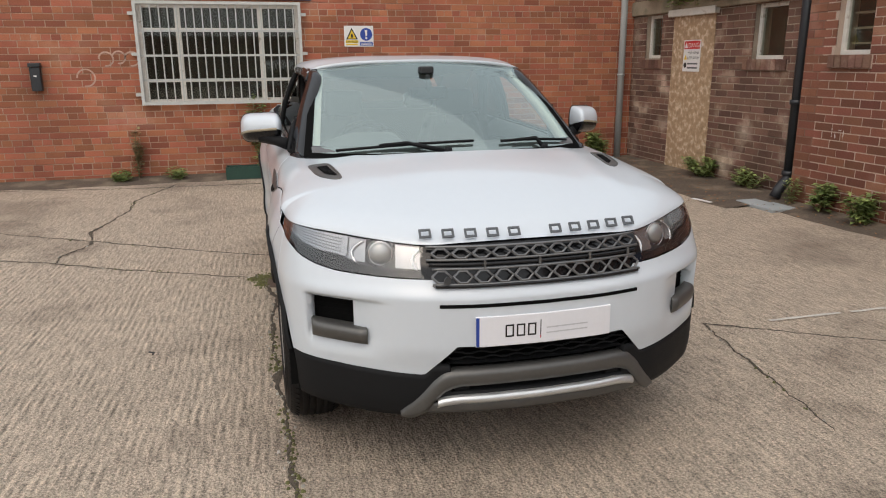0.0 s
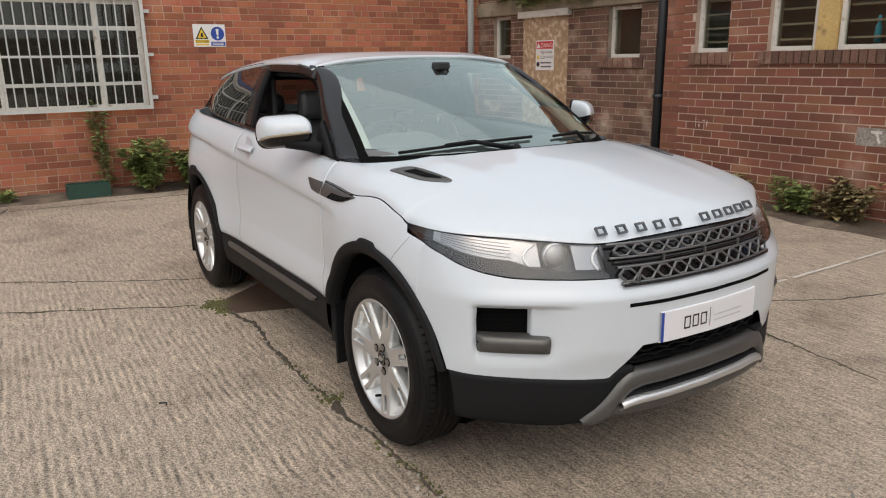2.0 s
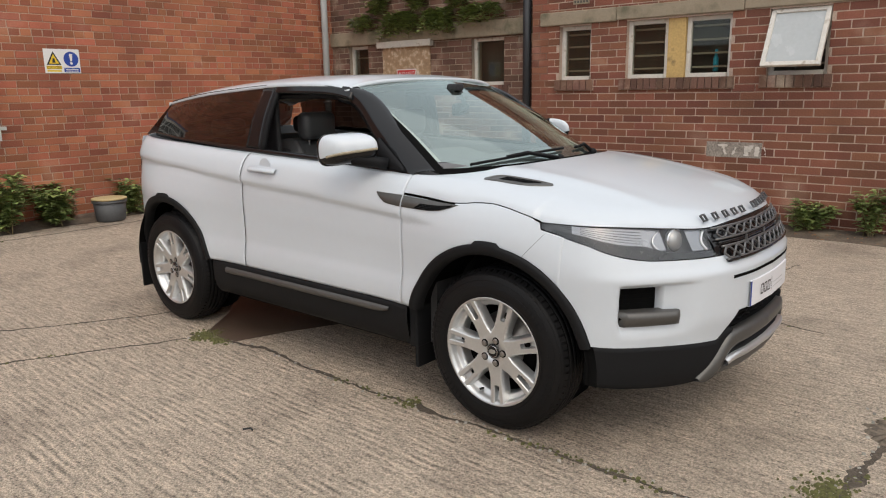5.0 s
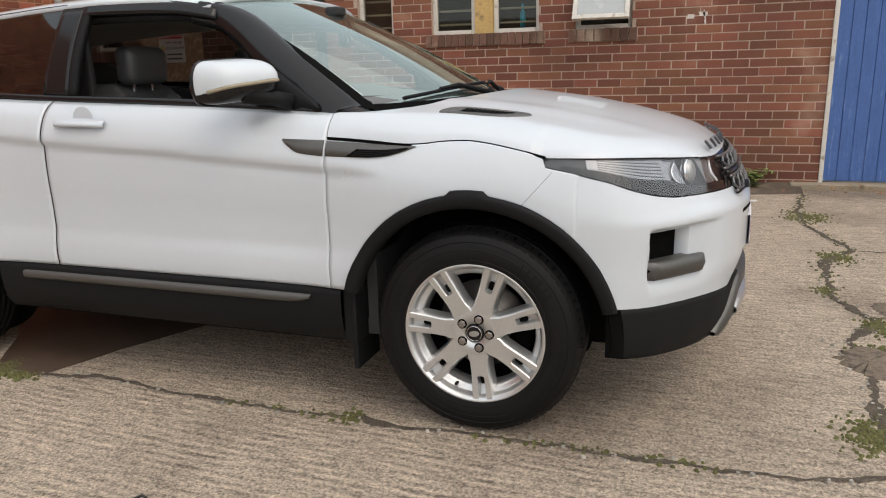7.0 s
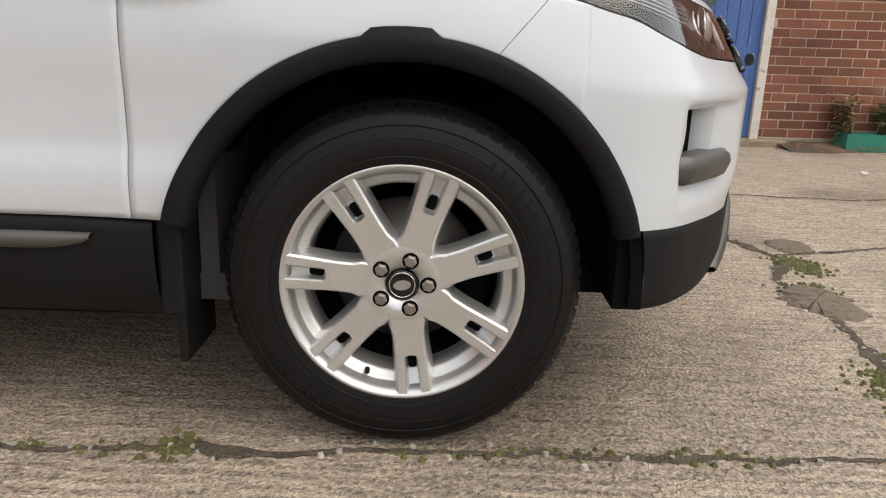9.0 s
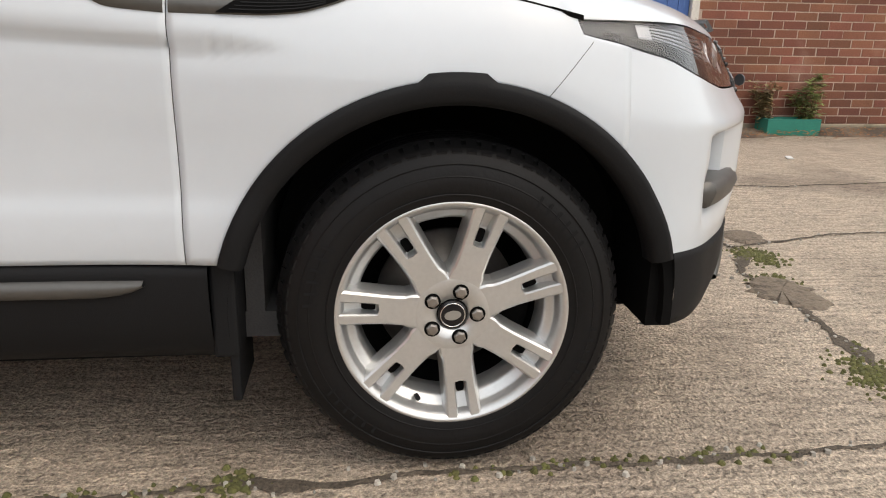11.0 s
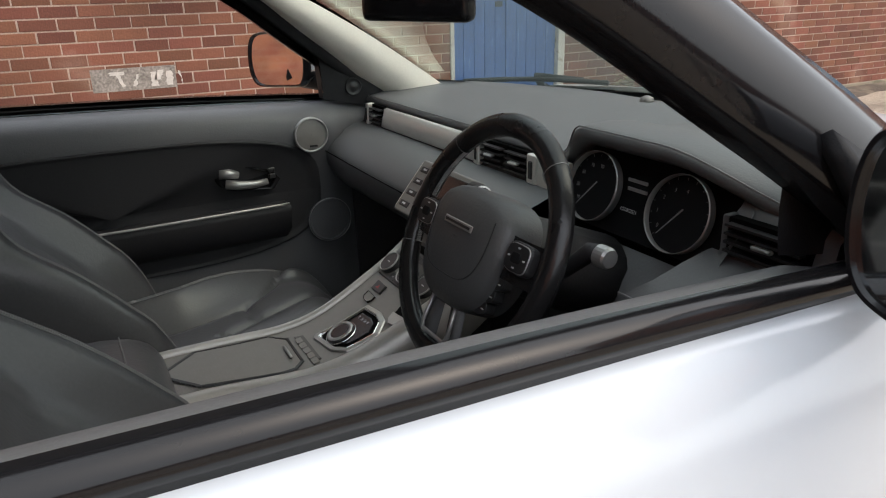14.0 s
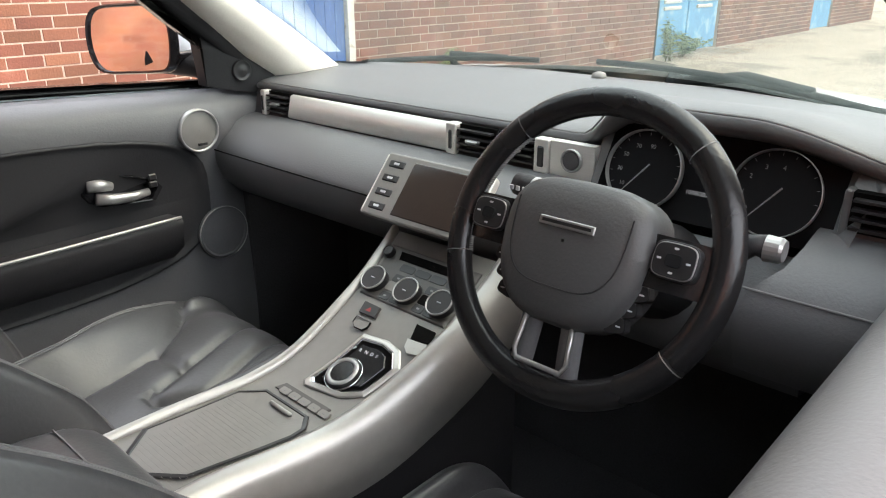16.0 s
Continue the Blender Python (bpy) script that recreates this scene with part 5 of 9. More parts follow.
for s, side in SIDES:
    # front wing
    wing = part("front_wing", skin(s, arch_span(FA, R_ARCH, -0.5135, 0.3742, 60), lambda x: arch(x, FA, R_ARCH, Z_SILL), wing_top, 30), M_paint, car, smooth=True)
    thick(wing, 0.003)
    # door skin
    bmd = bm_of(skin(s, span(-1.806, -0.5155, 80), lambda x: Z_SILL, lambda x: belt_z(x) - 0.002, 50))
    me = bpy.data.meshes.new("door")
    bmd.to_mesh(me)
    bmd.free()
    door = part("door", me, M_paint, car, smooth=True)
    thick(door, 0.003)
    # rear quarter
    q = part("rear_quarter", skin(s, arch_span(WB, R_ARCH, -3.355, -1.814, 80), lambda x: arch(x, WB, R_ARCH, Z_SILL if x > WB else 0.60), lambda x: belt_z(x) - 0.002, 50), M_paint, car, smooth=True)
    thick(q, 0.003)
    # shut lines: dark strips just behind the gaps
    for x, a, b in ((-0.514, Z_SILL, 1.075), (-1.81, Z_SILL, 1.15)):
        part("shut_line", sheet([[(x + d, s * (side_y(x, z) - 0.006), z) for z in span(a, b, 50)] for d in (-0.009, 0.009)], (0, s, 0)), M_gap, car)
    part("shut_line", sheet([[(x, s * (side_y(x, cut_z(x)) - 0.008), cut_z(x) + d) for x in span(-0.51, 0.27, 40)] for d in (-0.005, 0.005)], (0, s, 0)), M_gap, car)
    part("shut_line", tube([(0.292 - 0.095 * g, s * flank(0.292 - 0.095 * g, 0.928 - 0.108 * g), 0.928 - 0.108 * g) for g in span(0, 1, 12)], 0.0007, 5), M_gap, car)
    # wheel arch trims
    for cx, lo_f, lo_b in ((FA, 0.478, Z_SILL), (WB, Z_SILL, 0.46)):
        rows = []
        a0, a1 = math.asin((lo_f - HUB) / R_ARCH), math.pi - math.asin((lo_b - HUB) / R_ARCH)
        for k in range(61):
            a = a0 + (a1 - a0) * k / 60
            row = []
            notch = 0.014 if abs(a - math.pi / 2) < 0.13 else 0.0
            for r, d in ((R_ARCH + 0.002 + notch, -0.004), (R_ARCH + notch, 0.009), (R_ARCH - 0.012, 0.013), (0.462, 0.010), (0.448, 0.0), (0.446, -0.05)):
                x, z = cx + r * math.cos(a), HUB + r * math.sin(a)
                xx, zz = cx + R_ARCH * math.cos(a), HUB + R_ARCH * math.sin(a)
                y = side_y(xx, max(zz, 0.3)) * 0.65 + side_y(x, max(z, 0.3)) * 0.35
                if cx == FA and xx > 0.42:
                    y -= (xx - 0.42) * 0.2
                row.append((x, s * (y + d), z))
            rows.append(row)
        part("wheel_arch_trim", sheet(rows, (0, s, 0)), M_trim, car, "matt black plastic arch trim", smooth=True)
        # dark liner
        rows = [[(cx + 0.47 * math.cos(a), s * y, HUB + 0.47 * math.sin(a)) for y in (0.90, 0.6)] for a in span(-0.08, math.pi + 0.08, 36)]
        part("arch_liner", sheet(rows, (0, 0, -1)), M_under, car)
        part("arch_back", tube([(cx, s * 0.6, HUB + 0.05), (cx, s * 0.595, HUB + 0.05)], 0.40, 30), M_under, car)
    # sill trim
    sill_out = spline((0.255, 0.80), (0.27, 0.86), (0.33, 0.897), (0.42, 0.907), (0.475, 0.905), (0.486, 0.890))
    rows = [[(x, s * (sill_out(z) + (bulge(x, 0.5) * 0.5)), z) for z in (0.255, 0.262, 0.27, 0.30, 0.36, 0.42, 0.46, 0.475, 0.483, 0.486)] for x in span(-2.14, -0.475, 60)]
    part("sill_trim", sheet(rows, (0, s, 0)), M_trim, car, "matt black plastic sill", smooth=True)
    # bright sill strip with a tapered nose
    rows = []
    for x in span(-2.0, -0.60, 60):
        f = 1.0 if x < -0.72 else max(0.08, math.sqrt(max(0, 1 - ((x + 0.72) / 0.125) ** 2)))
        rows.append([(x, s * (0.9 + d), 0.452 + (zz - 0.452) * (f if zz < 0.44 else 1)) for zz, d in ((0.418, 0.002), (0.422, 0.018), (0.437, 0.024), (0.452, 0.02), (0.457, 0.002))])
    part("sill_strip", sheet(rows, (0, s, 0)), M_gunmetal, car, "satin grey strip along the sill", smooth=True)
    # mud flaps
    for cx in (FA, WB):
        part("mud_flap", boxm(cx - 0.472, cx - 0.452, min(s * 0.70, s * 0.895), max(s * 0.70, s * 0.895), 0.17 if cx == FA else 0.15, 0.47, 0.006), M_trim, car)
    lo, hi = sorted((s * 0.70, s * 0.899))
    part("sill_end", boxm(FA - 0.503, FA - 0.450, lo, hi, 0.275, 0.484, 0.008), M_trim, car)
    # side vent: blade on the door, pierced blade on the wing
    def blade(x0, x1, top0, top1, low, m, nm):
        rows = []
        for x in span(x0, x1, 30):
            f = (x - x0) / (x1 - x0)
            zt, zl = top0 + (top1 - top0) * f, low(x)
            rows.append([(x, s * (side_y(x, zt + (zl - zt) * g) + d), zt + (zl - zt) * g) for g, d in ((0, -0.004), (0.04, 0.003), (0.5, 0.006), (0.96, 0.003), (1, -0.004))])
        return part(nm, sheet(rows, (0, s, 0)), m, car, smooth=True)

    lowd = spline((-0.69, 1.020), (-0.665, 0.998), (-0.62, 0.974), (-0.518, 0.964))
    loww = spline((-0.52, 0.965), (-0.35, 0.963), (-0.28, 0.968), (-0.23, 0.980), (-0.165, 1.0035))
    tagged(blade(-0.688, -0.5185, 1.0245, 1.0215, lowd, M_gunmetal, "vent_blade"), "satin grey vent blade")
    tagged(blade(-0.5095, -0.168, 1.0195, 1.0035, loww, M_gunmetal, "wing_vent"), "satin grey wing vent")
    vent_top = lambda x: 1.0195 + (x + 0.5095) * -0.0469
    rows = []
    for x in span(-0.425, -0.195, 24):
        zl, zt = loww(x) + 0.004, vent_top(x)
        zh = zl + (zt - zl) * 0.56 * min(1.0, (x + 0.425) / 0.04 + 0.02)
        rows.append([(x, s * (side_y(x, z) + 0.0078), z) for z in span(zl, zh, 4)])
    vo = part("vent_opening", sheet(rows, (0, s, 0)), M_gap, car, "dark slatted vent opening")
    for k in range(3):
        part("vent_slat", tube([(x, s * (side_y(x, z) + 0.008), z) for x, z in ((x, loww(x) + 0.004 + (vent_top(x) - loww(x)) * (0.13 + 0.13 * k)) for x in span(-0.40 + 0.01 * k, -0.225, 12))], 0.0016, 5), M_trim, vo)
    part("vent_line", sheet([[(x, s * (side_y(x, cut_z(x)) + 0.0045), cut_z(x) + d) for x in span(-0.509, -0.185, 20)] for d in (-0.0065, 0.0015)], (0, s, 0)), M_gap, car, smooth=True)
    # exterior handle in its scoop
    hz = 1.078
    rows = [[(x, s * (side_y(x, hz + g * 0.016) + 0.012 + 0.024 * math.sqrt(max(0.02, 1 - ((x + 1.605) / 0.128) ** 4)) * math.sqrt(max(0, 1 - g * g)) ), hz + g * 0.015 - (x + 1.605) * 0.02) for g in span(-1, 1, 8)] for x in span(-1.728, -1.482, 24)]
    part("door_handle", sheet(rows, (0, s, 0)), M_paint, car, smooth=True)
    rows = [[(-1.605 + 0.05 * r * math.cos(a), s * (side_y(-1.605, 1.10) + 0.0015), 1.098 + 0.045 * r * math.sin(a)) for a in span(0, 2 * math.pi, 24)] for r in (0.05, 0.6, 1.0)]
    part("handle_scoop", sheet(rows, (0, s, 0)), M_paint, car, smooth=True)

# front bumper skin: one piece round the nose


def bumper_top(y):
    y = abs(y)
    if y < 0.40:
        return 0.795 + (0.822 - 0.795) * max(0.0, (y - 0.36) / 0.04)
    z = hl_low(y)
    for _ in range(6):   # the ends are drawn in to the seam, so the edge is looked up there
        z = hl_low(y + (nose_end(z) - 0.9385) * (y / 0.9385) ** 8)
    return z - 0.004


def bumper_low(y):
    y = abs(y)
    return 0.578 if y < 0.33 else 0.578 - (0.578 - 0.462) * min(1, (y - 0.33) / 0.11) if y < 0.44 else 0.462 + 0.022 * ((y - 0.44) / 0.5)


ys = span(-0.9385, 0.9385, 170)


def nose_end(z):
    """Half width at which the nose meets the wheel arch or the seam to the wing."""
    x = max(FA + math.sqrt(max(0.0, (R_ARCH + 0.001) ** 2 - (z - HUB) ** 2)), 0.374)
    a, b = 0.80, 0.9399
    for _ in range(24):
        m = (a + b) / 2
        if nose(m, z)[0] > x:
            a = m
        else:
            b = m
    return a


def round_nose(y, z):
    """nose() with its ends drawn in to the arch; y of 0.9385 is the end."""
    f = abs(y) / 0.9385
    return nose(math.copysign(abs(y) + (nose_end(z) - 0.9385) * f ** 8, y), z)


rows = [[round_nose(y, z) for z in span(bumper_low(y), bumper_top(y), 60)] for y in ys]
# the ends of the bumper run back along the flank to the arch
bmb = bm_of(sheet(rows, (1, 0, 0)))
for v in bmb.verts:   # scooped hollows round the fog lamps
    ay = abs(v.co.y)
    v.co.x -= 0.034 * step(0.53, 0.69, ay) * (1 - step(0.812, 0.835, ay)) * step(0.505, 0.60, v.co.z) * (1 - step(0.726, 0.742, v.co.z))
for s in (-1, 1):
    lo, hi = sorted((s * 0.668, s * 0.812))
    cut_box(bmb, (0.3, lo, 0.572), (1.2, hi, 0.724), sink=(-0.05, -0.02 * s, 0))
part("front_bumper", bmb, M_paint, car, "white painted bumper", smooth=True)
for s in (-1, 1):
    lo, hi = sorted((s * 0.65, s * 0.825))
    fr_ = part("fog_recess", sheet([[(nose(y, z)[0] - 0.088, s * y * 0.985, z) for z in span(0.545, 0.755, 6)] for y in span(0.62, 0.85, 12)], (1, 0, 0)), M_gap, car)
    for k in range(4):
        part("recess_rib", tube([(nose(y, 0.66)[0] - 0.085, s * y * 0.985, 0.65 + 0.018 * k) for y in span(0.67, 0.82, 6)], 0.002, 5), M_under, fr_)
    # fog lamp pod
    rows = []
    for y in [0.636, 0.638, 0.645] + span(0.66, 0.80, 12) + [0.815, 0.823, 0.826]:
        x = nose(y, 0.6)[0]
        e = min(1.0, 0.25 + 30 * min(y - 0.634, 0.85 - y))
        t = 0.012 * (y - 0.73)
        rows.append([(x + d * e - 0.012, s * y * 0.985, 0.598 + t + dz) for dz, d in ((-0.030, -0.05), (-0.031, 0.006), (-0.026, 0.016), (0.004, 0.028), (0.022, 0.022), (0.030, 0.008), (0.031, -0.05))])
    for k, n in ((0, 0), (-1, len(rows) + 1)):   # closed ends
        mid = sum((Vector(p) for p in rows[k]), Vector()) / len(rows[k])
        rows.insert(n, [tuple(mid)] * len(rows[k]))
    part("fog_lamp", sheet(rows, (1, 0, 0)), M_gunmetal, car, "satin grey fog lamp pod", smooth=True)
# slot above the plate: a flat dark strip on the skin paints its shade
rows = [[(p[0] + 0.0015, p[1], p[2]) for p in (nose(y, z) for z in (0.724, 0.731, 0.738))] for y in span(-0.39, 0.39, 40)]
part("bumper_slot", sheet(rows, (1, 0, 0)), M_gap, car)

# inner ends of the bumper behind the wheel arch trim
for s in (-1, 1):
    lo, hi = sorted((s * 0.62, s * 0.872))
    part("bumper_return", boxm(0.47, 0.53, lo, hi, 0.31, 0.60), M_under, car)
# black lower bumper
low_top = lambda y: bumper_low(y) + 0.002 if abs(y) > 0.40 else 0.50
low_bot = spline((0.0, 0.335), (0.35, 0.315), (0.6, 0.285), (0.94, 0.31))
rows = []
for y in span(-0.936, 0.936, 120):
    t, b = low_top(y), low_bot(abs(y))
    rows.append([(p[0] + (0.006 if i else -0.012), p[1], p[2]) for i, p in enumerate(round_nose(y, z) for z in [t + 0.003] + span(t - 0.004, b, 9))] + [(round_nose(y, b)[0] - 0.06, round_nose(y, b)[1] * 0.96, b - 0.012)])
bml = bm_of(sheet(rows, (1, 0, 0)))
cut_box(bml, (0.6, -0.345, 0.395), (1.2, 0.345, 0.56), sink=(-0.06, 0, 0))
part("lower_bumper", bml, M_trim, car, "matt black lower bumper", smooth=True)
# unseen underside panels, made wide to keep light off the ground below
part("undertray", boxm(-3.2, 0.60, -0.56, 0.56, 0.24, 0.27), M_under, car)
part("floor_pan", boxm(-2.16, -0.46, -0.85, 0.85, 0.262, 0.29), M_under, car)
part("engine_bay", boxm(-0.2, 0.55, -0.58, 0.58, 0.26, 0.9), M_under, car)
# intake mesh
im = part("intake_backing", boxm(0.74, 0.80, -0.44, 0.44, 0.37, 0.60), M_gap, car)
for r in range(5):
    z = 0.478 + 0.021 * r
    part("intake_bar", tube([(nose(y, z)[0] - 0.032 + 0.004 * math.sin(y * 70 + r * 3.14), y, z + 0.004 * math.cos(y * 70 + r * 3.14)) for y in span(-0.40 + 0.012 * r, 0.40 - 0.012 * r, 48)], 0.004, 5), M_trim, im)


# skid plate: grey hoop with an opening and a bright lip
def hoop(pts, depth, material, nm, lab):
    rows = []
    for i, (y, z, h) in enumerate(pts):
        x = nose(y, z)[0]
        rows.append([(x + d, y, z + dz * h) for dz, d in ((0.5, -0.03), (0.48, depth * 0.7), (0.2, depth), (-0.2, depth), (-0.48, depth * 0.7), (-0.5, -0.03))])
    return part(nm, sheet(rows, (1, 0, 0)), material, car, lab, smooth=True)


arm = spline((0, 0.455), (0.30, 0.452), (0.36, 0.440), (0.40, 0.405), (0.44, 0.355), (0.49, 0.312), (0.52, 0.298))
arm_h = spline((0, 0.062), (0.30, 0.062), (0.37, 0.075), (0.42, 0.085), (0.49, 0.055), (0.52, 0.015))
hoop([(y, arm(abs(y)), arm_h(abs(y))) for y in span(-0.52, 0.52, 80)], 0.022, M_gunmetal, "skid_plate", "satin grey skid plate")
lip = spline((0, 0.372), (0.30, 0.370), (0.37, 0.362), (0.40, 0.352))
hoop([(y, lip(abs(y)), 0.032) for y in span(-0.395, 0.395, 60)], 0.03, M_silver, "skid_lip", "bright silver lip of the skid plate")
hoop([(y, 0.335, 0.045) for y in span(-0.45, 0.45, 60)], 0.015, M_gunmetal, "skid_base", "grey underside of the skid plate")
for s in (-1, 1):
    part("tow_cover", boxm(0.86, 0.885, min(s * 0.27, s * 0.33), max(s * 0.27, s * 0.33), 0.395, 0.425, 0.008), M_trim, car)

# number plate: plain white card with shop lettering kept as plain shapes
def on_plate(y, z, d):
    return (nose(y, 0.635)[0] + 0.006 + d + 0.02 * (0.635 - z) * 0.5, y, z)


plate = part("number_plate", sheet([[on_plate(y, z, d) for z, d in ((0.577, -0.008), (0.577, 0.0), (0.579, 0.002), (0.688, 0.002), (0.690, 0.0), (0.690, -0.008))] for y in span(-0.262, 0.262, 24)], (1, 0, 0)), M_plate, car, "white show plate with a blue band")
part("blue_band", sheet([[on_plate(y, z, 0.0032) for z in (0.579, 0.688)] for y in (-0.2618, -0.250)], (1, 0, 0)), M_sign_blue, plate)


def plate_bar(y0, y1, z0, z1, m):
    part("text_bar", sheet([[on_plate(y, z, 0.0034) for z in (z0, z1)] for y in span(y0, y1, 6)], (1, 0, 0)), m, plate)


for k in range(3):
    plate_bar(-0.155 + 0.042 * k, -0.123 + 0.042 * k, 0.651, 0.657, M_ink)
    plate_bar(-0.155 + 0.042 * k, -0.123 + 0.042 * k, 0.610, 0.616, M_ink)
    plate_bar(-0.155 + 0.042 * k, -0.149 + 0.042 * k, 0.616, 0.651, M_ink)
    plate_bar(-0.129 + 0.042 * k, -0.123 + 0.042 * k, 0.616, 0.651, M_ink)
plate_bar(-0.0235, -0.0205, 0.608, 0.668, M_ink)
plate_bar(-0.0235, -0.0205, 0.597, 0.608, M_sign_red)
M_faint = mat("faint_grey_print", (0.52, 0.53, 0.55), 0.4)
plate_bar(0.0, 0.165, 0.632, 0.637, M_faint)
plate_bar(0.0, 0.165, 0.612, 0.617, M_faint)

# grille
gr = part("grille_surround", sheet([[(nose(y, z)[0] - 0.012 + 0.02 * (1 - abs(z - 0.862) / 0.075), nose(y, z)[1], z) for z in span(0.790, 0.934, 10)] for y in span(-0.447, 0.447, 60)], (1, 0, 0)), M_gloss, car, "gloss black grille", smooth=True)


def gx_at(y, z):
    return nose(y, z)[0] + 0.014


for z0, z1 in ((0.884, 0.926), (0.805, 0.855)):
    for z in (z0, z1):
        part("grille_bar", tube([(gx_at(y, z), y * nose_pinch(z), z) for y in span(-0.43 + (0.02 if z1 < 0.86 else 0), 0.43 - (0.02 if z1 < 0.86 else 0), 40)], 0.0055, 6), M_grille, gr, smooth=True)
    n, zm = 11, (z0 + z1) / 2
    for k in range(n):
        a, b = -0.415 + 0.83 * k / n, -0.415 + 0.83 * (k + 1) / n
        m1, m2, m = a + (b - a) * 0.33, a + (b - a) * 0.67, 0.003
        loop = [(a + m, zm), (m1, z1 - 0.006), (m2, z1 - 0.006), (b - m, zm), (m2, z0 + 0.006), (m1, z0 + 0.006), (a + m, zm)]
        part("grille_cell", tube([(gx_at(y, z) + 0.002, y * nose_pinch(z), z) for y, z in loop], 0.0052, 6), M_grille, gr)
for z, w in ((0.869, 0.42), (0.800, 0.40)):
    part("grille_blade", tube([(gx_at(y, z) - 0.002, y * nose_pinch(z), z) for y in span(-w, w, 40)], 0.008, 6), M_gloss, gr, smooth=True)
for y in (-0.215, -0.01, 0.19, 0.36):
    part("grille_clip", boxm(gx_at(y, 0.868) + 0.004, gx_at(y, 0.868) + 0.011, y - 0.004, y + 0.004, 0.858, 0.884), M_grille, gr)
badge = part("badge", tube([(gx_at(-0.2, 0.825) + 0.004, -0.36, 0.826), (gx_at(-0.2, 0.825) + 0.008, -0.358, 0.826)], 0.016, 16), M_letter, gr)

# headlamps
for s, side in SIDES:
    def lamp_pt(y, g, d=0.0):
        top = spline((0.43, 0.925), (0.6, 0.938), (0.75, 0.952), (0.88, 0.963), (0.9365, 0.966))(y)
        z = hl_low(y) + (top - hl_low(y)) * g
        p = nose(y, z)
        return (p[0] + d, s * p[1] + s * d * 0.6 * (y / 0.94) ** 4, z)
    hl_y = span(0.437, 0.90, 40) + span(0.903, 0.9365, 14)
    lamp = part("headlamp", sheet([[lamp_pt(y, g, -0.05 + 0.03 * (y / 0.94) ** 8) for g in span(0, 1, 8)] for y in hl_y], (1, s, 0)), M_lamp_dark, car, "clear headlamp with dark housing", smooth=True)
    foot = spline((0.43, 0.20), (0.58, 0.20), (0.66, 0.28), (0.74, 0.44), (0.80, 0.42), (0.94, 0.46))
    part("lamp_base", sheet([[lamp_pt(y, g * foot(y), -0.006) for g in span(0.0, 1.0, 4)] for y in span(0.44, 0.93, 60)], (1, s, 0)), M_gloss, lamp, "black lower lamp edge", smooth=True)
    part("lamp_wedge", sheet([[lamp_pt(y, g, -0.016) for g in span(0.40, 0.95, 5)] for y in span(0.70, 0.915, 24)], (1, s, 0)), M_lamp_silver, lamp, "ribbed silver side reflector", smooth=True)
    for k in range(5):
        part("reflector_rib", tube([lamp_pt(0.72 + 0.22 * f, 0.50 + 0.09 * k + 0.05 * f, -0.0145) for f in span(0, 0.84, 8)], 0.0012, 5), M_lamp_dark, lamp, smooth=True)
    # round projector in its bowl
    c = Vector(lamp_pt(0.580, 0.58, -0.040))
    ax = Vector((1, 0.25 * s, 0.12)).normalized()
    e1 = ax.cross(Vector((0, 0, 1))).normalized()
    e2 = e1.cross(ax)
    turn = lambda prof: sheet([[c + ax * h + (e1 * math.cos(t) + e2 * math.sin(t)) * r for t in span(0, 2 * math.pi, 40)] for r, h in prof], ax)
    part("reflector_bowl", turn(((0.054, 0.008), (0.052, 0.006), (0.050, 0.002), (0.046, -0.004))), M_lamp_silver, lamp, smooth=True)
    part("lens_ring", turn(((0.047, -0.006), (0.046, 0.010), (0.043, 0.013), (0.038, 0.009))), M_chrome, lamp, "chrome ring round the lens", smooth=True)
    # silver instead of glass: the lens's bright sky reflection is in its colour
    part("projector_lens", turn(((0.042, 0.006), (0.039, 0.016), (0.032, 0.022), (0.020, 0.027), (0.010, 0.029), (0.0005, 0.0295))), M_brushed, lamp, "domed projector lens", smooth=True)
    for y0, w in ((0.458, 0.012), (0.664, 0.016)):
        part("light_tube", tube([lamp_pt(y0 + w * 1.8 * math.sin(math.pi * g) - g * 0.02, 0.22 + 0.68 * g, -0.018) for g in span(0, 1, 14)], 0.0042, 8), M_chrome if y0 > 0.6 else M_led, lamp, "curved light tube", smooth=True)
    part("inner_reflector", sheet([[lamp_pt(y, g, -0.022) for g in span(0.22, 0.95, 6)] for y in span(0.44, 0.53, 8)], (1, s, 0)), M_lamp_silver, lamp, smooth=True)
    part("mid_reflector", sheet([[lamp_pt(y, g, -0.024) for g in span(0.28, 0.95, 6)] for y in span(0.635, 0.71, 8)], (1, s, 0)), M_lamp_silver, lamp, smooth=True)
    cover = part("lamp_cover", sheet([[lamp_pt(y, g, 0.001) for g in span(0, 1, 8)] for y in hl_y], (1, s, 0)), M_clear, lamp, "clear lamp cover", smooth=True)
    cover.visible_shadow = False

# bonnet: a clamshell over the wings
crown = spline((-0.5, 1.178), (-0.1, 1.163), (0.05, 1.147), (0.19, 1.128), (0.4, 1.088), (0.55, 1.052), (0.68, 1.012), (0.76, 0.976), (0.82, 0.938))


X_TIP = nose(0.9365, 0.968)[0]
lip_z = spline((0, 0.942), (0.25, 0.938), (0.43, 0.930), (0.6, 0.942), (0.75, 0.956), (0.88, 0.967), (0.9365, 0.970))


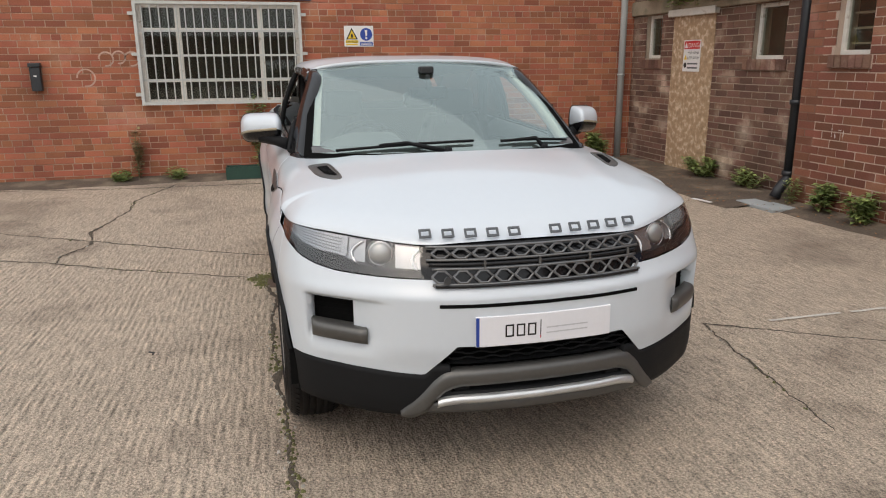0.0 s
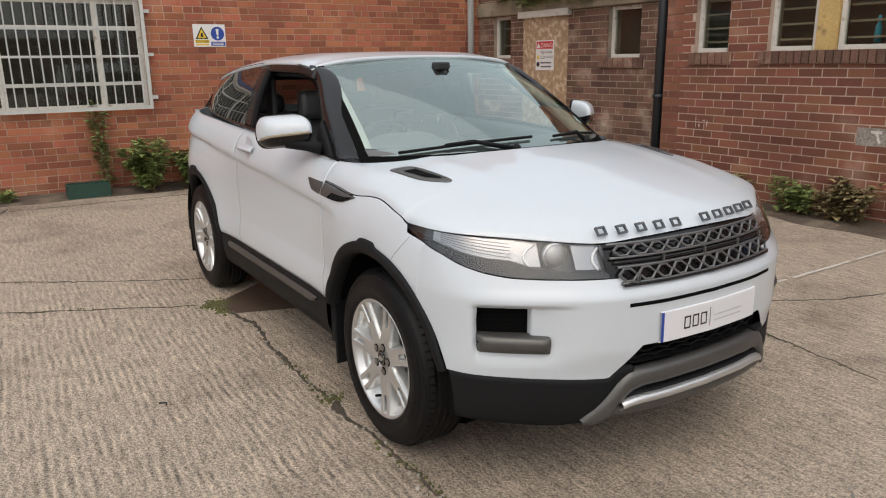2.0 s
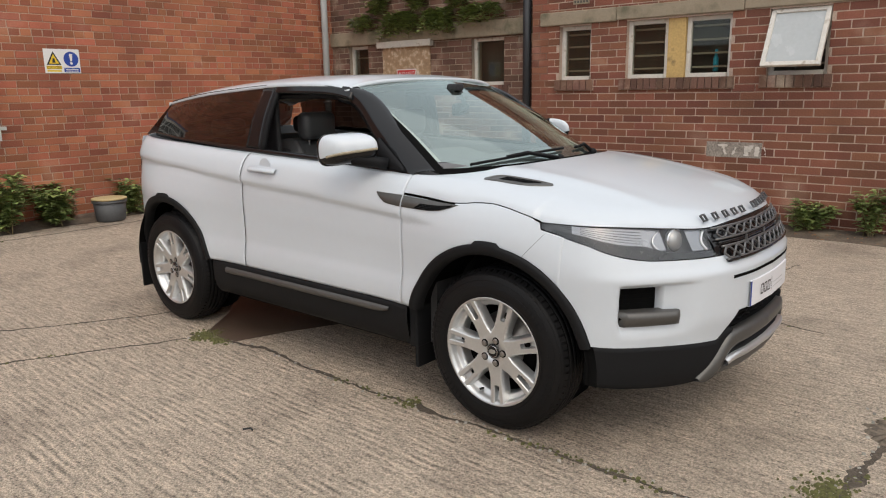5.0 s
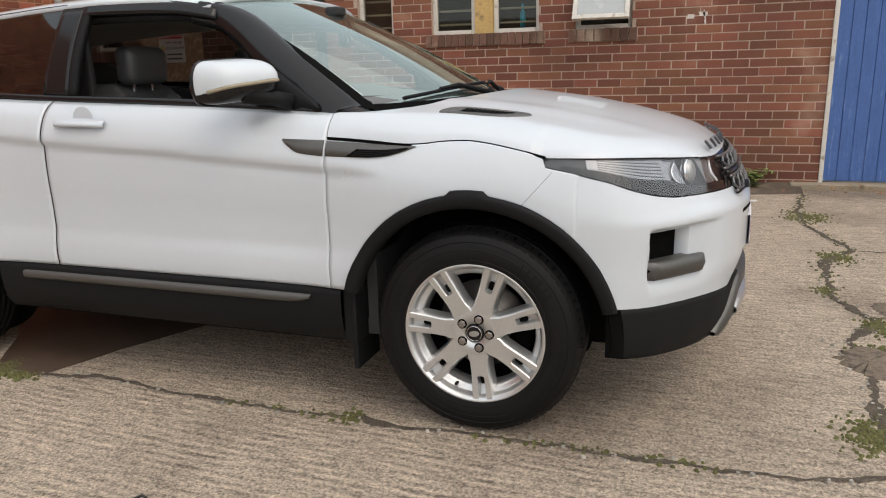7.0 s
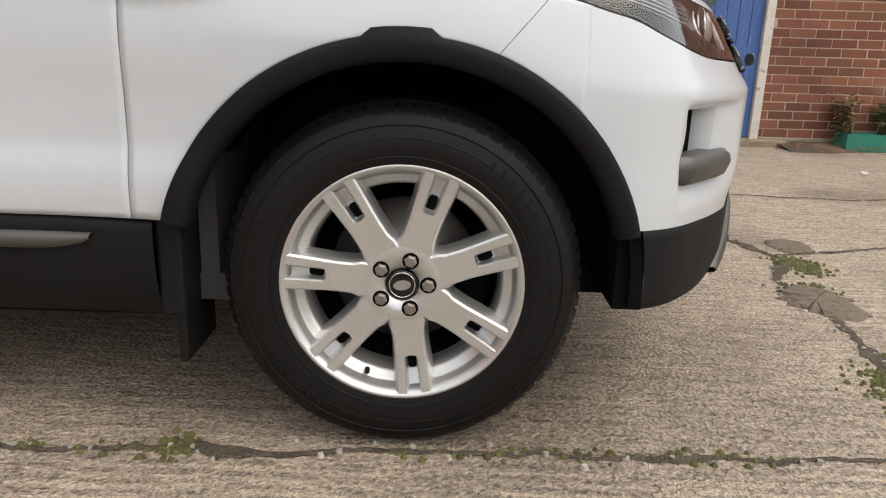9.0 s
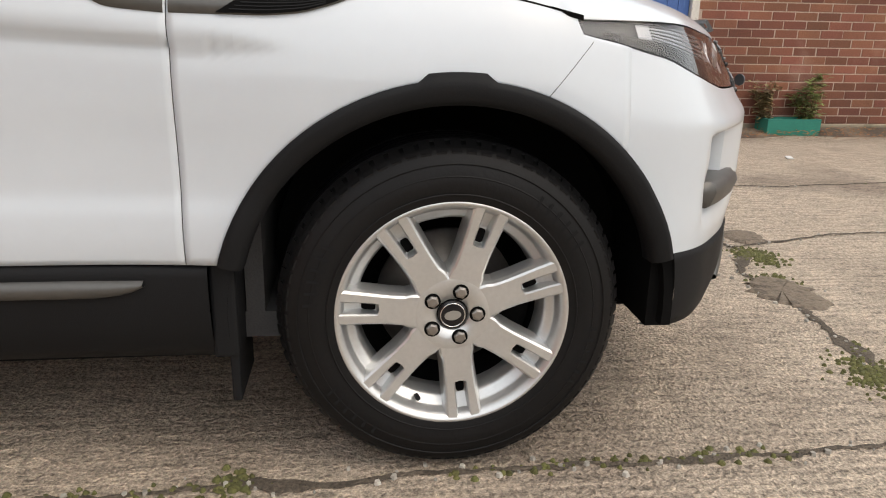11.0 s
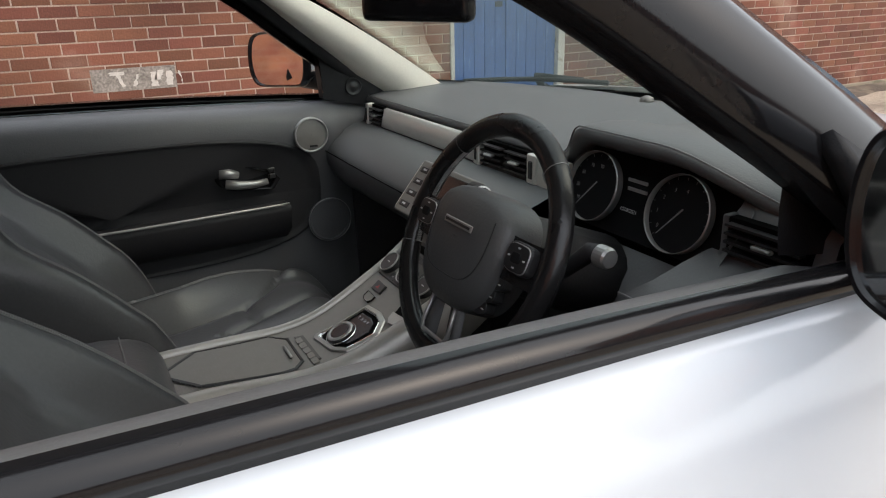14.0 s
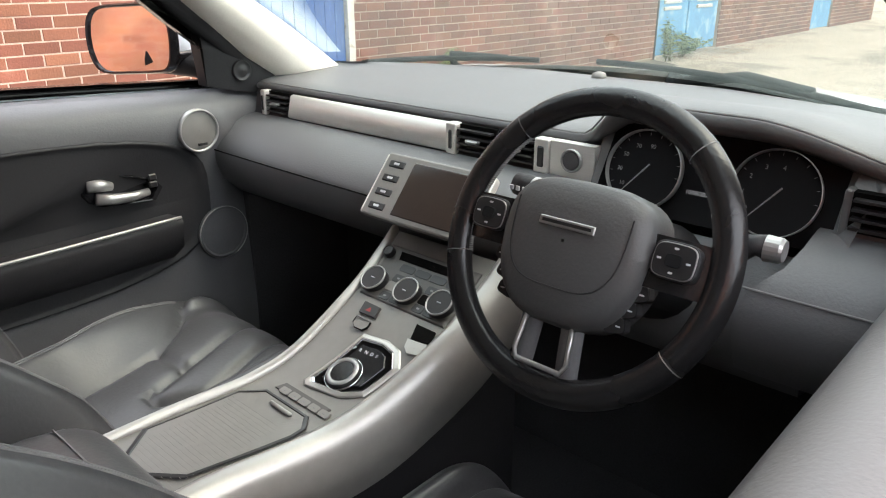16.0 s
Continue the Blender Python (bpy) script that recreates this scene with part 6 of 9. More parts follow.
def bonnet_edge(u):
    """u: 0 at the rear corner of one side, 0.5 at the headlamp's tip, 1 at the middle of the lip."""
    if u <= 0.5:
        x = -0.5125 + (X_TIP + 0.5125) * u / 0.5
        z = cut_z(x) + 0.004
        return Vector((x, flank(x, z), z))
    y = 0.9365 * math.cos(math.pi / 2 * (u - 0.5) / 0.5)
    return Vector(nose(y, lip_z(y)))


def bonnet_back(y):
    """The rear edge of the bonnet: a shallow bow whose corner rounds back to the door."""
    if y >= 0.7935:
        return -0.5128
    q = max(0.0, (y - 0.60) / 0.1935)
    base = -0.050 - 0.45 * y * y
    return base - (0.5128 - 0.050 - 0.45 * 0.7935 ** 2) * (1 - math.sqrt(1 - q * q))


def door_top(y):
    """Height of the door's shoulder at its front edge, for a half width of 0.80 or more."""
    a, b = 1.02, 1.112
    for _ in range(20):
        m = (a + b) / 2
        if side_y(-0.5155, m) > y:
            a = m
        else:
            b = m
    return a


def fall(side):
    return 0.078 * (side / 0.85) ** 2


def bonnet_pt(u, w):
    e = bonnet_edge(u)
    start = Vector((e.x, e.y, 0))
    if u < 0.5:
        y = e.y * (1 - w)
        line = lambda q: (bonnet_back(q) * (1 - u / 0.5) + (0.30 - (0.30 - X_TIP) * q / 0.91) * u / 0.5)
        p = Vector((line(y) + (e.x - line(e.y)) * (1 - w) ** 3, y, 0))
        tgt = Vector((line(0), 0, 0))
    else:
        tgt = Vector((0.30 + 0.38 * (1 - math.cos(math.pi / 2 * (u - 0.5) / 0.5)) ** 0.7, 0.0, 0))
        p = start.lerp(tgt, w)
    L = (tgt - start).length
    d = w * L
    D = 0.10 + 0.07 * min(1.0, u / 0.3) if u < 0.5 else 0.17 - 0.05 * ((u - 0.5) / 0.5)
    g = min(d / D, 1.0)
    round_ = (1 - (1 - g) ** 2.2) ** 0.5
    side = abs(p.y)
    top = crown(p.x) - fall(side)
    # raised fore-and-aft fold near the outer third
    top += 0.006 * math.exp(-((side - 0.50 - 0.10 * (0.5 - p.x) * 0.3) / 0.05) ** 2) * max(0, min(1, (0.7 - p.x) * 3))
    z = e.z + (max(top, e.z) - e.z) * round_
    # at its rear end the bonnet lies flush with the door's shoulder
    k = max(0.0, 1 - u / 0.14) ** 1.5 * step(0.76, 0.80, side)
    if k > 0:
        z += (door_top(side) - z) * k
    return Vector((p.x, p.y, z))


ws_steps = [0, 0.008, 0.02, 0.035, 0.05, 0.06, 0.068, 0.076, 0.084, 0.09, 0.094, 0.097, 0.1, 0.104, 0.109, 0.116, 0.125, 0.14, 0.155, 0.17, 0.185, 0.2, 0.225, 0.25] + span(0.3, 1.0, 14)
us = sorted(set(span(0, 1, 90)))
rows = []
for sgn, seq in ((-1, us), (1, us[::-1][1:])):
    for u in seq:
        r = [bonnet_pt(u, w) for w in ws_steps]
        rows.append([(p.x, sgn * p.y, p.z) for p in r])
bonnet = part("bonnet", sheet(rows, (0, 0, 1)), M_paint, car, "white clamshell bonnet", smooth=True)


def bonnet_z(x, y):
    side = abs(y)
    return crown(x) - fall(side) + 0.006 * math.exp(-((side - 0.50 - 0.10 * (0.5 - x) * 0.3) / 0.05) ** 2) * max(0, min(1, (0.7 - x) * 3))


# bonnet vents
for s, side in SIDES:
    ring_ = [(-0.142, 0.728), (-0.128, 0.748), (0.075, 0.722), (0.160, 0.662), (0.168, 0.638), (0.150, 0.620), (-0.085, 0.648), (-0.120, 0.668)]
    for _ in range(2):   # corners cut twice, so that the outline is rounded
        ring_ = [(a[0] * (1 - k) + b[0] * k, a[1] * (1 - k) + b[1] * k) for a, b in zip(ring_, ring_[1:] + ring_[:1]) for k in (0.22, 0.78)]
    cx_, cy_ = 0.01, 0.685

    def vp(x, y, f, d):
        x, y = cx_ + (x - cx_) * f, cy_ + (y - cy_) * f
        return (x, s * y, bonnet_z(x, y) + d)
    rows = [[vp(x, y, f, d) for x, y in ring_ + ring_[:1]] for f, d in ((1.05, -0.004), (1.0, 0.004), (0.86, 0.006), (0.80, 0.001))]
    v = part("bonnet_vent", sheet(rows, (0, 0, 1)), M_gunmetal, car, "satin grey bonnet vent")
    part("vent_floor", sheet([[vp(x, y, f, 0.0015) for x, y in ring_ + ring_[:1]] for f in (0.82, 0.02)], (0, 0, 1)), M_gunmetal, v)
    inset = [(-0.075, 0.712), (0.055, 0.690), (0.115, 0.648), (0.105, 0.640), (-0.055, 0.664)]
    part("vent_mesh", sheet([[(x, s * y, bonnet_z(x, y) + 0.003) for x, y in inset + inset[:1]], [(0.03, s * 0.672, bonnet_z(0.03, 0.672) + 0.003)] * 6], (0, 0, 1)), M_gap, v)
    for k in range(11):
        x = -0.058 + 0.0145 * k
        part("vent_rib", tube([(x - 0.006, s * (0.706 - 0.17 * (x + 0.075)), bonnet_z(x, 0.70) + 0.004), (x + 0.006, s * (0.664 - 0.14 * (x + 0.055)), bonnet_z(x, 0.66) + 0.004)], 0.0015, 5), M_trim, v)

# lettering on the bonnet lip stands as plain raised blocks
for k in range(11):
    if k == 5:
        continue
    y = -0.405 + 0.081 * k
    x = 0.752 + 0.055 * (1 - (y / 0.42) ** 2)
    for dy, dz, hy, hz in ((0, 0.0135, 0.022, 0.0035), (0, -0.0135, 0.022, 0.0035), (-0.0185, 0, 0.0035, 0.0099), (0.0185, 0, 0.0035, 0.0099)):
        b = boxm(-0.004, 0.004, -hy, hy, -hz, hz)
        bmesh.ops.transform(b, matrix=Matrix.Translation((x, y, 0.968)) @ Matrix.Rotation(radians(-38), 4, "Y") @ Matrix.Translation((0, dy, dz)), verts=b.verts)
        part("letter_bar", b, M_letter, bonnet)

# ---- greenhouse ----
rail_z = spline((-3.2, 1.415), (-3.0, 1.455), (-2.2, 1.525), (-1.6, 1.550), (-1.3, 1.545), (-1.1, 1.515), (-0.8, 1.325), (-0.53, 1.115))
rail_y = spline((-3.2, 0.53), (-3.0, 0.57), (-2.2, 0.645), (-1.6, 0.665), (-1.3, 0.655), (-1.1, 0.64), (-0.8, 0.725), (-0.53, 0.80))


def glass_pt(x, t, d=0.0):
    """A point of the cabin side between belt (t = 0) and roof rail (t = 1)."""
    zb, yb = belt_z(x), belt_y(x)
    return (x, yb + (rail_y(x) - yb) * t + 0.022 * math.sin(math.pi * t) + d, zb + (rail_z(x) - zb) * t)


def side_panel(s, x0, x1, t0, t1, d, n=20, k=8):
    """x0, x1: functions of t; t0, t1: functions of x or numbers."""
    rows = []
    for i in range(n + 1):
        row = []
        for j in range(k + 1):
            t = t0 + (t1 - t0) * j / k
            x = x0(t) + (x1(t) - x0(t)) * i / n
            p = glass_pt(x, t, d)
            row.append((p[0], s * p[1], p[2]))
        rows.append(row)
    return sheet(rows, (0, s, 0))


def along(s, pts, w, d0, d1):
    """A flat bar of width w along a line of (x, t) points on the cabin side."""
    rows = []
    for x, t in pts:
        p = Vector(glass_pt(x, t))
        rows.append([(p.x, s * (p.y + d), p.z + dz) for dz, d in ((-w / 2, d0), (-w / 2, d1), (w / 2, d1), (w / 2, d0))])
    return sheet(rows, (0, s, 0))


for s, side in SIDES:
    # dark quarter glass from the centre pillar to the tail
    qg = part("quarter_window", side_panel(s, lambda t: -1.87 + 0.05 * t, lambda t: -3.14 + 0.12 * t, 0.03, 0.965, -0.004, 30, 10), M_privacy, car, "dark tinted rear side glass", smooth=True)
    qg.visible_shadow = False
    part("quarter_frame", along(s, [(x, 0.985) for x in span(-3.04, -1.80, 30)], 0.022, -0.012, 0.001), M_gloss, car, smooth=True)
    part("belt_seal", along(s, [(x, 0.02) for x in span(-3.15, -0.60, 60)], 0.026, -0.03, 0.004), M_gloss, car, "black rubber window seal", smooth=True)
    # centre pillar
    pil = part("centre_pillar", side_panel(s, lambda t: -1.737 + 0.03 * t, lambda t: -1.872 + 0.05 * t, 0.03, 0.985, 0.0, 6, 10), M_gloss, car, "gloss black centre pillar", smooth=True)
    thick(pil, 0.03)
    # door frame round the opening: top rail, rear upright and front pillar
    fr = part("door_frame", side_panel(s, lambda t: -1.70 + 0.03 * t, lambda t: -1.735 + 0.03 * t, 0.03, 0.985, 0.002, 3, 10), M_trim, car, smooth=True)
    thick(fr, 0.03)
    top = part("door_frame_top", side_panel(s, lambda t: -1.08, lambda t: -1.71, 0.885, 0.99, 0.002, 24, 4), M_gloss, car, smooth=True)
    thick(top, 0.03)
    # front pillar: outer black blade along the windscreen
    rows = []
    for x in span(-0.50, -1.16, 32):
        p = Vector(glass_pt(x, 1.0))
        f = (x + 0.50) / (-1.16 + 0.50)
        rows.append([(p.x + dx, s * (p.y + dy), p.z + dz) for dx, dy, dz in ((0.084 + 0.045 * (1 - f) ** 1.6, -0.060, -0.004 - 0.02 * f), (0.074 + 0.04 * (1 - f) ** 1.6, -0.050, 0.004 - 0.014 * f), (0.055 + 0.02 * (1 - f) ** 1.6, -0.035, 0.016 - 0.016 * f), (0.0, 0.0, 0.006), (-0.035, 0.010, -0.028), (-0.046, 0.004, -0.046 - 0.02 * f), (-0.050, -0.006, -0.050 - 0.02 * f), (-0.053, -0.020, -0.058 - 0.02 * f), (-0.050, -0.040, -0.060 - 0.02 * f))])
    part("front_pillar", sheet(rows, (0, s, 0.3)), M_gloss, car, "gloss black windscreen pillar", smooth=True)
    # mirror triangle
    tri = part("mirror_base_panel", side_panel(s, lambda t: -0.57 - 0.01 * t, lambda t: -0.745 - 0.055 * t, 0.0, 0.80, 0.0, 8, 6), M_trim, car, smooth=True)
    thick(tri, 0.02)

# windscreen
def screen_pt(f, g, d=0.0):
    """f: -1 to 1 across, g: 0 at the cowl, 1 at the roof."""
    yb, yt = 0.745, 0.625
    lo = Vector((-0.130 - 0.27 * f * f, yb * f, 1.130 - 0.025 * f * f))
    hi = Vector((-1.045 - 0.065 * f * f, yt * f, 1.572 - 0.042 * f * f))
    p = lo.lerp(hi, g)
    p += Vector((0.45, 0, 0.55)).normalized() * (0.022 * math.sin(math.pi * g) + d)
    return p


sc = part("windscreen", sheet([[screen_pt(f, g) for g in span(0, 1, 16)] for f in span(-1, 1, 30)], (1, 0, 1)), M_screen, car, "clear curved windscreen", smooth=True)
sc.visible_shadow = False
part("windscreen_band", sheet([[screen_pt(f, g, -0.004) for g in span(0.955, 1.0, 3)] for f in span(-1, 1, 30)], (1, 0, 1)), M_gap, car, smooth=True)
part("windscreen_band", sheet([[screen_pt(f, g, 0.0015) for g in (0.0, 0.03 + 0.035 * f ** 6)] for f in span(-0.99, 0.99, 30)], (1, 0, 1)), M_gap, car, smooth=True)
for s, side in SIDES:
    part("windscreen_edge", sheet([[screen_pt(s * (1 - 0.05 * f), g, 0.0015) for g in span(0, 1, 30)] for f in (1.0, 0.5, 0.0)], (1, 0, 1)), M_gap, car, smooth=True)
M_cowl = mat("dusty_black_cowl", (0.007, 0.007, 0.008), 0.33, var=0.3, fine=60, bump=0.0006, spec=0.35)
rows = []
for f in span(-0.95, 0.95, 40):
    a = screen_pt(f, 0)
    b = bonnet_back(abs(a.y)) + 0.03
    low = bonnet_z(b, a.y) - 0.014
    rows.append([(a.x + (b - a.x) * k, a.y, (a.z - 0.006) * (1 - k) + min(low, a.z + 0.004) * k - 0.016 * math.sin(math.pi * max(k, 0)) + 0.006 * math.sin(k * 17 + f * 9) * max(k, 0)) for k in (-0.25, 0, 0.15, 0.3, 0.45, 0.6, 0.75, 0.9, 1.0)])
cowl = part("cowl", sheet(rows, (0, 0, 1)), M_cowl, car, "black cowl panel under the wipers", smooth=True)
# black foot of each pillar, filling the corner between screen, door and bonnet
for s, side in SIDES:
    q = Vector(glass_pt(-0.50, 1.0))
    inner = [screen_pt(0.78, 0), screen_pt(0.86, 0), screen_pt(0.93, 0), screen_pt(0.99, 0), q + Vector((0.100, -0.046, 0.004)), q + Vector((0.070, -0.032, 0.014)), q + Vector((0.02, -0.006, 0.008)), q + Vector((-0.02, 0.006, -0.010))]
    rows = []
    for p, y in zip(inner, (0.60, 0.66, 0.705, 0.738, 0.760, 0.776, 0.788, 0.7935)):
        x = bonnet_back(y) - (0.014 if y > 0.793 else 0.0)
        n = Vector((x + 0.52, (y - 0.60) * 1.6, 0)).normalized() * 0.006
        z = bonnet_z(x, y) - 0.009
        row = [p.lerp(Vector((x, y, z)) + n, k) + Vector((0, 0, 0.004 * math.sin(math.pi * k) * (1 - k))) for k in (0, 0.2, 0.4, 0.6, 0.8, 0.92, 1.0)]
        rows.append([(v.x, s * v.y, v.z) for v in row])
    part("pillar_foot", sheet(rows, (0, 0, 1)), M_cowl, car, "black plastic corner at the pillar foot", smooth=True)
# wipers
def on_screen(f, g, d):
    return screen_pt(f, g, d)


for nm, a, b, piv in (("wiper", (-0.80, 0.05), (0.10, 0.095), (-0.10, 0.015)), ("wiper", (0.30, 0.085), (0.88, 0.075), (0.62, 0.012))):
    w = part(nm, tube([on_screen(a[0] + (b[0] - a[0]) * k / 12, a[1] + (b[1] - a[1]) * k / 12 + 0.01 * math.sin(3.14 * k / 12), 0.014) for k in range(13)], 0.007, 6), M_trim, car, "black windscreen wiper", smooth=True)
    part("wiper_arm", tube([on_screen(piv[0], piv[1], 0.012), on_screen((a[0] + b[0]) / 2, (a[1] + b[1]) / 2 + 0.012, 0.024), on_screen((a[0] + b[0]) / 2 - 0.18, (a[1] + b[1]) / 2 + 0.003, 0.020)], [0.013, 0.009, 0.007], 8), M_trim, w, smooth=True)
    part("wiper_cap", tube([on_screen(piv[0], piv[1], 0.0), on_screen(piv[0], piv[1], 0.03)], 0.018, 10), M_trim, w, smooth=True)

# roof
roof_c = spline((-3.2, 1.452), (-3.0, 1.495), (-2.3, 1.578), (-1.7, 1.606), (-1.3, 1.603), (-1.05, 1.578))
rows = []
for x in span(-1.03, -3.22, 60):
    row = []
    for f in span(-1, 1, 40):
        ry, rz = rail_y(min(x, -1.1)) + 0.012, rail_z(min(x, -1.1)) - 0.004
        xx = x - 0.08 * f * f * max(0, 1 - (-1.03 - x) / 0.5) + (0.10 * f * f if x < -3.1 else 0)
        e = abs(f)
        z = rz + (roof_c(x) - rz) * (1 - e ** 2.6) ** 0.62
        row.append((xx, ry * (math.sin(f * math.pi / 2) * 0.25 + 0.75 * f), z))
    rows.append(row)
roof = part("roof", sheet(rows, (0, 0, 1)), M_paint, car, "white floating roof", smooth=True)
thick(roof, 0.02)
part("spoiler", boxm(-3.22, -3.10, -0.50, 0.50, 1.418, 1.448, 0.012, 3), M_paint, car, "white roof spoiler")
# tail
rows = [[(-3.345 + 0.16 * (abs(y) / 0.8) ** 3 + (0.0 if z < 1.1 else (z - 1.1) * 0.5), y, z) for z in span(0.35, 1.22, 12)] for y in span(-0.76, 0.76, 24)]
part("tailgate", sheet(rows, (-1, 0, 0)), M_paint, car, smooth=True)
part("tailgate_glass", sheet([[(-3.28 + 0.2 * g, y * (1 - 0.16 * g), 1.22 + 0.22 * g) for g in span(0, 1, 4)] for y in span(-0.66, 0.66, 10)], (-1, 0, 0.4)), M_privacy, car, smooth=True)
rows = [[(-3.355 + 0.16 * (abs(y) / 0.8) ** 3, y, z) for z in span(0.25, 0.62, 6)] for y in span(-0.80, 0.80, 24)]
part("rear_bumper", sheet(rows, (-1, 0, 0)), M_trim, car, smooth=True)
for s, side in SIDES:
    part("tail_lamp", sheet([[(x, s * (side_y(x, z) + 0.006), z) for z in span(0.985, 1.12 - max(0, x + 3.30) * 0.4, 6)] for x in span(-3.345, -3.14, 10)], (0, s, 0)), M_tail, car, "dark red tail lamp", smooth=True)
    part("rear_corner", skin(s, span(-3.35, -3.10, 10), lambda x: 0.28, lambda x: 0.60, 8, -0.002), M_trim, car, smooth=True)

# door mirrors
for s, side in SIDES:
    def shell(f, a, k=1.0):
        """f: 0 at the door, 1 at the outer end; a: 0 at the top rear edge, pi at the lower rear edge."""
        e = max(0.0, 1 - abs(2 * f - 1.0) ** (6.5 if f > 0.5 or s < 0 else 10.0)) ** 0.5
        xr = (-0.841 - 0.085 * f) if s < 0 else (-0.775 - 0.11 * f)
        d = (0.168 - 0.055 * f) * e * k
        c = math.copysign(abs(math.cos(a)) ** 0.82, math.cos(a))
        return (xr + d * max(math.sin(a), 0.0) ** 0.72, s * (0.822 + 0.218 * f if s < 0 else 0.84 + 0.20 * f), MZ + MH * e * k * c + 0.012 * (0.5 - f))
    MZ, MH = 1.228, 0.076
    fs = [0.0, 0.01, 0.03, 0.06] + span(0.1, 0.9, 20) + span(0.905, 0.98, 26) + [0.984, 0.988, 0.992, 0.996, 1.0]
    def part_at(f, low):
        """The angle at which the lower shell begins: a line that climbs forward from the bezel."""
        a, b = math.pi / 2, math.pi
        for _ in range(30):
            m = (a + b) / 2
            p = shell(f, m)
            if p[2] - MZ - 0.012 * (0.5 - f) > -low + 0.26 * (p[0] - shell(f, 0)[0]):
                a = m
            else:
                b = m
        return a
    mir = part("door_mirror", sheet([[shell(f, part_at(f, 0.043) * g) for g in span(0, 1, 24)] for f in fs], (1, 0, 0.5)), M_paint, car, "white door mirror with black base", smooth=True)
    part("mirror_base", sheet([[shell(f, part_at(f, 0.041) + (math.pi - part_at(f, 0.041)) * g, 0.985) for g in span(0, 1, 10)] for f in fs], (1, 0, -1)), M_gloss, mir, "black lower mirror shell", smooth=True)
    part("mirror_indicator", tube([shell(f, part_at(f, 0.042), 1.002) for f in span(0.15, 0.9, 30) + span(0.903, 0.974, 28)], 0.0066, 8), M_amber, mir, "clear indicator strip", smooth=True)
    def rim_pt(th, k, dx):
        c, q = math.cos(th), math.sin(th)
        n = 6.5 if c > 0 or s < 0 else 10.0
        f = 0.5 + 0.5 * math.copysign(abs(c) ** (2 / n), c) * k
        return (shell(min(max(f, 0.0), 1.0), 0)[0] + dx, shell(f, 0)[1], MZ - 0.001 + 0.012 * (0.5 - f) + (MH + 0.003) * q * k)
    ths = span(0, 2 * math.pi, 160)
    part("mirror_bezel", sheet([[rim_pt(th, k, dx) for th in ths] for k, dx in ((0.985, 0.006), (1.012, 0.003), (1.015, -0.004), (0.975, -0.015), (0.93, -0.014), (0.895, -0.003))], (-1, 0, 0)), M_gloss, mir, "black mirror bezel")
    part("mirror_glass", sheet([[rim_pt(th, k, -0.008) for th in ths] for k in (0.91, 0.4, 0.01)], (-1, 0, 0)), M_mirror, mir, "mirror glass")
    part("mirror_arm", tube([(-0.69, s * 0.80, 1.150), (-0.73, s * 0.85, 1.165), (-0.80, s * 0.93, 1.185)], [0.032, 0.028, 0.035], 10), M_trim, mir, smooth=True)

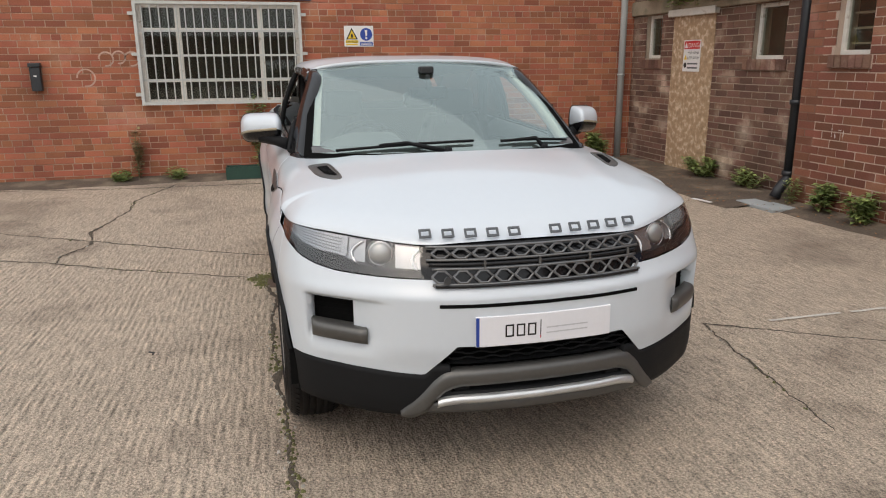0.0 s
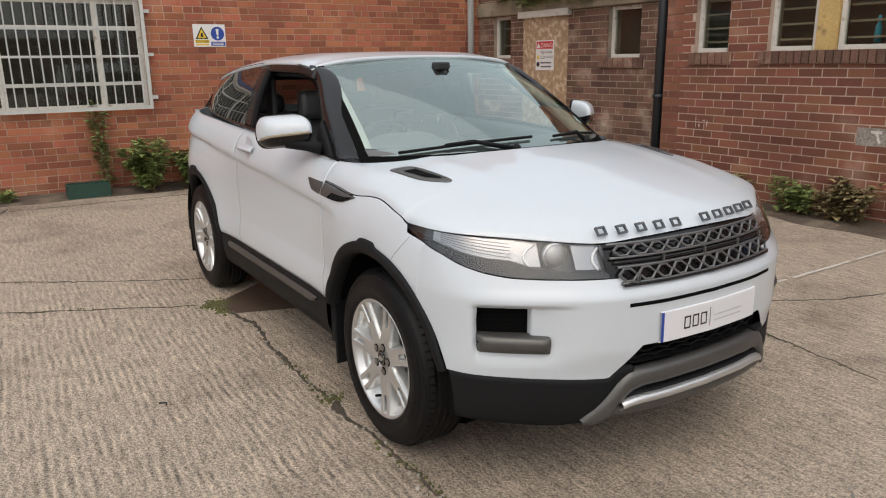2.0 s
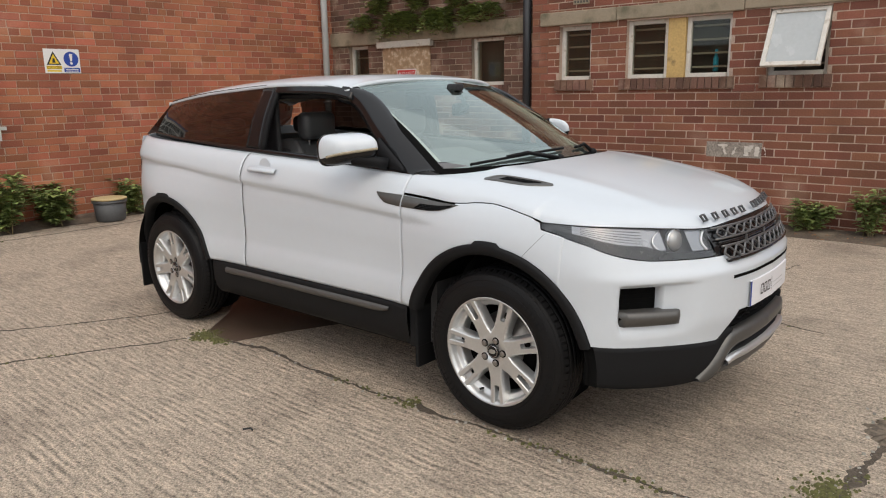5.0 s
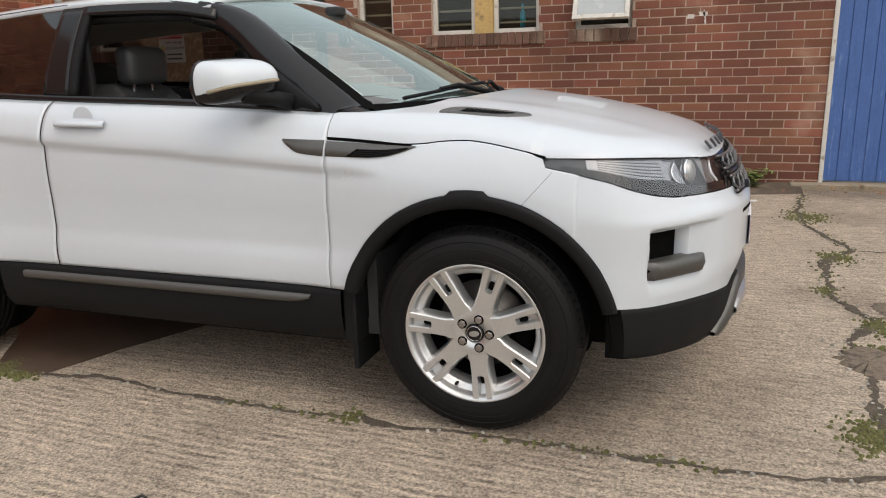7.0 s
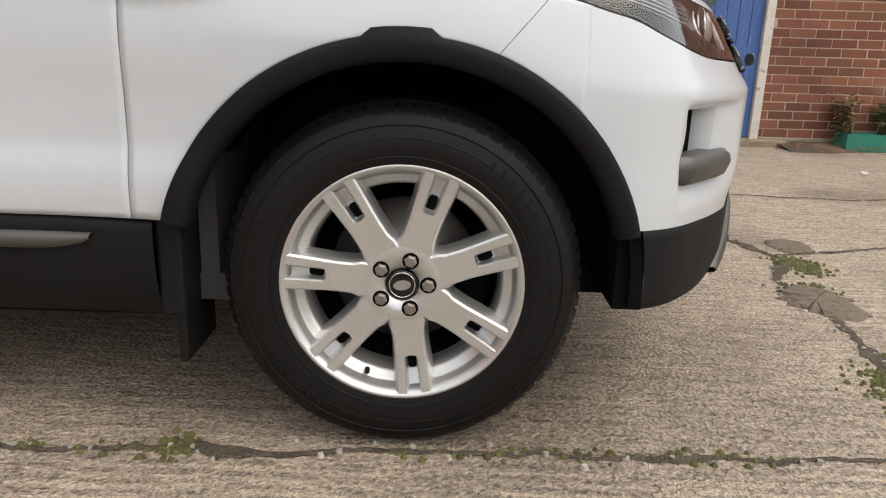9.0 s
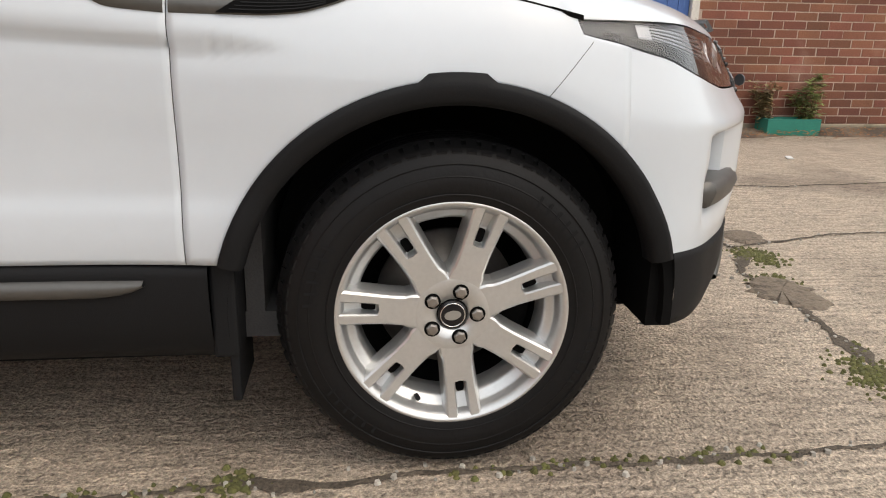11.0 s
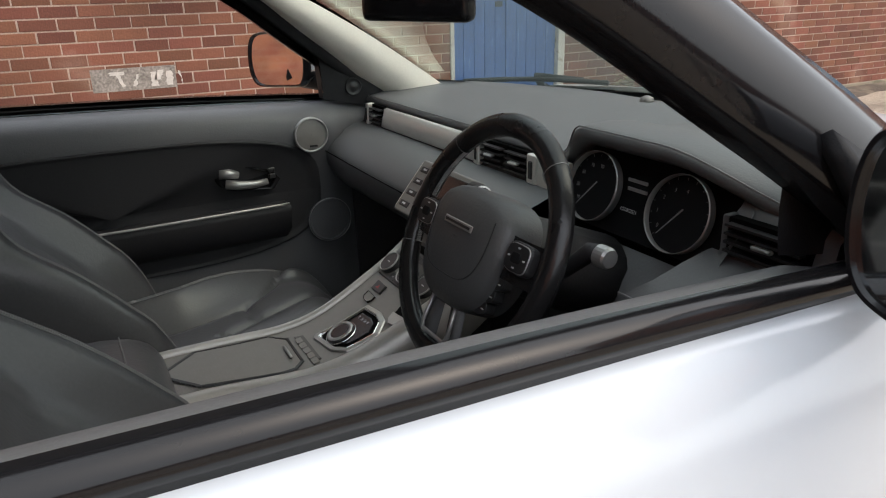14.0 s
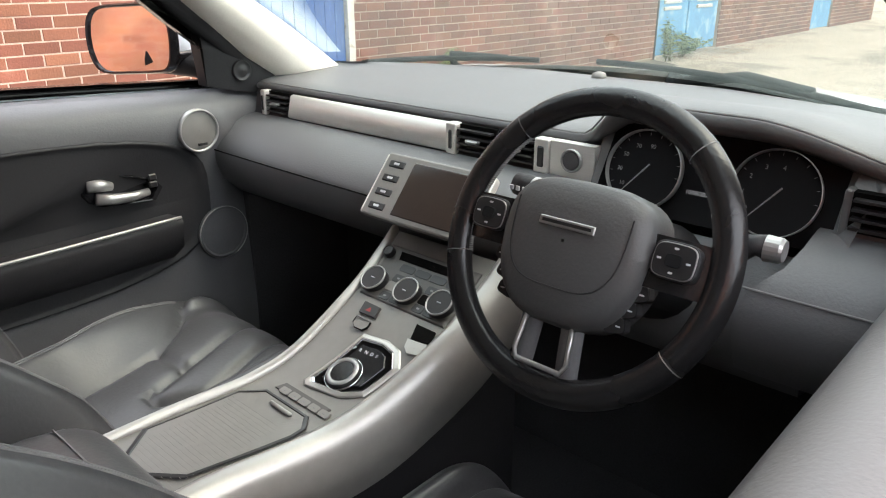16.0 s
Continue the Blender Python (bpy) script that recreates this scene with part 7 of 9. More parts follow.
# ---- wheels ----
def wheel(cx, s, spin):
    w = new("wheel")
    w.parent = car
    prof = [(0.246, -0.115), (0.262, -0.118), (0.285, -0.122), (0.325, -0.118), (0.352, -0.105), (0.364, -0.088), (0.369, -0.06), (0.3695, 0.0), (0.369, 0.06), (0.364, 0.088), (0.357, 0.100), (0.350, 0.105), (0.342, 0.111), (0.30, 0.122), (0.285, 0.122), (0.272, 0.119), (0.258, 0.1165), (0.246, 0.112)]
    P = lambda r, y, a: (r * math.cos(a), y, r * math.sin(a))
    part("tyre", grid([[P(r, y, 2 * math.pi * k / 72) for k in range(73)] for r, y in prof]), M_rubber, w, "black road tyre", smooth=True)
    lugs = []
    for k in range(72):
        for off, ya, yb in ((0.0, 0.072, 0.106), (0.5, -0.102, -0.072)):
            a = 2 * math.pi * (k + off) / 72
            q = []
            for r in (0.362, 0.3745):
                for y in (ya, yb):
                    for da in (-0.030, 0.030):
                        rr = r - (0.022 if abs(y) > 0.1 else 0.0)
                        q.append(P(rr, y, a + da))
            lugs.append(mesh("lug", q, [(0, 1, 3, 2), (4, 6, 7, 5), (0, 4, 5, 1), (2, 3, 7, 6), (0, 2, 6, 4), (1, 5, 7, 3)]))
    tagged(part("tyre_tread", join(lugs), M_rubber, w), kind="stuff")
    for y in (-0.045, -0.015, 0.015, 0.045):
        part("tyre_rib", grid([[P(r, y + d, 2 * math.pi * k / 72) for k in range(73)] for r, d in ((0.368, -0.013), (0.3745, -0.011), (0.3745, 0.011), (0.368, 0.013))]), M_rubber, w, smooth=True)
    for r in (0.330, 0.305, 0.268):
        part("tyre_ring", grid([[P(r + d, 0.1195 + h + (0.002 if r < 0.31 else -0.003), 2 * math.pi * k / 72) for k in range(73)] for d, h in ((-0.002, -0.001), (0, 0.0012), (0.002, -0.001))]), M_rubber, w, smooth=True)
    for a0 in (0.55, 2.6, 3.7, 5.75):
        for k in range(6):
            a = a0 + 0.085 * k
            q = [P(r, 0.1245, a + d) for r, d in ((0.288, -0.024), (0.288, -0.004), (0.318, 0.012), (0.318, -0.010))]
            part("sidewall_mark", mesh("mark", q, [(0, 1, 2, 3)]), M_trim, w)
    rimp = [(0.200, -0.10), (0.203, 0.03), (0.207, 0.062), (0.214, 0.072), (0.226, 0.076), (0.231, 0.082), (0.234, 0.098), (0.2395, 0.108), (0.246, 0.1145), (0.2515, 0.116), (0.2530, 0.112), (0.250, 0.104)]
    part("rim", grid([[P(r, y, 2 * math.pi * k / 96) for k in range(97)] for r, y in rimp]), M_silver, w, "silver seven-spoke alloy rim", smooth=True)
    # black inner sleeve: shade deep in the rim, given as colour
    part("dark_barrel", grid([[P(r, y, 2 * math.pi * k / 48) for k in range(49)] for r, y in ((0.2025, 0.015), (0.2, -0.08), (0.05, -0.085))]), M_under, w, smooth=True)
    part("brake_disc", grid([[P(r, y, 2 * math.pi * k / 48) for k in range(49)] for r, y in ((0.16, -0.03), (0.16, -0.01), (0.085, -0.008), (0.08, 0.01), (0.02, 0.01))]), M_disc, w, smooth=True)
    part("brake_caliper", grid([[P(r, y, a) for r, y in ((0.185, -0.03), (0.188, 0.012), (0.172, 0.026), (0.125, 0.026), (0.11, 0.012), (0.108, -0.03))] for a in span(-0.55, 0.45, 10)]), M_gap, w)
    wid = spline((0.045, 0.036), (0.082, 0.0405), (0.105, 0.0345), (0.14, 0.0340), (0.168, 0.0355), (0.20, 0.0375), (0.243, 0.041))
    hgt = spline((0.045, 0.0985), (0.10, 0.1015), (0.16, 0.1030), (0.20, 0.1060), (0.243, 0.1120))
    radii = [0.045, 0.07, 0.09, 0.105, 0.12, 0.14, 0.158, 0.1605, 0.166, 0.18, 0.20, 0.22, 0.236, 0.243]
    slot = spline((0.158, 0.0), (0.1605, 0.010), (0.166, 0.0115), (0.20, 0.0125), (0.243, 0.0135))
    for k in range(7):
        a = spin + 2 * math.pi * k / 7
        u, v = Vector((math.cos(a), 0, math.sin(a))), Vector((-math.sin(a), 0, math.cos(a)))
        at = lambda r, q, y: u * r + v * q + Vector((0, y, 0))
        verts, faces = [], []
        for sg in (-1, 1):
            k0 = len(verts)
            for r in radii:
                i_, o_, h = slot(r), wid(r), hgt(r)
                c = 0.003 if i_ else 0.0
                for dv, y in ((i_ * 0.8, h - 0.032), (i_, h - 0.004), (i_ + c, h), (o_ - 0.006, h), (o_ - 0.0015, h - 0.004), (o_ + 0.002, h - 0.014), (o_ + 0.007, h - 0.048)):
                    verts.append(at(r, sg * dv, y))
            for i in range(len(radii) - 1):
                for j in range(6):
                    q = (k0 + i * 7 + j, k0 + i * 7 + j + 1, k0 + (i + 1) * 7 + j + 1, k0 + (i + 1) * 7 + j)
                    faces.append(q if sg > 0 else q[::-1])
        sp_ = part("spoke", mesh("spoke", verts, faces), M_silver, w)
        # floor of the slot; a flat black shape near its inner end paints the hole's shade
        part("slot_floor", grid([[at(r, q, h) for q in (-0.016, 0.0, 0.016)] for r, h in ((0.157, 0.096), (0.164, 0.078), (0.20, 0.074), (0.24, 0.090))]), M_silver, sp_)
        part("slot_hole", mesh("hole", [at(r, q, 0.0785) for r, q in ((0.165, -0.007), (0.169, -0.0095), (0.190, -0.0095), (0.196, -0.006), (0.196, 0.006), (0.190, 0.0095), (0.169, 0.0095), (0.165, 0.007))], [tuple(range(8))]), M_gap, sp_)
    part("hub_face", grid([[P(r, y, 2 * math.pi * k / 48) for k in range(49)] for r, y in ((0.098, 0.05), (0.092, 0.092), (0.084, 0.0995), (0.078, 0.1008), (0.036, 0.1005), (0.034, 0.094))]), M_silver, w, smooth=True)
    part("hub_cap", grid([[P(r, y, 2 * math.pi * k / 32) for k in range(33)] for r, y in ((0.033, 0.092), (0.032, 0.102), (0.027, 0.1045), (0.001, 0.105))]), M_gloss, w, "black hub cap", smooth=True)
    part("cap_ring", grid([[P(r, y, 2 * math.pi * k / 32) for k in range(33)] for r, y in ((0.0255, 0.1048), (0.0265, 0.1058), (0.0275, 0.1048))]), M_chrome, w, smooth=True)
    part("cap_badge", mesh("oval", [(0.018 * math.cos(t) + 0.003 * math.sin(t), 0.1058, 0.011 * math.sin(t)) for t in span(0, 6.1, 20)], [tuple(range(21))]), M_brushed, w)
    for k in range(5):
        a = 2 * math.pi * k / 5
        c = Vector((0.054 * math.cos(a), 0, 0.054 * math.sin(a)))
        # black discs on the hub face paint the shade of the nut recesses
        part("nut_pocket_shade", tube([c + Vector((0, 0.098, 0)), c + Vector((0, 0.1026, 0))], 0.0175, 18), M_gap, w)
        part("wheel_nut", tube([c + Vector((0, 0.098, 0)), c + Vector((0, 0.107, 0)), c + Vector((0, 0.109, 0))], [0.0135, 0.0135, 0.009], 6), M_disc, w)
    part("valve", tube([P(0.219, 0.07, -1.92), P(0.212, 0.098, -1.92)], 0.0058, 10), M_trim, w)
    w.matrix_basis = Matrix.Translation((cx, s * 0.795, HUB)) @ (Matrix.Identity(4) if s > 0 else Matrix.Scale(-1, 4, (0, 1, 0)))
    return w


for cx in (FA, WB):
    for s, side in SIDES:
        wheel(cx, s, radians(71.5) if cx == FA else radians(38))

# ---- interior ----
M_dash = mat("soft_charcoal_dash", (0.122, 0.124, 0.128), 0.5, var=0.08, scale=5, fine=260, bump=0.0004)
M_black_in = mat("black_cabin_plastic", (0.03, 0.03, 0.032), 0.5, var=0.12, scale=6, fine=240, bump=0.0003, spec=0.25)
M_leather = mat("black_leather", (0.062, 0.063, 0.066), 0.38, var=0.12, scale=6, fine=170, bump=0.0004, spec=0.6, uneven=0.03)
M_rim_leather = mat("worn_wheel_leather", (0.013, 0.013, 0.0138), 0.26, var=0.05, scale=9, fine=200, bump=0.0005)
M_boss = mat("dark_airbag_cover", (0.075, 0.076, 0.078), 0.45, var=0.08, scale=5, fine=260, bump=0.0004)
M_stitch = mat("grey_thread", (0.20, 0.20, 0.20), 0.7)
M_liner = mat("pale_headlining_cloth", (0.84, 0.81, 0.72), 0.85, var=0.05, fine=200)
M_alu = mat("brushed_aluminium_trim", (0.75, 0.74, 0.70), 0.36, metal=0.6, var=0.05, aniso=(8, 0.6, 8), fine=60)
M_warm_silver = mat("satin_console_silver", (0.46, 0.455, 0.43), 0.36, metal=0.6, var=0.06)
M_console = mat("grey_console_panel", (0.21, 0.203, 0.19), 0.4, var=0.06, metal=0.3)
M_key_panel = mat("dark_grey_keys", (0.075, 0.072, 0.067), 0.4, var=0.06)
M_dial = mat("matt_black_dial", (0.006, 0.006, 0.007), 0.7, var=0.05, spec=0.15)
M_button = mat("black_button", (0.02, 0.02, 0.021), 0.35, var=0.05)
M_display = mat("dark_display_glass", (0.035, 0.026, 0.022), 0.12, var=0.05)
M_mark = mat("pale_button_print", (0.62, 0.63, 0.64), 0.5, var=0.02)
M_red = mat("red_button_print", (0.25, 0.02, 0.02), 0.5, var=0.02)
M_buckle = mat("red_buckle_button", (0.55, 0.02, 0.02), 0.4, var=0.05)
M_carpet = mat("black_carpet", (0.05, 0.05, 0.052), 0.95, var=0.3, fine=200, bump=0.001)

# floor, rear bulkhead and headlining
part("cabin_floor", boxm(-3.0, -0.35, -0.80, 0.80, 0.28, 0.34), M_carpet, car)
part("footwell_front", boxm(-0.42, -0.38, -0.80, 0.80, 0.34, 1.09), M_carpet, car)
for s, side in SIDES:
    part("footwell_side", boxm(-0.72, -0.40, min(s * 0.70, s * 0.78), max(s * 0.70, s * 0.78), 0.34, 1.05), M_carpet, car)
rows = [[(x, f * (rail_y(min(x, -1.1)) - 0.02), rail_z(min(x, -1.1)) - 0.03 + (roof_c(x) - rail_z(min(x, -1.1)) - 0.012) * (1 - abs(f) ** 2.6) ** 0.62) for f in span(-1, 1, 24)] for x in span(-1.09, -3.05, 20)]
part("headlining", sheet(rows, (0, 0, -1)), M_liner, car, "pale cloth headlining", smooth=True)
for s, side in SIDES:
    # pale inner trim of the windscreen pillars
    rows = []
    for k in range(17):
        g = k / 16
        p, q = screen_pt(s * 1.0, g, -0.012), screen_pt(s * 0.90, g, -0.02)
        o = Vector(glass_pt(-0.56 - 0.56 * g, 1.0))
        o = Vector((o.x - 0.022, s * (o.y - 0.062), o.z - 0.032))
        rows.append([p + Vector((0, 0, -0.01)), q, (q + o) / 2 + Vector((-0.022, -s * 0.012, -0.018)), o, o + Vector((-0.01, s * 0.06, -0.008))])
    part("pillar_trim", sheet(rows, (-1, -s, 0)), M_liner, car, "pale cloth pillar trim", smooth=True)
    rows = []
    for x in span(-0.56, -1.13, 20):
        o = Vector(glass_pt(x, 1.0))
        rows.append([(o.x - 0.020, s * (o.y - 0.061), o.z - 0.033), (o.x - 0.029, s * (o.y - 0.062), o.z - 0.043), (o.x - 0.036, s * (o.y - 0.05), o.z - 0.052), (o.x - 0.038, s * (o.y - 0.01), o.z - 0.048)])
    part("pillar_seal", sheet(rows, (-1, -s, 0)), M_black_in, car, "black rubber door seal", smooth=True)
    rows = [[(x, s * (rail_y(x) - 0.01 - d), rail_z(x) - 0.03 - h) for d, h in ((0.0, 0.0), (0.012, 0.03), (0.035, 0.05), (0.07, 0.03))] for x in span(-1.12, -1.85, 16)]
    part("door_seal", sheet(rows, (0, -s, 0)), M_black_in, car, smooth=True)
    part("rear_side_trim", sheet([[(x, s * y, z) for y, z in ((0.70, 0.4), (0.69, 0.9), (0.70, 1.14), (0.74, 1.17))] for x in span(-1.80, -3.0, 8)], (0, -s, 0)), M_black_in, car, smooth=True)
    # centre pillar inner face
    part("pillar_lining", boxm(-1.87, -1.745, min(s * 0.62, s * 0.655), max(s * 0.62, s * 0.655), 1.15, 1.50, 0.012), M_black_in, car)

# door cards
for s, side in SIDES:
    ydoor = spline((0.40, 0.69), (0.60, 0.685), (0.90, 0.700), (1.00, 0.690), (1.06, 0.668), (1.10, 0.672), (1.128, 0.70), (1.136, 0.725), (1.138, 0.765))
    zs = [0.40, 0.5, 0.6, 0.7, 0.8, 0.9, 0.96, 1.0, 1.03, 1.06, 1.08, 1.10, 1.115, 1.125, 1.132, 1.136, 1.137, 1.138]
    ztop = lambda x: belt_z(x) - 1.145 + 0.006
    card = part("door_card", sheet([[(x, s * (ydoor(z) + (0.02 if x > -0.75 else 0.0)), z + ztop(x) * max(0, (z - 0.9) / 0.24)) for z in zs] for x in span(-1.80, -0.62, 40)], (0, -s, 0.2)), M_dash, car, "charcoal door card", smooth=True)
    # sunken dark panel with rounded front
    cx, cz = -1.36, 0.90
    prof = []
    for k in range(49):
        a = 2 * math.pi * k / 48
        ca, sa = math.cos(a), math.sin(a)
        x = max(cx + 0.525 * math.copysign(abs(ca) ** 0.62, ca), -1.75)
        z = cz + 0.165 * math.copysign(abs(sa) ** 0.62, sa)
        prof.append((x, z))
    rows = [[(cx + (x - cx) * f, s * (min(ydoor(z), 0.70) - d), cz + (z - cz) * f) for x, z in prof] for f, d in ((1.03, 0.002), (1.02, 0.010), (1.0, 0.011), (0.985, 0.006), (0.95, 0.005), (0.5, 0.005), (0.02, 0.005))]
    part("card_panel", sheet(rows, (0, -s, 0)), M_black_in, card, "sunken black panel", smooth=True)
    # arm rest and pull
    part("arm_rest", grid([[(x, s * (0.69 - dy - 0.012 * math.sin(3.14 * (x + 1.8) / 0.88)), z + 0.016) for dy, z in ((0.0, 0.862), (0.055, 0.868), (0.066, 0.860), (0.066, 0.850), (0.055, 0.80), (0.0, 0.76))] for x in span(-1.80, -0.93, 24)]), M_black_in, card, smooth=True)
    part("arm_rest_line", tube([(x, s * (0.622 - 0.012 * math.sin(3.14 * (x + 1.8) / 0.88)), 0.887) for x in span(-1.80, -0.935, 24)], 0.0035, 6), M_warm_silver, card, smooth=True)
    part("door_pocket", boxm(-1.75, -0.95, min(s * 0.66, s * 0.69), max(s * 0.66, s * 0.69), 0.42, 0.62, 0.02), M_dash, card)
    # upper loudspeaker, silver ring with mesh
    P = lambda r, d, a, c: (c[0] + r * math.cos(a), s * (c[1] - d), c[2] + r * math.sin(a))
    for c, r, m in (((-0.846, 0.668, 1.052), 0.047, M_brushed), ((-0.808, 0.68, 0.807), 0.061, M_dash)):
        if s < 0:
            continue
        sp = part("loudspeaker", grid([[P(q, d, 6.2832 * k / 40, c) for k in range(41)] for q, d in ((r, -0.004), (r, 0.006), (r * 0.93, 0.009), (r * 0.88, 0.004))]), m, card, "round loudspeaker", smooth=True)
        part("speaker_mesh", grid([[P(q, d, 6.2832 * k / 40, c) for k in range(41)] for q, d in ((r * 0.9, 0.003), (r * 0.6, 0.005), (0.001, 0.006))]), M_console if m is M_brushed else M_dash, card, smooth=True)
        if m is not M_brushed:
            part("speaker_ring", grid([[P(q, d, 6.2832 * k / 40, c) for k in range(41)] for q, d in ((r * 1.0, 0.006), (r * 1.01, 0.0095), (r * 1.03, 0.006))]), M_brushed, card, smooth=True)
        else:
            part("speaker_badge", boxm(c[0] - 0.006, c[0] + 0.014, min(s * (c[1] - 0.009), s * (c[1] - 0.004)), max(s * (c[1] - 0.009), s * (c[1] - 0.004)), c[2] - 0.032, c[2] - 0.027), M_ink, card)
    # inner handle
    hx, hy, hz = -1.03, 0.690, 0.955
    hp = [(-0.084, 0.038), (-0.04, 0.038), (0.01, 0.030), (0.067, 0.012), (0.088, -0.012), (0.070, -0.036), (0.02, -0.032), (-0.035, -0.026), (-0.062, -0.012), (-0.078, 0.012)]
    part("handle_frame", grid([[(hx - 0.0 + x * f, s * (hy - d), hz + z * f) for x, z in hp + hp[:1]] for f, d in ((1.06, 0.008), (1.0, 0.012), (0.92, 0.011), (0.88, 0.002), (0.02, 0.001))]), M_gloss, card)
    part("lock_tab", tube([(hx - 0.066, s * (hy - 0.016), hz + 0.022), (hx - 0.04, s * (hy - 0.02), hz + 0.020), (hx - 0.018, s * (hy - 0.018), hz + 0.014)], [0.013, 0.0125, 0.009], 10), M_brushed, card, "satin lock tab", smooth=True)
    part("inner_handle", tube([(hx - 0.052, s * (hy - 0.018), hz - 0.006), (hx - 0.02, s * (hy - 0.022), hz - 0.012), (hx + 0.02, s * (hy - 0.026), hz - 0.014), (hx + 0.055, s * (hy - 0.022), hz - 0.012)], [0.0125, 0.0115, 0.010, 0.008], 10), M_brushed, card, "satin silver door pull", smooth=True)
    for k in range(2):
        part("lock_button", boxm(hx + 0.062, hx + 0.08, min(s * (hy - 0.016), s * (hy - 0.010)), max(s * (hy - 0.016), s * (hy - 0.010)), hz - 0.008 + 0.016 * k, hz + 0.005 + 0.016 * k, 0.002, 1), M_button, card)
    # tweeter in the mirror corner
    tc = Vector((-0.705, s * 0.706, 1.164))
    top_ = [Vector((-0.802, s * 0.712, 1.320)) if s > 0 else Vector((-0.772, -0.712, 1.285)), Vector((-0.72, s * 0.712, 1.266)), Vector((-0.656, s * 0.714, 1.216)), Vector((-0.598, s * 0.718, 1.168)), Vector((-0.566, s * 0.722, 1.125))]
    low_ = [Vector((-0.786, s * 0.714, 1.135)), Vector((-0.735, s * 0.706, 1.122)), Vector((-0.68, s * 0.702, 1.112)), Vector((-0.62, s * 0.706, 1.108)), Vector((-0.566, s * 0.714, 1.105))]
    part("corner_trim", sheet([[a.lerp(b, k) + Vector((0, -s * 0.010 * math.sin(math.pi * k), 0)) for k in span(0, 1, 6)] for a, b in zip(top_, low_)] , (0, -s, 0)), M_black_in, card, "black mirror corner trim", smooth=True)
    if s > 0:
        part("corner_side", sheet([[top_[0] + Vector((0, s * d, 0)), low_[0] + Vector((0, s * d, 0))] for d in (0.0, 0.035)], (-1, 0, 0)), M_black_in, card)
    disc = lambda r, d: [tc + Vector((r * math.cos(t), -s * (0.006 + d), r * math.sin(t))) for t in span(0, 2 * math.pi, 28)]
    part("tweeter", sheet([disc(0.024, 0.0), disc(0.0235, 0.006), disc(0.021, 0.007), disc(0.0195, 0.003), disc(0.010, 0.008), disc(0.0005, 0.010)], (0, -s, 0)), M_button, card, "small round tweeter", smooth=True)

# dashboard: one padded body across the cabin
dash = None
hood = lambda y: step(0.175, 0.265, -y) * (1 - 0.92 * step(0.44, 0.70, -y))
def dash_rows(profile, ys, lift):
    rows = []
    for y in ys:
        # the front edge keeps behind the curved windscreen
        # the hood over the instruments leans towards the driver
        rows.append([(min(x - 0.05 * (1 - (y / 0.70) ** 2) * back - 0.55 * lift(y) * max(0.0, 1 - abs(x + 0.66) / 0.07), -0.152 - 0.486 * y * y - 2.0 * max(0.0, z - 1.13)), y, z + lift(y) * up) for x, z, back, up in profile])
    return rows


ys_d = span(-0.70, 0.70, 90)
top_prof = [(-0.10, 1.112, 0, 0), (-0.13, 1.142, 0, 0), (-0.18, 1.156, 0, 0), (-0.24, 1.163, 0, 0), (-0.32, 1.164, 0, 0.03), (-0.40, 1.160, 0, 0.12), (-0.47, 1.155, 0, 0.3), (-0.53, 1.150, 0, 0.55), (-0.58, 1.146, 0, 0.8), (-0.62, 1.142, 0, 0.97), (-0.65, 1.138, 0, 1.0), (-0.664, 1.132, 0, 1.0), (-0.668, 1.125, 0, 1.0), (-0.660, 1.116, 0, 0.98), (-0.640, 1.108, 0, 0.9), (-0.590, 1.104, 0, 0.85)]
dash = part("dashboard", sheet(dash_rows(top_prof, ys_d, lambda y: 0.062 * hood(y)), (0, 0, 1)), M_dash, car, "charcoal soft-touch dashboard", smooth=True)
part("dash_seam", tube([(-0.664 - 0.032 * hood(y), y, 1.1365 + 0.062 * hood(y)) for y in span(-0.69, 0.69, 90)], 0.0016, 5), M_stitch, dash)
# vent band below the top pad
part("vent_band", sheet([[(x, y, z) for x, z in ((-0.655, 1.128), (-0.672, 1.118), (-0.682, 1.072), (-0.69, 1.066))] for y in span(-0.16, 0.69, 40)], (-1, 0, 0)), M_black_in, dash, smooth=True)
part("aluminium_panel", sheet([[(x, y, z) for x, z in ((-0.672, 1.121), (-0.679, 1.118), (-0.690, 1.074), (-0.684, 1.070))] for y in span(0.085, 0.555, 20)], (-1, 0, 0)), M_alu, dash, "brushed aluminium panel", smooth=True)
for y0, y1 in ((0.56, 0.635), (-0.105, -0.025), (-0.018, 0.062)):
    v = part("air_vent", boxm(-0.678, -0.66, y0, y1, 1.07, 1.122), M_gap, dash, "black louvred air vent")
    for k in range(4):
        part("vent_blade", boxm(-0.690, -0.672, y0 + 0.003, y1 - 0.003, 1.077 + 0.0115 * k, 1.0805 + 0.0115 * k), M_button, v)
    part("vent_tab", boxm(-0.698, -0.686, (y0 + y1) / 2 - 0.014, (y0 + y1) / 2 + 0.014, 1.094, 1.100, 0.002, 1), M_brushed, v)
for y0, y1 in ((0.062, 0.085), (-0.135, -0.107), (0.635, 0.652)):
    f = part("vent_frame", boxm(-0.692, -0.67, y0, y1, 1.068, 1.124, 0.003), M_alu, dash, "silver vent surround")
    part("thumb_wheel", boxm(-0.695, -0.69, y0 + 0.008, y1 - 0.008, 1.078, 1.112, 0.002, 1), M_button, f)
sb = part("start_panel", boxm(-0.6875, -0.67, -0.217, -0.136, 1.067, 1.124, 0.0015), M_alu, dash, "silver panel round the start button")
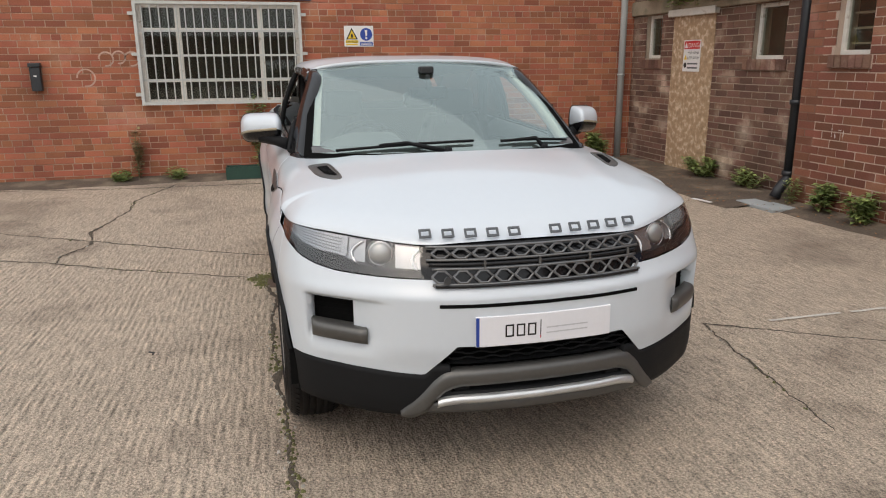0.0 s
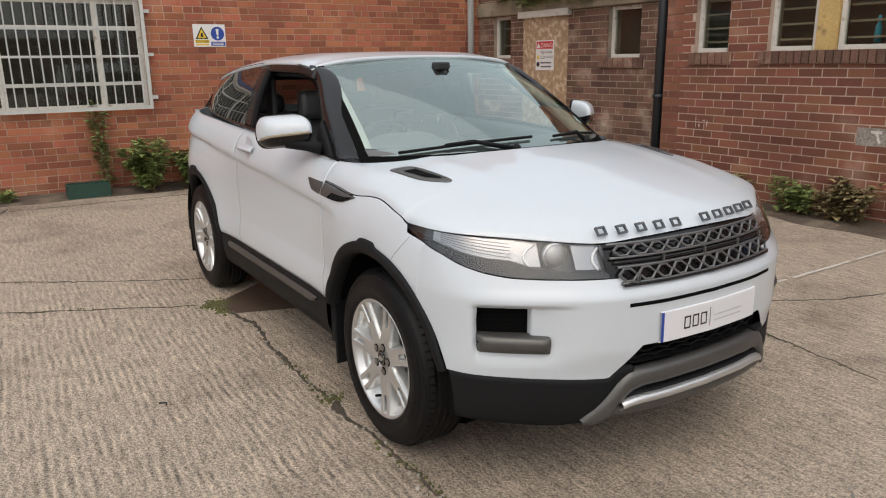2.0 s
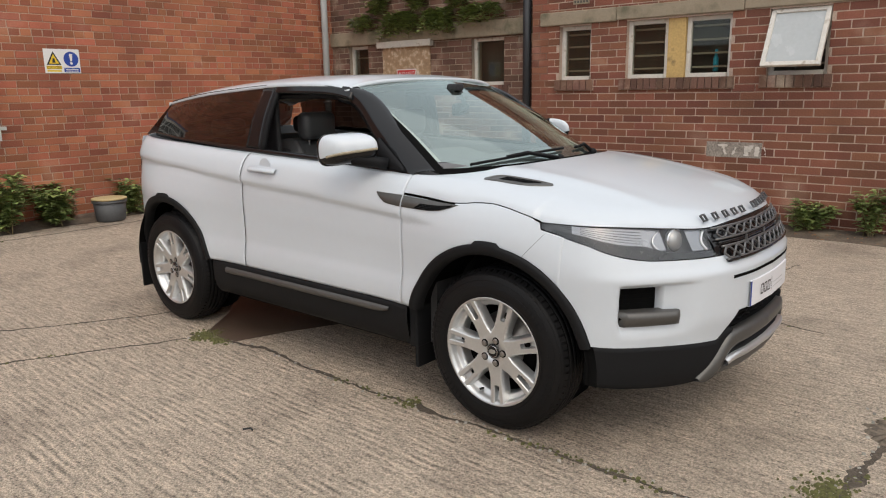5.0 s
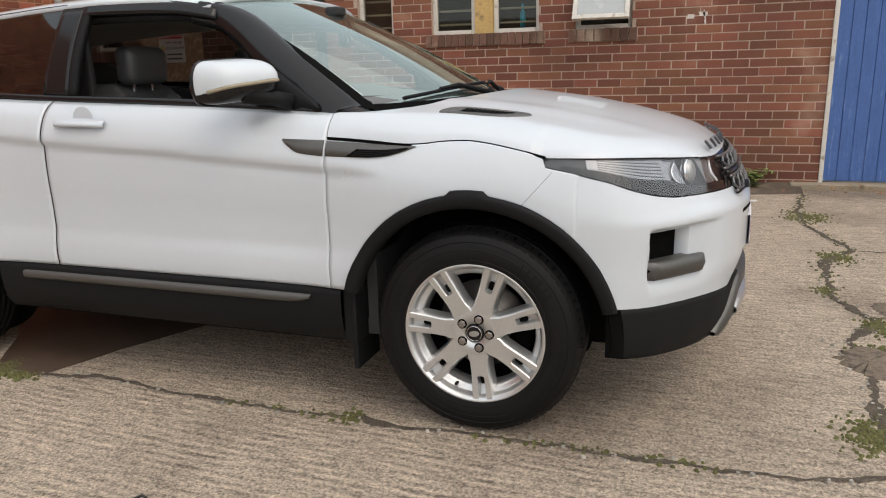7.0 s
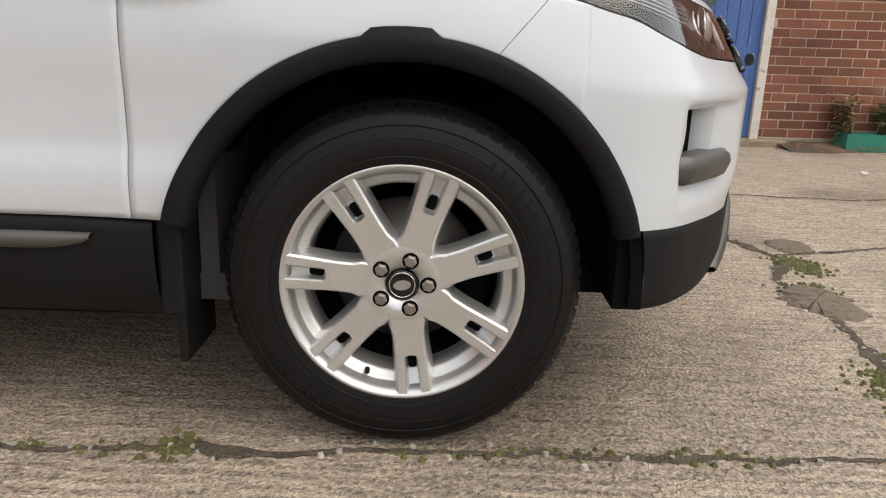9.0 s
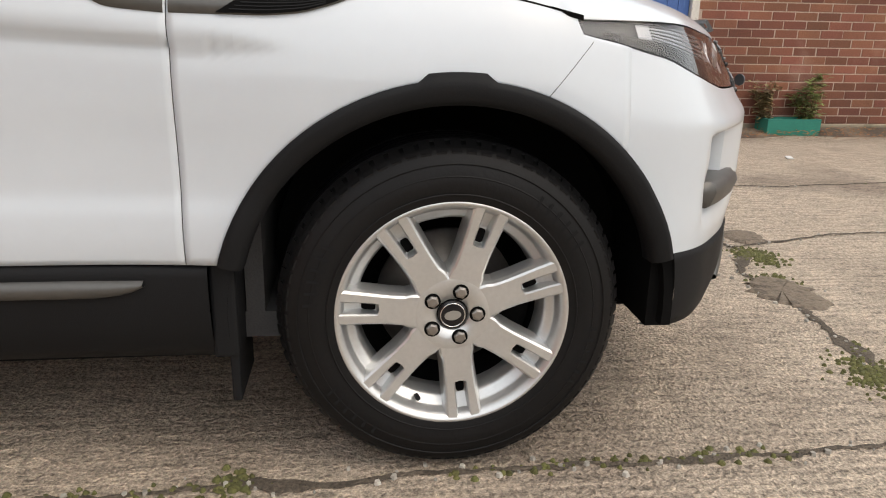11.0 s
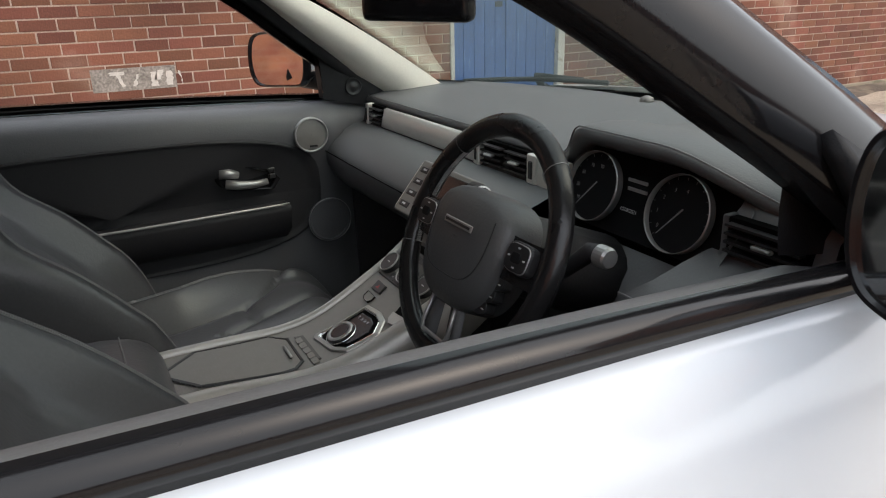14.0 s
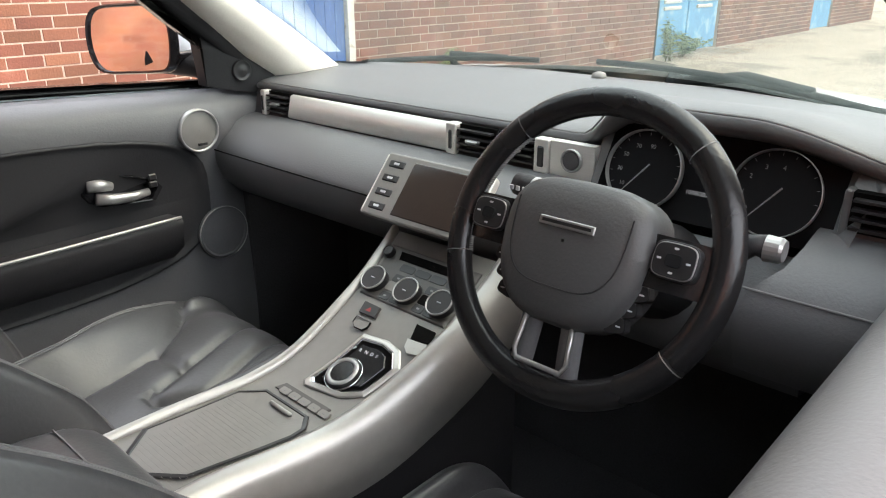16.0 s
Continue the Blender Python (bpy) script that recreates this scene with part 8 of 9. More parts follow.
part("start_button", tube([(-0.688, -0.178, 1.097), (-0.6925, -0.178, 1.097)], 0.0145, 24), M_boss, sb)
part("start_ring", grid([[(x, -0.178 + r * math.cos(t), 1.097 + r * math.sin(t)) for t in span(0, 2 * math.pi, 32)] for r, x in ((0.019, -0.688), (0.0185, -0.693), (0.0165, -0.6935), (0.0150, -0.690))]), M_brushed, sb, smooth=True)
# padded lower dash with a crease
low_prof = [(-0.678, 1.070, 0, 0), (-0.71, 1.066, 0.0, 0), (-0.745, 1.052, 0.1, 0), (-0.775, 1.03, 0.2, 0), (-0.792, 1.008, 0.25, 0), (-0.798, 0.992, 0.25, 0), (-0.796, 0.97, 0.2, 0), (-0.78, 0.93, 0.1, 0), (-0.74, 0.89, 0, 0), (-0.66, 0.86, 0, 0), (-0.5, 0.84, 0, 0)]
part("lower_dash", sheet(dash_rows(low_prof, span(-0.205, 0.70, 50), lambda y: 0), (-1, 0, 0)), M_dash, dash, "padded lower dashboard", smooth=True)
# thin dark line that paints the shade of the crease
part("dash_crease", tube([(-0.8005 - 0.05 * (1 - (y / 0.7) ** 2) * 0.25, y, 0.999) for y in span(-0.1, 0.69, 40)], 0.0016, 5), M_gap, dash)
drv_prof = [(-0.665, 1.075, 0, 0), (-0.70, 1.072, 0, 0), (-0.745, 1.062, 0, 0), (-0.785, 1.045, 0, 0), (-0.815, 1.02, 0, 0), (-0.825, 0.99, 0, 0), (-0.815, 0.95, 0, 0), (-0.79, 0.90, 0, 0), (-0.72, 0.86, 0, 0), (-0.5, 0.84, 0, 0)]
drv_end = lambda z: -0.50 - 0.045 * step(1.0, 1.06, z)
part("driver_dash", sheet([[(x, -0.70 + (drv_end(z) + 0.70) * k, z) for x, z, _, _ in drv_prof] for k in span(0, 1, 16)], (-1, 0, 0)), M_dash, dash, "padded dashboard beside the wheel", smooth=True)
part("driver_seam", tube([(-0.8165, y, 1.0215) for y in span(-0.70, -0.505, 16)], 0.0014, 5), M_stitch, dash)
part("knee_panel", sheet(dash_rows([(-0.70, 1.03, 0, 0), (-0.74, 0.99, 0, 0), (-0.76, 0.93, 0, 0), (-0.74, 0.86, 0, 0), (-0.6, 0.83, 0, 0)], span(-0.57, -0.20, 12), lambda y: 0), (-1, 0, 0)), M_dash, dash, smooth=True)
part("dash_sensor", tube([(-0.27, 0.03, 1.158), (-0.27, 0.03, 1.172), (-0.27, 0.03, 1.176)], [0.018, 0.014, 0.006], 16), M_console, dash, smooth=True)
# driver's outer vent
v = part("air_vent", boxm(-0.70, -0.68, -0.695, -0.575, 1.078, 1.128), M_gap, dash, "black louvred air vent")
for k in range(4):
    part("vent_blade", boxm(-0.712, -0.694, -0.69, -0.58, 1.084 + 0.0115 * k, 1.0875 + 0.0115 * k), M_button, v)
part("vent_tab", boxm(-0.718, -0.708, -0.655, -0.625, 1.100, 1.106, 0.002, 1), M_console, v)
part("vent_side", boxm(-0.702, -0.68, -0.577, -0.567, 1.07, 1.130, 0.003), M_dash, dash)
part("driver_fascia", sheet([[(x, y, z) for x, z in ((-0.655, 1.150), (-0.672, 1.138), (-0.684, 1.128), (-0.692, 1.10), (-0.70, 1.062))] for y in span(-0.72, -0.572, 8)], (-1, 0, 0)), M_dash, dash, smooth=True)

# instruments
bin_ = part("instrument_panel", sheet([[(-0.645 - 0.06 * f, y, 1.112 + 0.060 * hood(y) + (1.045 - 1.112 - 0.060 * hood(y)) * f) for f in span(0, 1, 6)] for y in span(-0.60, -0.222, 24)], (-1, 0, 0)), M_dial, dash, "black instrument panel")
# padded cheeks that run down from the hood on both sides of the dials
for ya, yb, o in ((-0.232, -0.214, 1), (-0.562, -0.60, -1)):
    rows = [[(-0.652 - 0.055 * g - (0.008 if o > 0 else 0.03) * k, ya + (yb - ya) * k ** 0.7 * (1 - 0.4 * g), 1.112 + 0.058 * hood(ya + (yb - ya) * k) - (0.054 + 0.058 * hood(ya)) * g) for g in span(0, 1, 8)] for k in span(0, 1, 6)]
    part("hood_cheek", sheet(rows, (-1, 0, 0.2)), M_dash, dash, smooth=True)
for y in (-0.304, -0.487):
    c = Vector((-0.700, y, 1.108))
    u, v = Vector((0, -1, 0)), Vector((0.31, 0, 0.95))
    w = Vector((-0.95, 0, 0.31))
    ring = lambda r, d: [c + (u * math.cos(a) + v * math.sin(a)) * r + w * d for a in span(0, 2 * math.pi, 48)]
    dial_ = part("dial", grid([ring(r, d) for r, d in ((0.0562, -0.012), (0.0562, 0.003), (0.0570, 0.004), (0.0575, 0.0))]), M_brushed, bin_, "silver-ringed dial", smooth=True)
    part("dial_face", grid([ring(r, d) for r, d in ((0.0558, -0.006), (0.03, -0.008), (0.001, -0.008))]), M_dial, bin_, smooth=True)
    part("needle", tube([c + (u * math.cos(-2.2) + v * math.sin(-2.2)) * 0.044 + w * 0.0, c + (u * 0.7 + v * 0.7) * 0.012 + w * 0.0], [0.0007, 0.0014], 5), M_stitch, bin_)
    labels = ("10", "30", "50", "70", "90") if y > -0.4 else ("0", "1", "2", "3", "4")
    for k, tx in enumerate(labels):
        a = -2.45 - k * 0.62
        me = words(tx, 0.0085)
        m = Matrix((( u.x, v.x, w.x, 0), (u.y, v.y, w.y, 0), (u.z, v.z, w.z, 0), (0, 0, 0, 1)))
        o = c + (u * math.cos(a) + v * math.sin(a)) * 0.036 + w * -0.004 - u * 0.006 - v * 0.004
        me.transform(Matrix.Translation(o) @ m)
        part("numeral", me, M_stitch, bin_)
    for k in range(13):
        a = -2.3 - k * 0.34
        part("tick", tube([c + (u * math.cos(a) + v * math.sin(a)) * r + w * -0.003 for r in (0.049, 0.053)], 0.0004, 4), M_stitch, bin_)
me = words("10/08/2021", 0.008)
me.transform(Matrix.Translation((-0.699, -0.370, 1.085)) @ Matrix(((0, 0.31, -0.95, 0), (-1, 0, 0, 0), (0, 0.95, 0.31, 0), (0, 0, 0, 1))))
part("date_text", me, M_mark, bin_)
for k in range(2):
    part("message_bar", boxm(-0.694, -0.692, -0.420, -0.380, 1.118 + 0.014 * k, 1.123 + 0.014 * k), M_stitch, bin_)

# screen in the middle of the dash
def tilt_box(c, rot, sx, sy, sz, bevel, seg=2):
    b = boxm(-sx / 2, sx / 2, -sy / 2, sy / 2, -sz / 2, sz / 2, bevel, seg)
    bmesh.ops.transform(b, matrix=Matrix.Translation(c) @ Matrix.Rotation(radians(rot), 4, "Y"), verts=b.verts)
    return b


SC = Vector((-0.808, 0.022, 1.024))
scr = part("screen_unit", tilt_box(SC, 40, 0.018, 0.245, 0.118, 0.006, 3), M_alu, dash, "touch screen in a silver surround")
SN = Vector((-math.cos(radians(40)), 0, math.sin(radians(40))))
part("screen_bezel", tilt_box(SC + SN * 0.004, 40, 0.014, 0.231, 0.122, 0.004), M_console, scr)
part("screen_glass", tilt_box(SC + SN * 0.006 + Vector((0, -0.028, 0)), 40, 0.013, 0.150, 0.100, 0.002), M_display, scr)
for k in range(4):
    off = Vector((-0.67 * 0 + (0.040 - 0.027 * k) * 0.643, 0.085, (0.040 - 0.027 * k) * 0.766))
    part("screen_button", tilt_box(SC + SN * 0.0062 + off, 40, 0.013, 0.040, 0.016, 0.003, 1), M_button, scr)
    part("button_mark", tilt_box(SC + SN * 0.0132 + off, 40, 0.0008, 0.012, 0.004, 0.0), M_mark, scr)

# centre stack and console
con_x = [-0.815, -0.85, -0.90, -0.95, -1.0, -1.04, -1.08, -1.12, -1.18, -1.25, -1.33, -1.42]
con_z = spline((-1.42, 0.782), (-1.25, 0.784), (-1.15, 0.788), (-1.10, 0.797), (-1.05, 0.815), (-1.0, 0.840), (-0.95, 0.868), (-0.90, 0.896), (-0.85, 0.928), (-0.815, 0.955))
con_l = spline((-1.42, 0.117), (-1.25, 0.112), (-1.138, 0.096), (-1.035, 0.079), (-0.94, 0.077), (-0.848, 0.085), (-0.815, 0.088))
con_r = spline((-1.42, -0.055), (-1.30, -0.060), (-1.16, -0.087), (-1.04, -0.114), (-0.918, -0.138), (-0.815, -0.142))
xs = span(-0.815, -1.42, 50)
con = part("centre_console", sheet([[(x, con_l(x) + (con_r(x) - con_l(x)) * f, con_z(x) - 0.002) for f in span(0.0, 1, 8)] for x in xs], (0, 0, 1)), M_console, car, "grey centre console", smooth=True)
for e, o in ((con_l, 1), (con_r, -1)):
    w = 0.016 if o > 0 else 0.030
    rows = [[(x, e(x) + o * a, con_z(x) + b) for a, b in ((-0.006, -0.002), (-0.004, 0.006), (0.004, 0.009), (w * 0.7, 0.004), (w, -0.012), (w + 0.010 + (0.02 if o < 0 else 0), -0.075 if o < 0 else -0.045), (w + 0.004, -0.085 if o < 0 else -0.05))] for x in xs]
    part("console_rail", sheet(rows, (0, o, 1)), M_warm_silver, con, "satin silver console rail", smooth=True)
    part("console_side", sheet([[(x, e(x) + o * (w + 0.006), z) for z in (con_z(x) - 0.04, 0.55, 0.34)] for x in xs], (0, o, 0)), M_black_in, con, smooth=True)
SL = radians(-60)
def on_con(x, y, d=0.0):
    dz = (con_z(x + 0.005) - con_z(x - 0.005)) / 0.01
    n = Vector((-dz, 0, 1)).normalized()
    return Vector((x, y, con_z(x))) + n * d, n


def con_patch(x0, x1, y0, y1, d, m, nm, lab="", r=0.0, par=None, h=0.006):
    """A low raised pad that follows the console; r rounds its corners."""
    n = 24
    ring = []
    for k in range(n):
        a = 2 * math.pi * (k + 0.5) / n
        ca, sa = math.cos(a), math.sin(a)
        p = 0.35
        ring.append((math.copysign(abs(ca) ** p, ca), math.copysign(abs(sa) ** p, sa)))
    cx, cy, hx, hy = (x0 + x1) / 2, (y0 + y1) / 2, abs(x1 - x0) / 2, abs(y1 - y0) / 2
    rows = []
    for f, dd in ((1.0, d - h), (1.0, d - 0.0008), (0.97, d), (0.5, d), (0.02, d)):
        rows.append([on_con(cx + a * hx * f, cy + b * hy * f, dd)[0] for a, b in ring + ring[:1]])
    return part(nm, sheet(rows, (0, 0, 1)), m, par or con, lab)


def con_shape(outline, d, m, nm, lab="", par=None, h=0.004, steps=((1.0, -1), (0.985, 0.7), (0.95, 1.0), (0.5, 1.0), (0.02, 1.0))):
    """A raised plate of any outline that follows the console; its face stands d above the surface."""
    cx, cy = sum(q[0] for q in outline) / len(outline), sum(q[1] for q in outline) / len(outline)
    ring = []
    for q, r in zip(outline, outline[1:] + outline[:1]):
        ring += [(q[0] + (r[0] - q[0]) * k / 4, q[1] + (r[1] - q[1]) * k / 4) for k in range(4)]
    rows = [[on_con(cx + (x - cx) * g, cy + (y - cy) * g, d + (k - 1) * h if k > -1 else d - h - 0.002)[0] for x, y in ring + ring[:1]] for g, k in steps]
    return part(nm, sheet(rows, (0, 0, 1)), m, par or con, lab)


def con_band(outline, g0, d0, g1, d1, m, nm, lab="", par=None):
    """A closed strip between two scaled copies of an outline."""
    cx, cy = sum(q[0] for q in outline) / len(outline), sum(q[1] for q in outline) / len(outline)
    ring = []
    for q, r in zip(outline, outline[1:] + outline[:1]):
        ring += [(q[0] + (r[0] - q[0]) * k / 4, q[1] + (r[1] - q[1]) * k / 4) for k in range(4)]
    rows = [[on_con(cx + (x - cx) * (g0 + (g1 - g0) * k), cy + (y - cy) * (g0 + (g1 - g0) * k), d0 + (d1 - d0) * k + (0.0015 if 0 < k < 1 else 0))[0] for x, y in ring + ring[:1]] for k in (0, 0.2, 0.8, 1)]
    return part(nm, sheet(rows, (0, 0, 1)), m, par or con, lab)


# control panel with rows of flush keys
panel_ = con_shape([(-0.838, 0.074), (-0.838, -0.125), (-0.930, -0.128), (-0.928, 0.064)], 0.0012, M_key_panel, "control_panel", "dark key panel")
for k in range(4):
    y = 0.024 - 0.034 * k
    con_patch(-0.862, -0.874, y, y - 0.032, 0.0022, M_button, "radio_button", par=panel_)
con_shape([(-0.845, 0.046), (-0.845, -0.115), (-0.858, -0.115), (-0.858, 0.040)], 0.0022, M_gap, "card_slot", "dark slot above the controls", panel_)
for x0, x1 in ((-0.880, -0.893), (-0.912, -0.925)):
    for y0 in (0.022, -0.002, -0.052, -0.076):
        con_patch(x0, x1, y0, y0 - 0.022, 0.0022, M_button, "climate_button", par=panel_)
        con_patch((x0 + x1) / 2 + 0.0014, (x0 + x1) / 2 - 0.0014, y0 - 0.008, y0 - 0.014, 0.0026, M_stitch, "button_mark", par=panel_)
con_patch(-0.893, -0.909, 0.024, -0.004, 0.002, M_console, "display_strip", par=panel_)
con_patch(-0.895, -0.911, -0.052, -0.076, 0.002, M_gap, "display_strip", par=panel_)
for y in (0.048, -0.027, -0.099):
    q, n = on_con(-0.902, y)
    n = (n + Vector((-0.12, 0, 0.0))).normalized()
    k = part("control_knob", tube([q, q + n * 0.013, q + n * 0.0135], [0.0232, 0.0225, 0.0205], 32), M_button, con, "dark rotary knob with a silver rim")
    u_ = n.orthogonal().normalized()
    v_ = n.cross(u_)
    part("knob_rim", grid([[q + n * h + (u_ * math.cos(t) + v_ * math.sin(t)) * r for t in span(0, 2 * math.pi, 36)] for r, h in ((0.0232, 0.0125), (0.0228, 0.0148), (0.0212, 0.0150), (0.0206, 0.0134))]), M_brushed, k, smooth=True)
    for o in ((-0.003, 0.003) if y == -0.027 else (0.0,)):
        part("knob_mark", tube([q + n * 0.0136 + Vector((o, 0.004, 0)), q + n * 0.0136 + Vector((o, -0.004, 0))], 0.0009, 5), M_mark, k)
q, n = on_con(-0.853, 0.064)
vk = part("volume_knob", tube([q, q + n * 0.010, q + n * 0.0105], [0.0105, 0.0095, 0.008], 20), M_button, con)
part("knob_rim", tube([q + n * 0.0095, q + n * 0.0115], [0.0100, 0.0092], 20, False), M_gunmetal, vk, smooth=True)
hz_ = con_shape([(-0.957, 0.031), (-0.938, 0.036), (-0.939, -0.001), (-0.957, -0.006)], 0.003, M_button, "hazard_button", "black button with a red triangle")
q, n = on_con(-0.948, 0.015, 0.0034)
part("red_triangle", mesh("tri", [q + Vector((0.004, 0, 0.002)), q + Vector((-0.004, 0.006, -0.002)), q + Vector((-0.004, -0.006, -0.002))], [(0, 1, 2)]), M_red, hz_)
lk = con_shape([(-0.975, 0.026), (-0.964, 0.028), (-0.965, -0.006), (-0.974, -0.008), (-0.981, -0.002), (-0.981, 0.017)], 0.0022, M_console, "lock_button", "grey lock button")
con_band([(-0.975, 0.026), (-0.964, 0.028), (-0.965, -0.006), (-0.974, -0.008), (-0.981, -0.002), (-0.981, 0.017)], 1.0, 0.0, 0.93, 0.0030, M_gap, "button_gap", "", lk)
con_shape([(-0.963, -0.089), (-0.939, -0.080), (-0.940, -0.120), (-0.959, -0.127)], 0.0012, M_gap, "socket_slot", "dark slot beside the brake switch")
bs = con_shape([(-0.977, -0.091), (-0.964, -0.086), (-0.962, -0.125), (-0.973, -0.129), (-0.981, -0.122), (-0.984, -0.103)], 0.0035, M_warm_silver, "brake_switch", "silver parking brake switch")
# rotary gear selector in its eight-sided surround
oct_ = [(-1.082, 0.015), (-0.984, -0.010), (-0.979, -0.059), (-0.985, -0.089), (-1.007, -0.110), (-1.062, -0.093), (-1.080, -0.060), (-1.089, 0.006)]
sel = con_band(oct_, 1.03, 0.0, 0.86, 0.0030, M_warm_silver, "gear_surround", "satin eight-sided selector surround")
con_band(oct_, 0.865, 0.0035, 0.80, 0.0005, M_chrome, "surround_lip", "", sel)
con_shape(oct_, 0.0008, M_gap, "selector_well", "black well round the gear dial", sel, 0.002, ((0.84, 1.0), (0.4, 1.0), (0.02, 1.0)))
ox, oy = sum(q[0] for q in oct_) / 8, sum(q[1] for q in oct_) / 8
con_shape([(ox + (x - ox) * 0.70, oy + (y - oy) * 0.66) for x, y in oct_], 0.0040, M_gloss, "selector_plate", "gloss black selector plate", sel)
q, n = on_con(-1.049, -0.037, 0.004)
ud, vd = Vector((0, 1, 0)), Vector((0, 1, 0)).cross(n)
part("selector_dial", tube([q, q + n * 0.006, q + n * 0.0065], [0.0275, 0.0265, 0.024], 36), M_button, sel, "round gear dial")
for ra, rb, m_ in ((0.0305, 0.0285, M_chrome), (0.0262, 0.0185, M_brushed)):
    hh = 0.001 if ra > 0.03 else 0.0066
    part("dial_rim", grid([[q + n * (hh + h) + (ud * math.cos(t) + vd * math.sin(t)) * r for t in span(0, 2 * math.pi, 40)] for r, h in ((ra, -0.001), (ra - 0.0006, 0.0008), (rb + 0.0006, 0.0008), (rb, -0.001))]), m_, sel, smooth=True)
part("dial_centre", tube([q + n * 0.005, q + n * 0.0068], 0.0175, 28), M_gloss, sel)
sx = Vector((0, -1, 0))
for k, ch in enumerate("PRNDS"):
    g, n2 = on_con(-1.011 + 0.0006 * k, -0.016 - 0.0115 * k, 0.0046)
    sy = n2.cross(sx)
    me = words(ch, 0.0085)
    me.transform(Matrix.Translation(g) @ Matrix(((sx.x, sy.x, n2.x, 0), (sx.y, sy.y, n2.y, 0), (sx.z, sy.z, n2.z, 0), (0, 0, 0, 1))))
    part("gear_letter", me, M_mark, sel)
# flush strip of terrain keys
strip_ = con_shape([(-1.116, 0.046), (-1.101, 0.038), (-1.102, -0.069), (-1.117, -0.063)], 0.0010, M_key_panel, "terrain_strip", "flush strip of terrain keys")
for k in range(5):
    y = 0.033 - 0.0225 * k
    con_patch(-1.1075, -1.1195, y, y - 0.020, 0.0016, M_console, "terrain_button", par=strip_)
    con_patch(-1.1125, -1.1145, y - 0.008, y - 0.012, 0.0020, M_stitch, "button_mark", par=strip_)
# sunken tray with a fine-ribbed sliding cover
tray_ = [(-1.295, 0.099), (-1.156, 0.081), (-1.129, 0.047), (-1.131, -0.051), (-1.150, -0.069), (-1.171, -0.069), (-1.308, -0.035), (-1.366, 0.040)]
tr_rim = con_band(tray_, 1.03, 0.0006, 0.955, 0.0022, M_button, "tray_rim", "dark tray surround")
con_shape(tray_, 0.0018, M_console, "tray_cover", "ribbed sliding tray cover", tr_rim, 0.002, ((0.96, 1.0), (0.5, 1.0), (0.02, 1.0)))
for k in range(34):
    x = -1.17 - 0.0072 * k
    part("tray_rib", tube([(x, -0.040, con_z(x) + 0.0018), (x, 0.076, con_z(x) + 0.0018)], 0.0004, 4), M_console, tr_rim)
part("tray_handle", tube([on_con(-1.145, 0.013, 0.006)[0], on_con(-1.146, -0.033, 0.006)[0]], 0.0032, 8), M_brushed, tr_rim, "satin tray handle", smooth=True)
# arm rest box
arm_top = spline((-1.70, 0.868), (-1.46, 0.868), (-1.41, 0.862), (-1.375, 0.846), (-1.352, 0.812), (-1.344, 0.76), (-1.346, 0.68))
rows = []
for x in [-1.70] + span(-1.66, -1.40, 6) + [-1.385, -1.37, -1.36, -1.352, -1.347, -1.344]:
    t = arm_top(x)
    rows.append([(x, -0.148, 0.68), (x, -0.148, t - 0.045), (x, -0.145, t - 0.022), (x, -0.136, t - 0.008), (x, -0.12, t - 0.001)] + [(x, y, t + 0.004 * (1 - (abs(y + 0.03) / 0.10) ** 2)) for y in span(-0.10, 0.04, 6)] + [(x, 0.06, t - 0.001), (x, 0.076, t - 0.008), (x, 0.085, t - 0.022), (x, 0.088, t - 0.045), (x, 0.088, 0.68)])
rows.append([(-1.343, p[1], min(p[2], 0.72)) for p in rows[-1]])
ab = part("armrest_box", sheet(rows, (0, 0, 1)), M_leather, car, "padded black leather armrest box", smooth=True)
part("armrest_seam", tube([(-1.415, y, 0.8635 + 0.003 * (1 - (abs(y + 0.03) / 0.10) ** 2)) for y in span(-0.12, 0.062, 8)], 0.0016, 5), M_stitch, ab)

# steering wheel
SWC, SWT = Vector((-0.9544, -0.3596, 1.0768)), 0.4249
up = Vector((math.sin(SWT), 0, math.cos(SWT)))
rt = Vector((0, -1, 0))
ax = Vector((-math.cos(SWT), 0, math.sin(SWT)))   # towards the driver
W = lambda a, r, d=0.0: SWC + (up * math.cos(a) + rt * math.sin(a)) * r + ax * d
wl_ = part("steering_wheel", grid([[W(a, 0.171 + 0.0175 * math.cos(b), 0.015 * math.sin(b)) for b in span(0, 6.2832, 14)] for a in span(0, 6.2832, 96)]), M_rim_leather, car, "black leather steering wheel with silver spokes", smooth=True)
for a in (-0.75, 0.72, 2.15, -1.85, ):
    part("rim_seam", grid([[W(a + da, 0.171 + 0.0180 * math.cos(b), 0.0155 * math.sin(b)) for b in span(0, 6.2832, 14)] for da in (-0.004, 0.004)]), M_stitch if a < 2 else M_warm_silver, wl_, smooth=True)
for k in range(60):
    a = -1.85 + 0.0185 * k
    part("stitch", tube([W(a, 0.1535, 0.003), W(a + 0.012, 0.1535, -0.004)], 0.0012, 4), M_stitch, wl_)
# boss: rounded pad
rows = []
bw_, bt, bb = 0.097, 0.074, 0.098
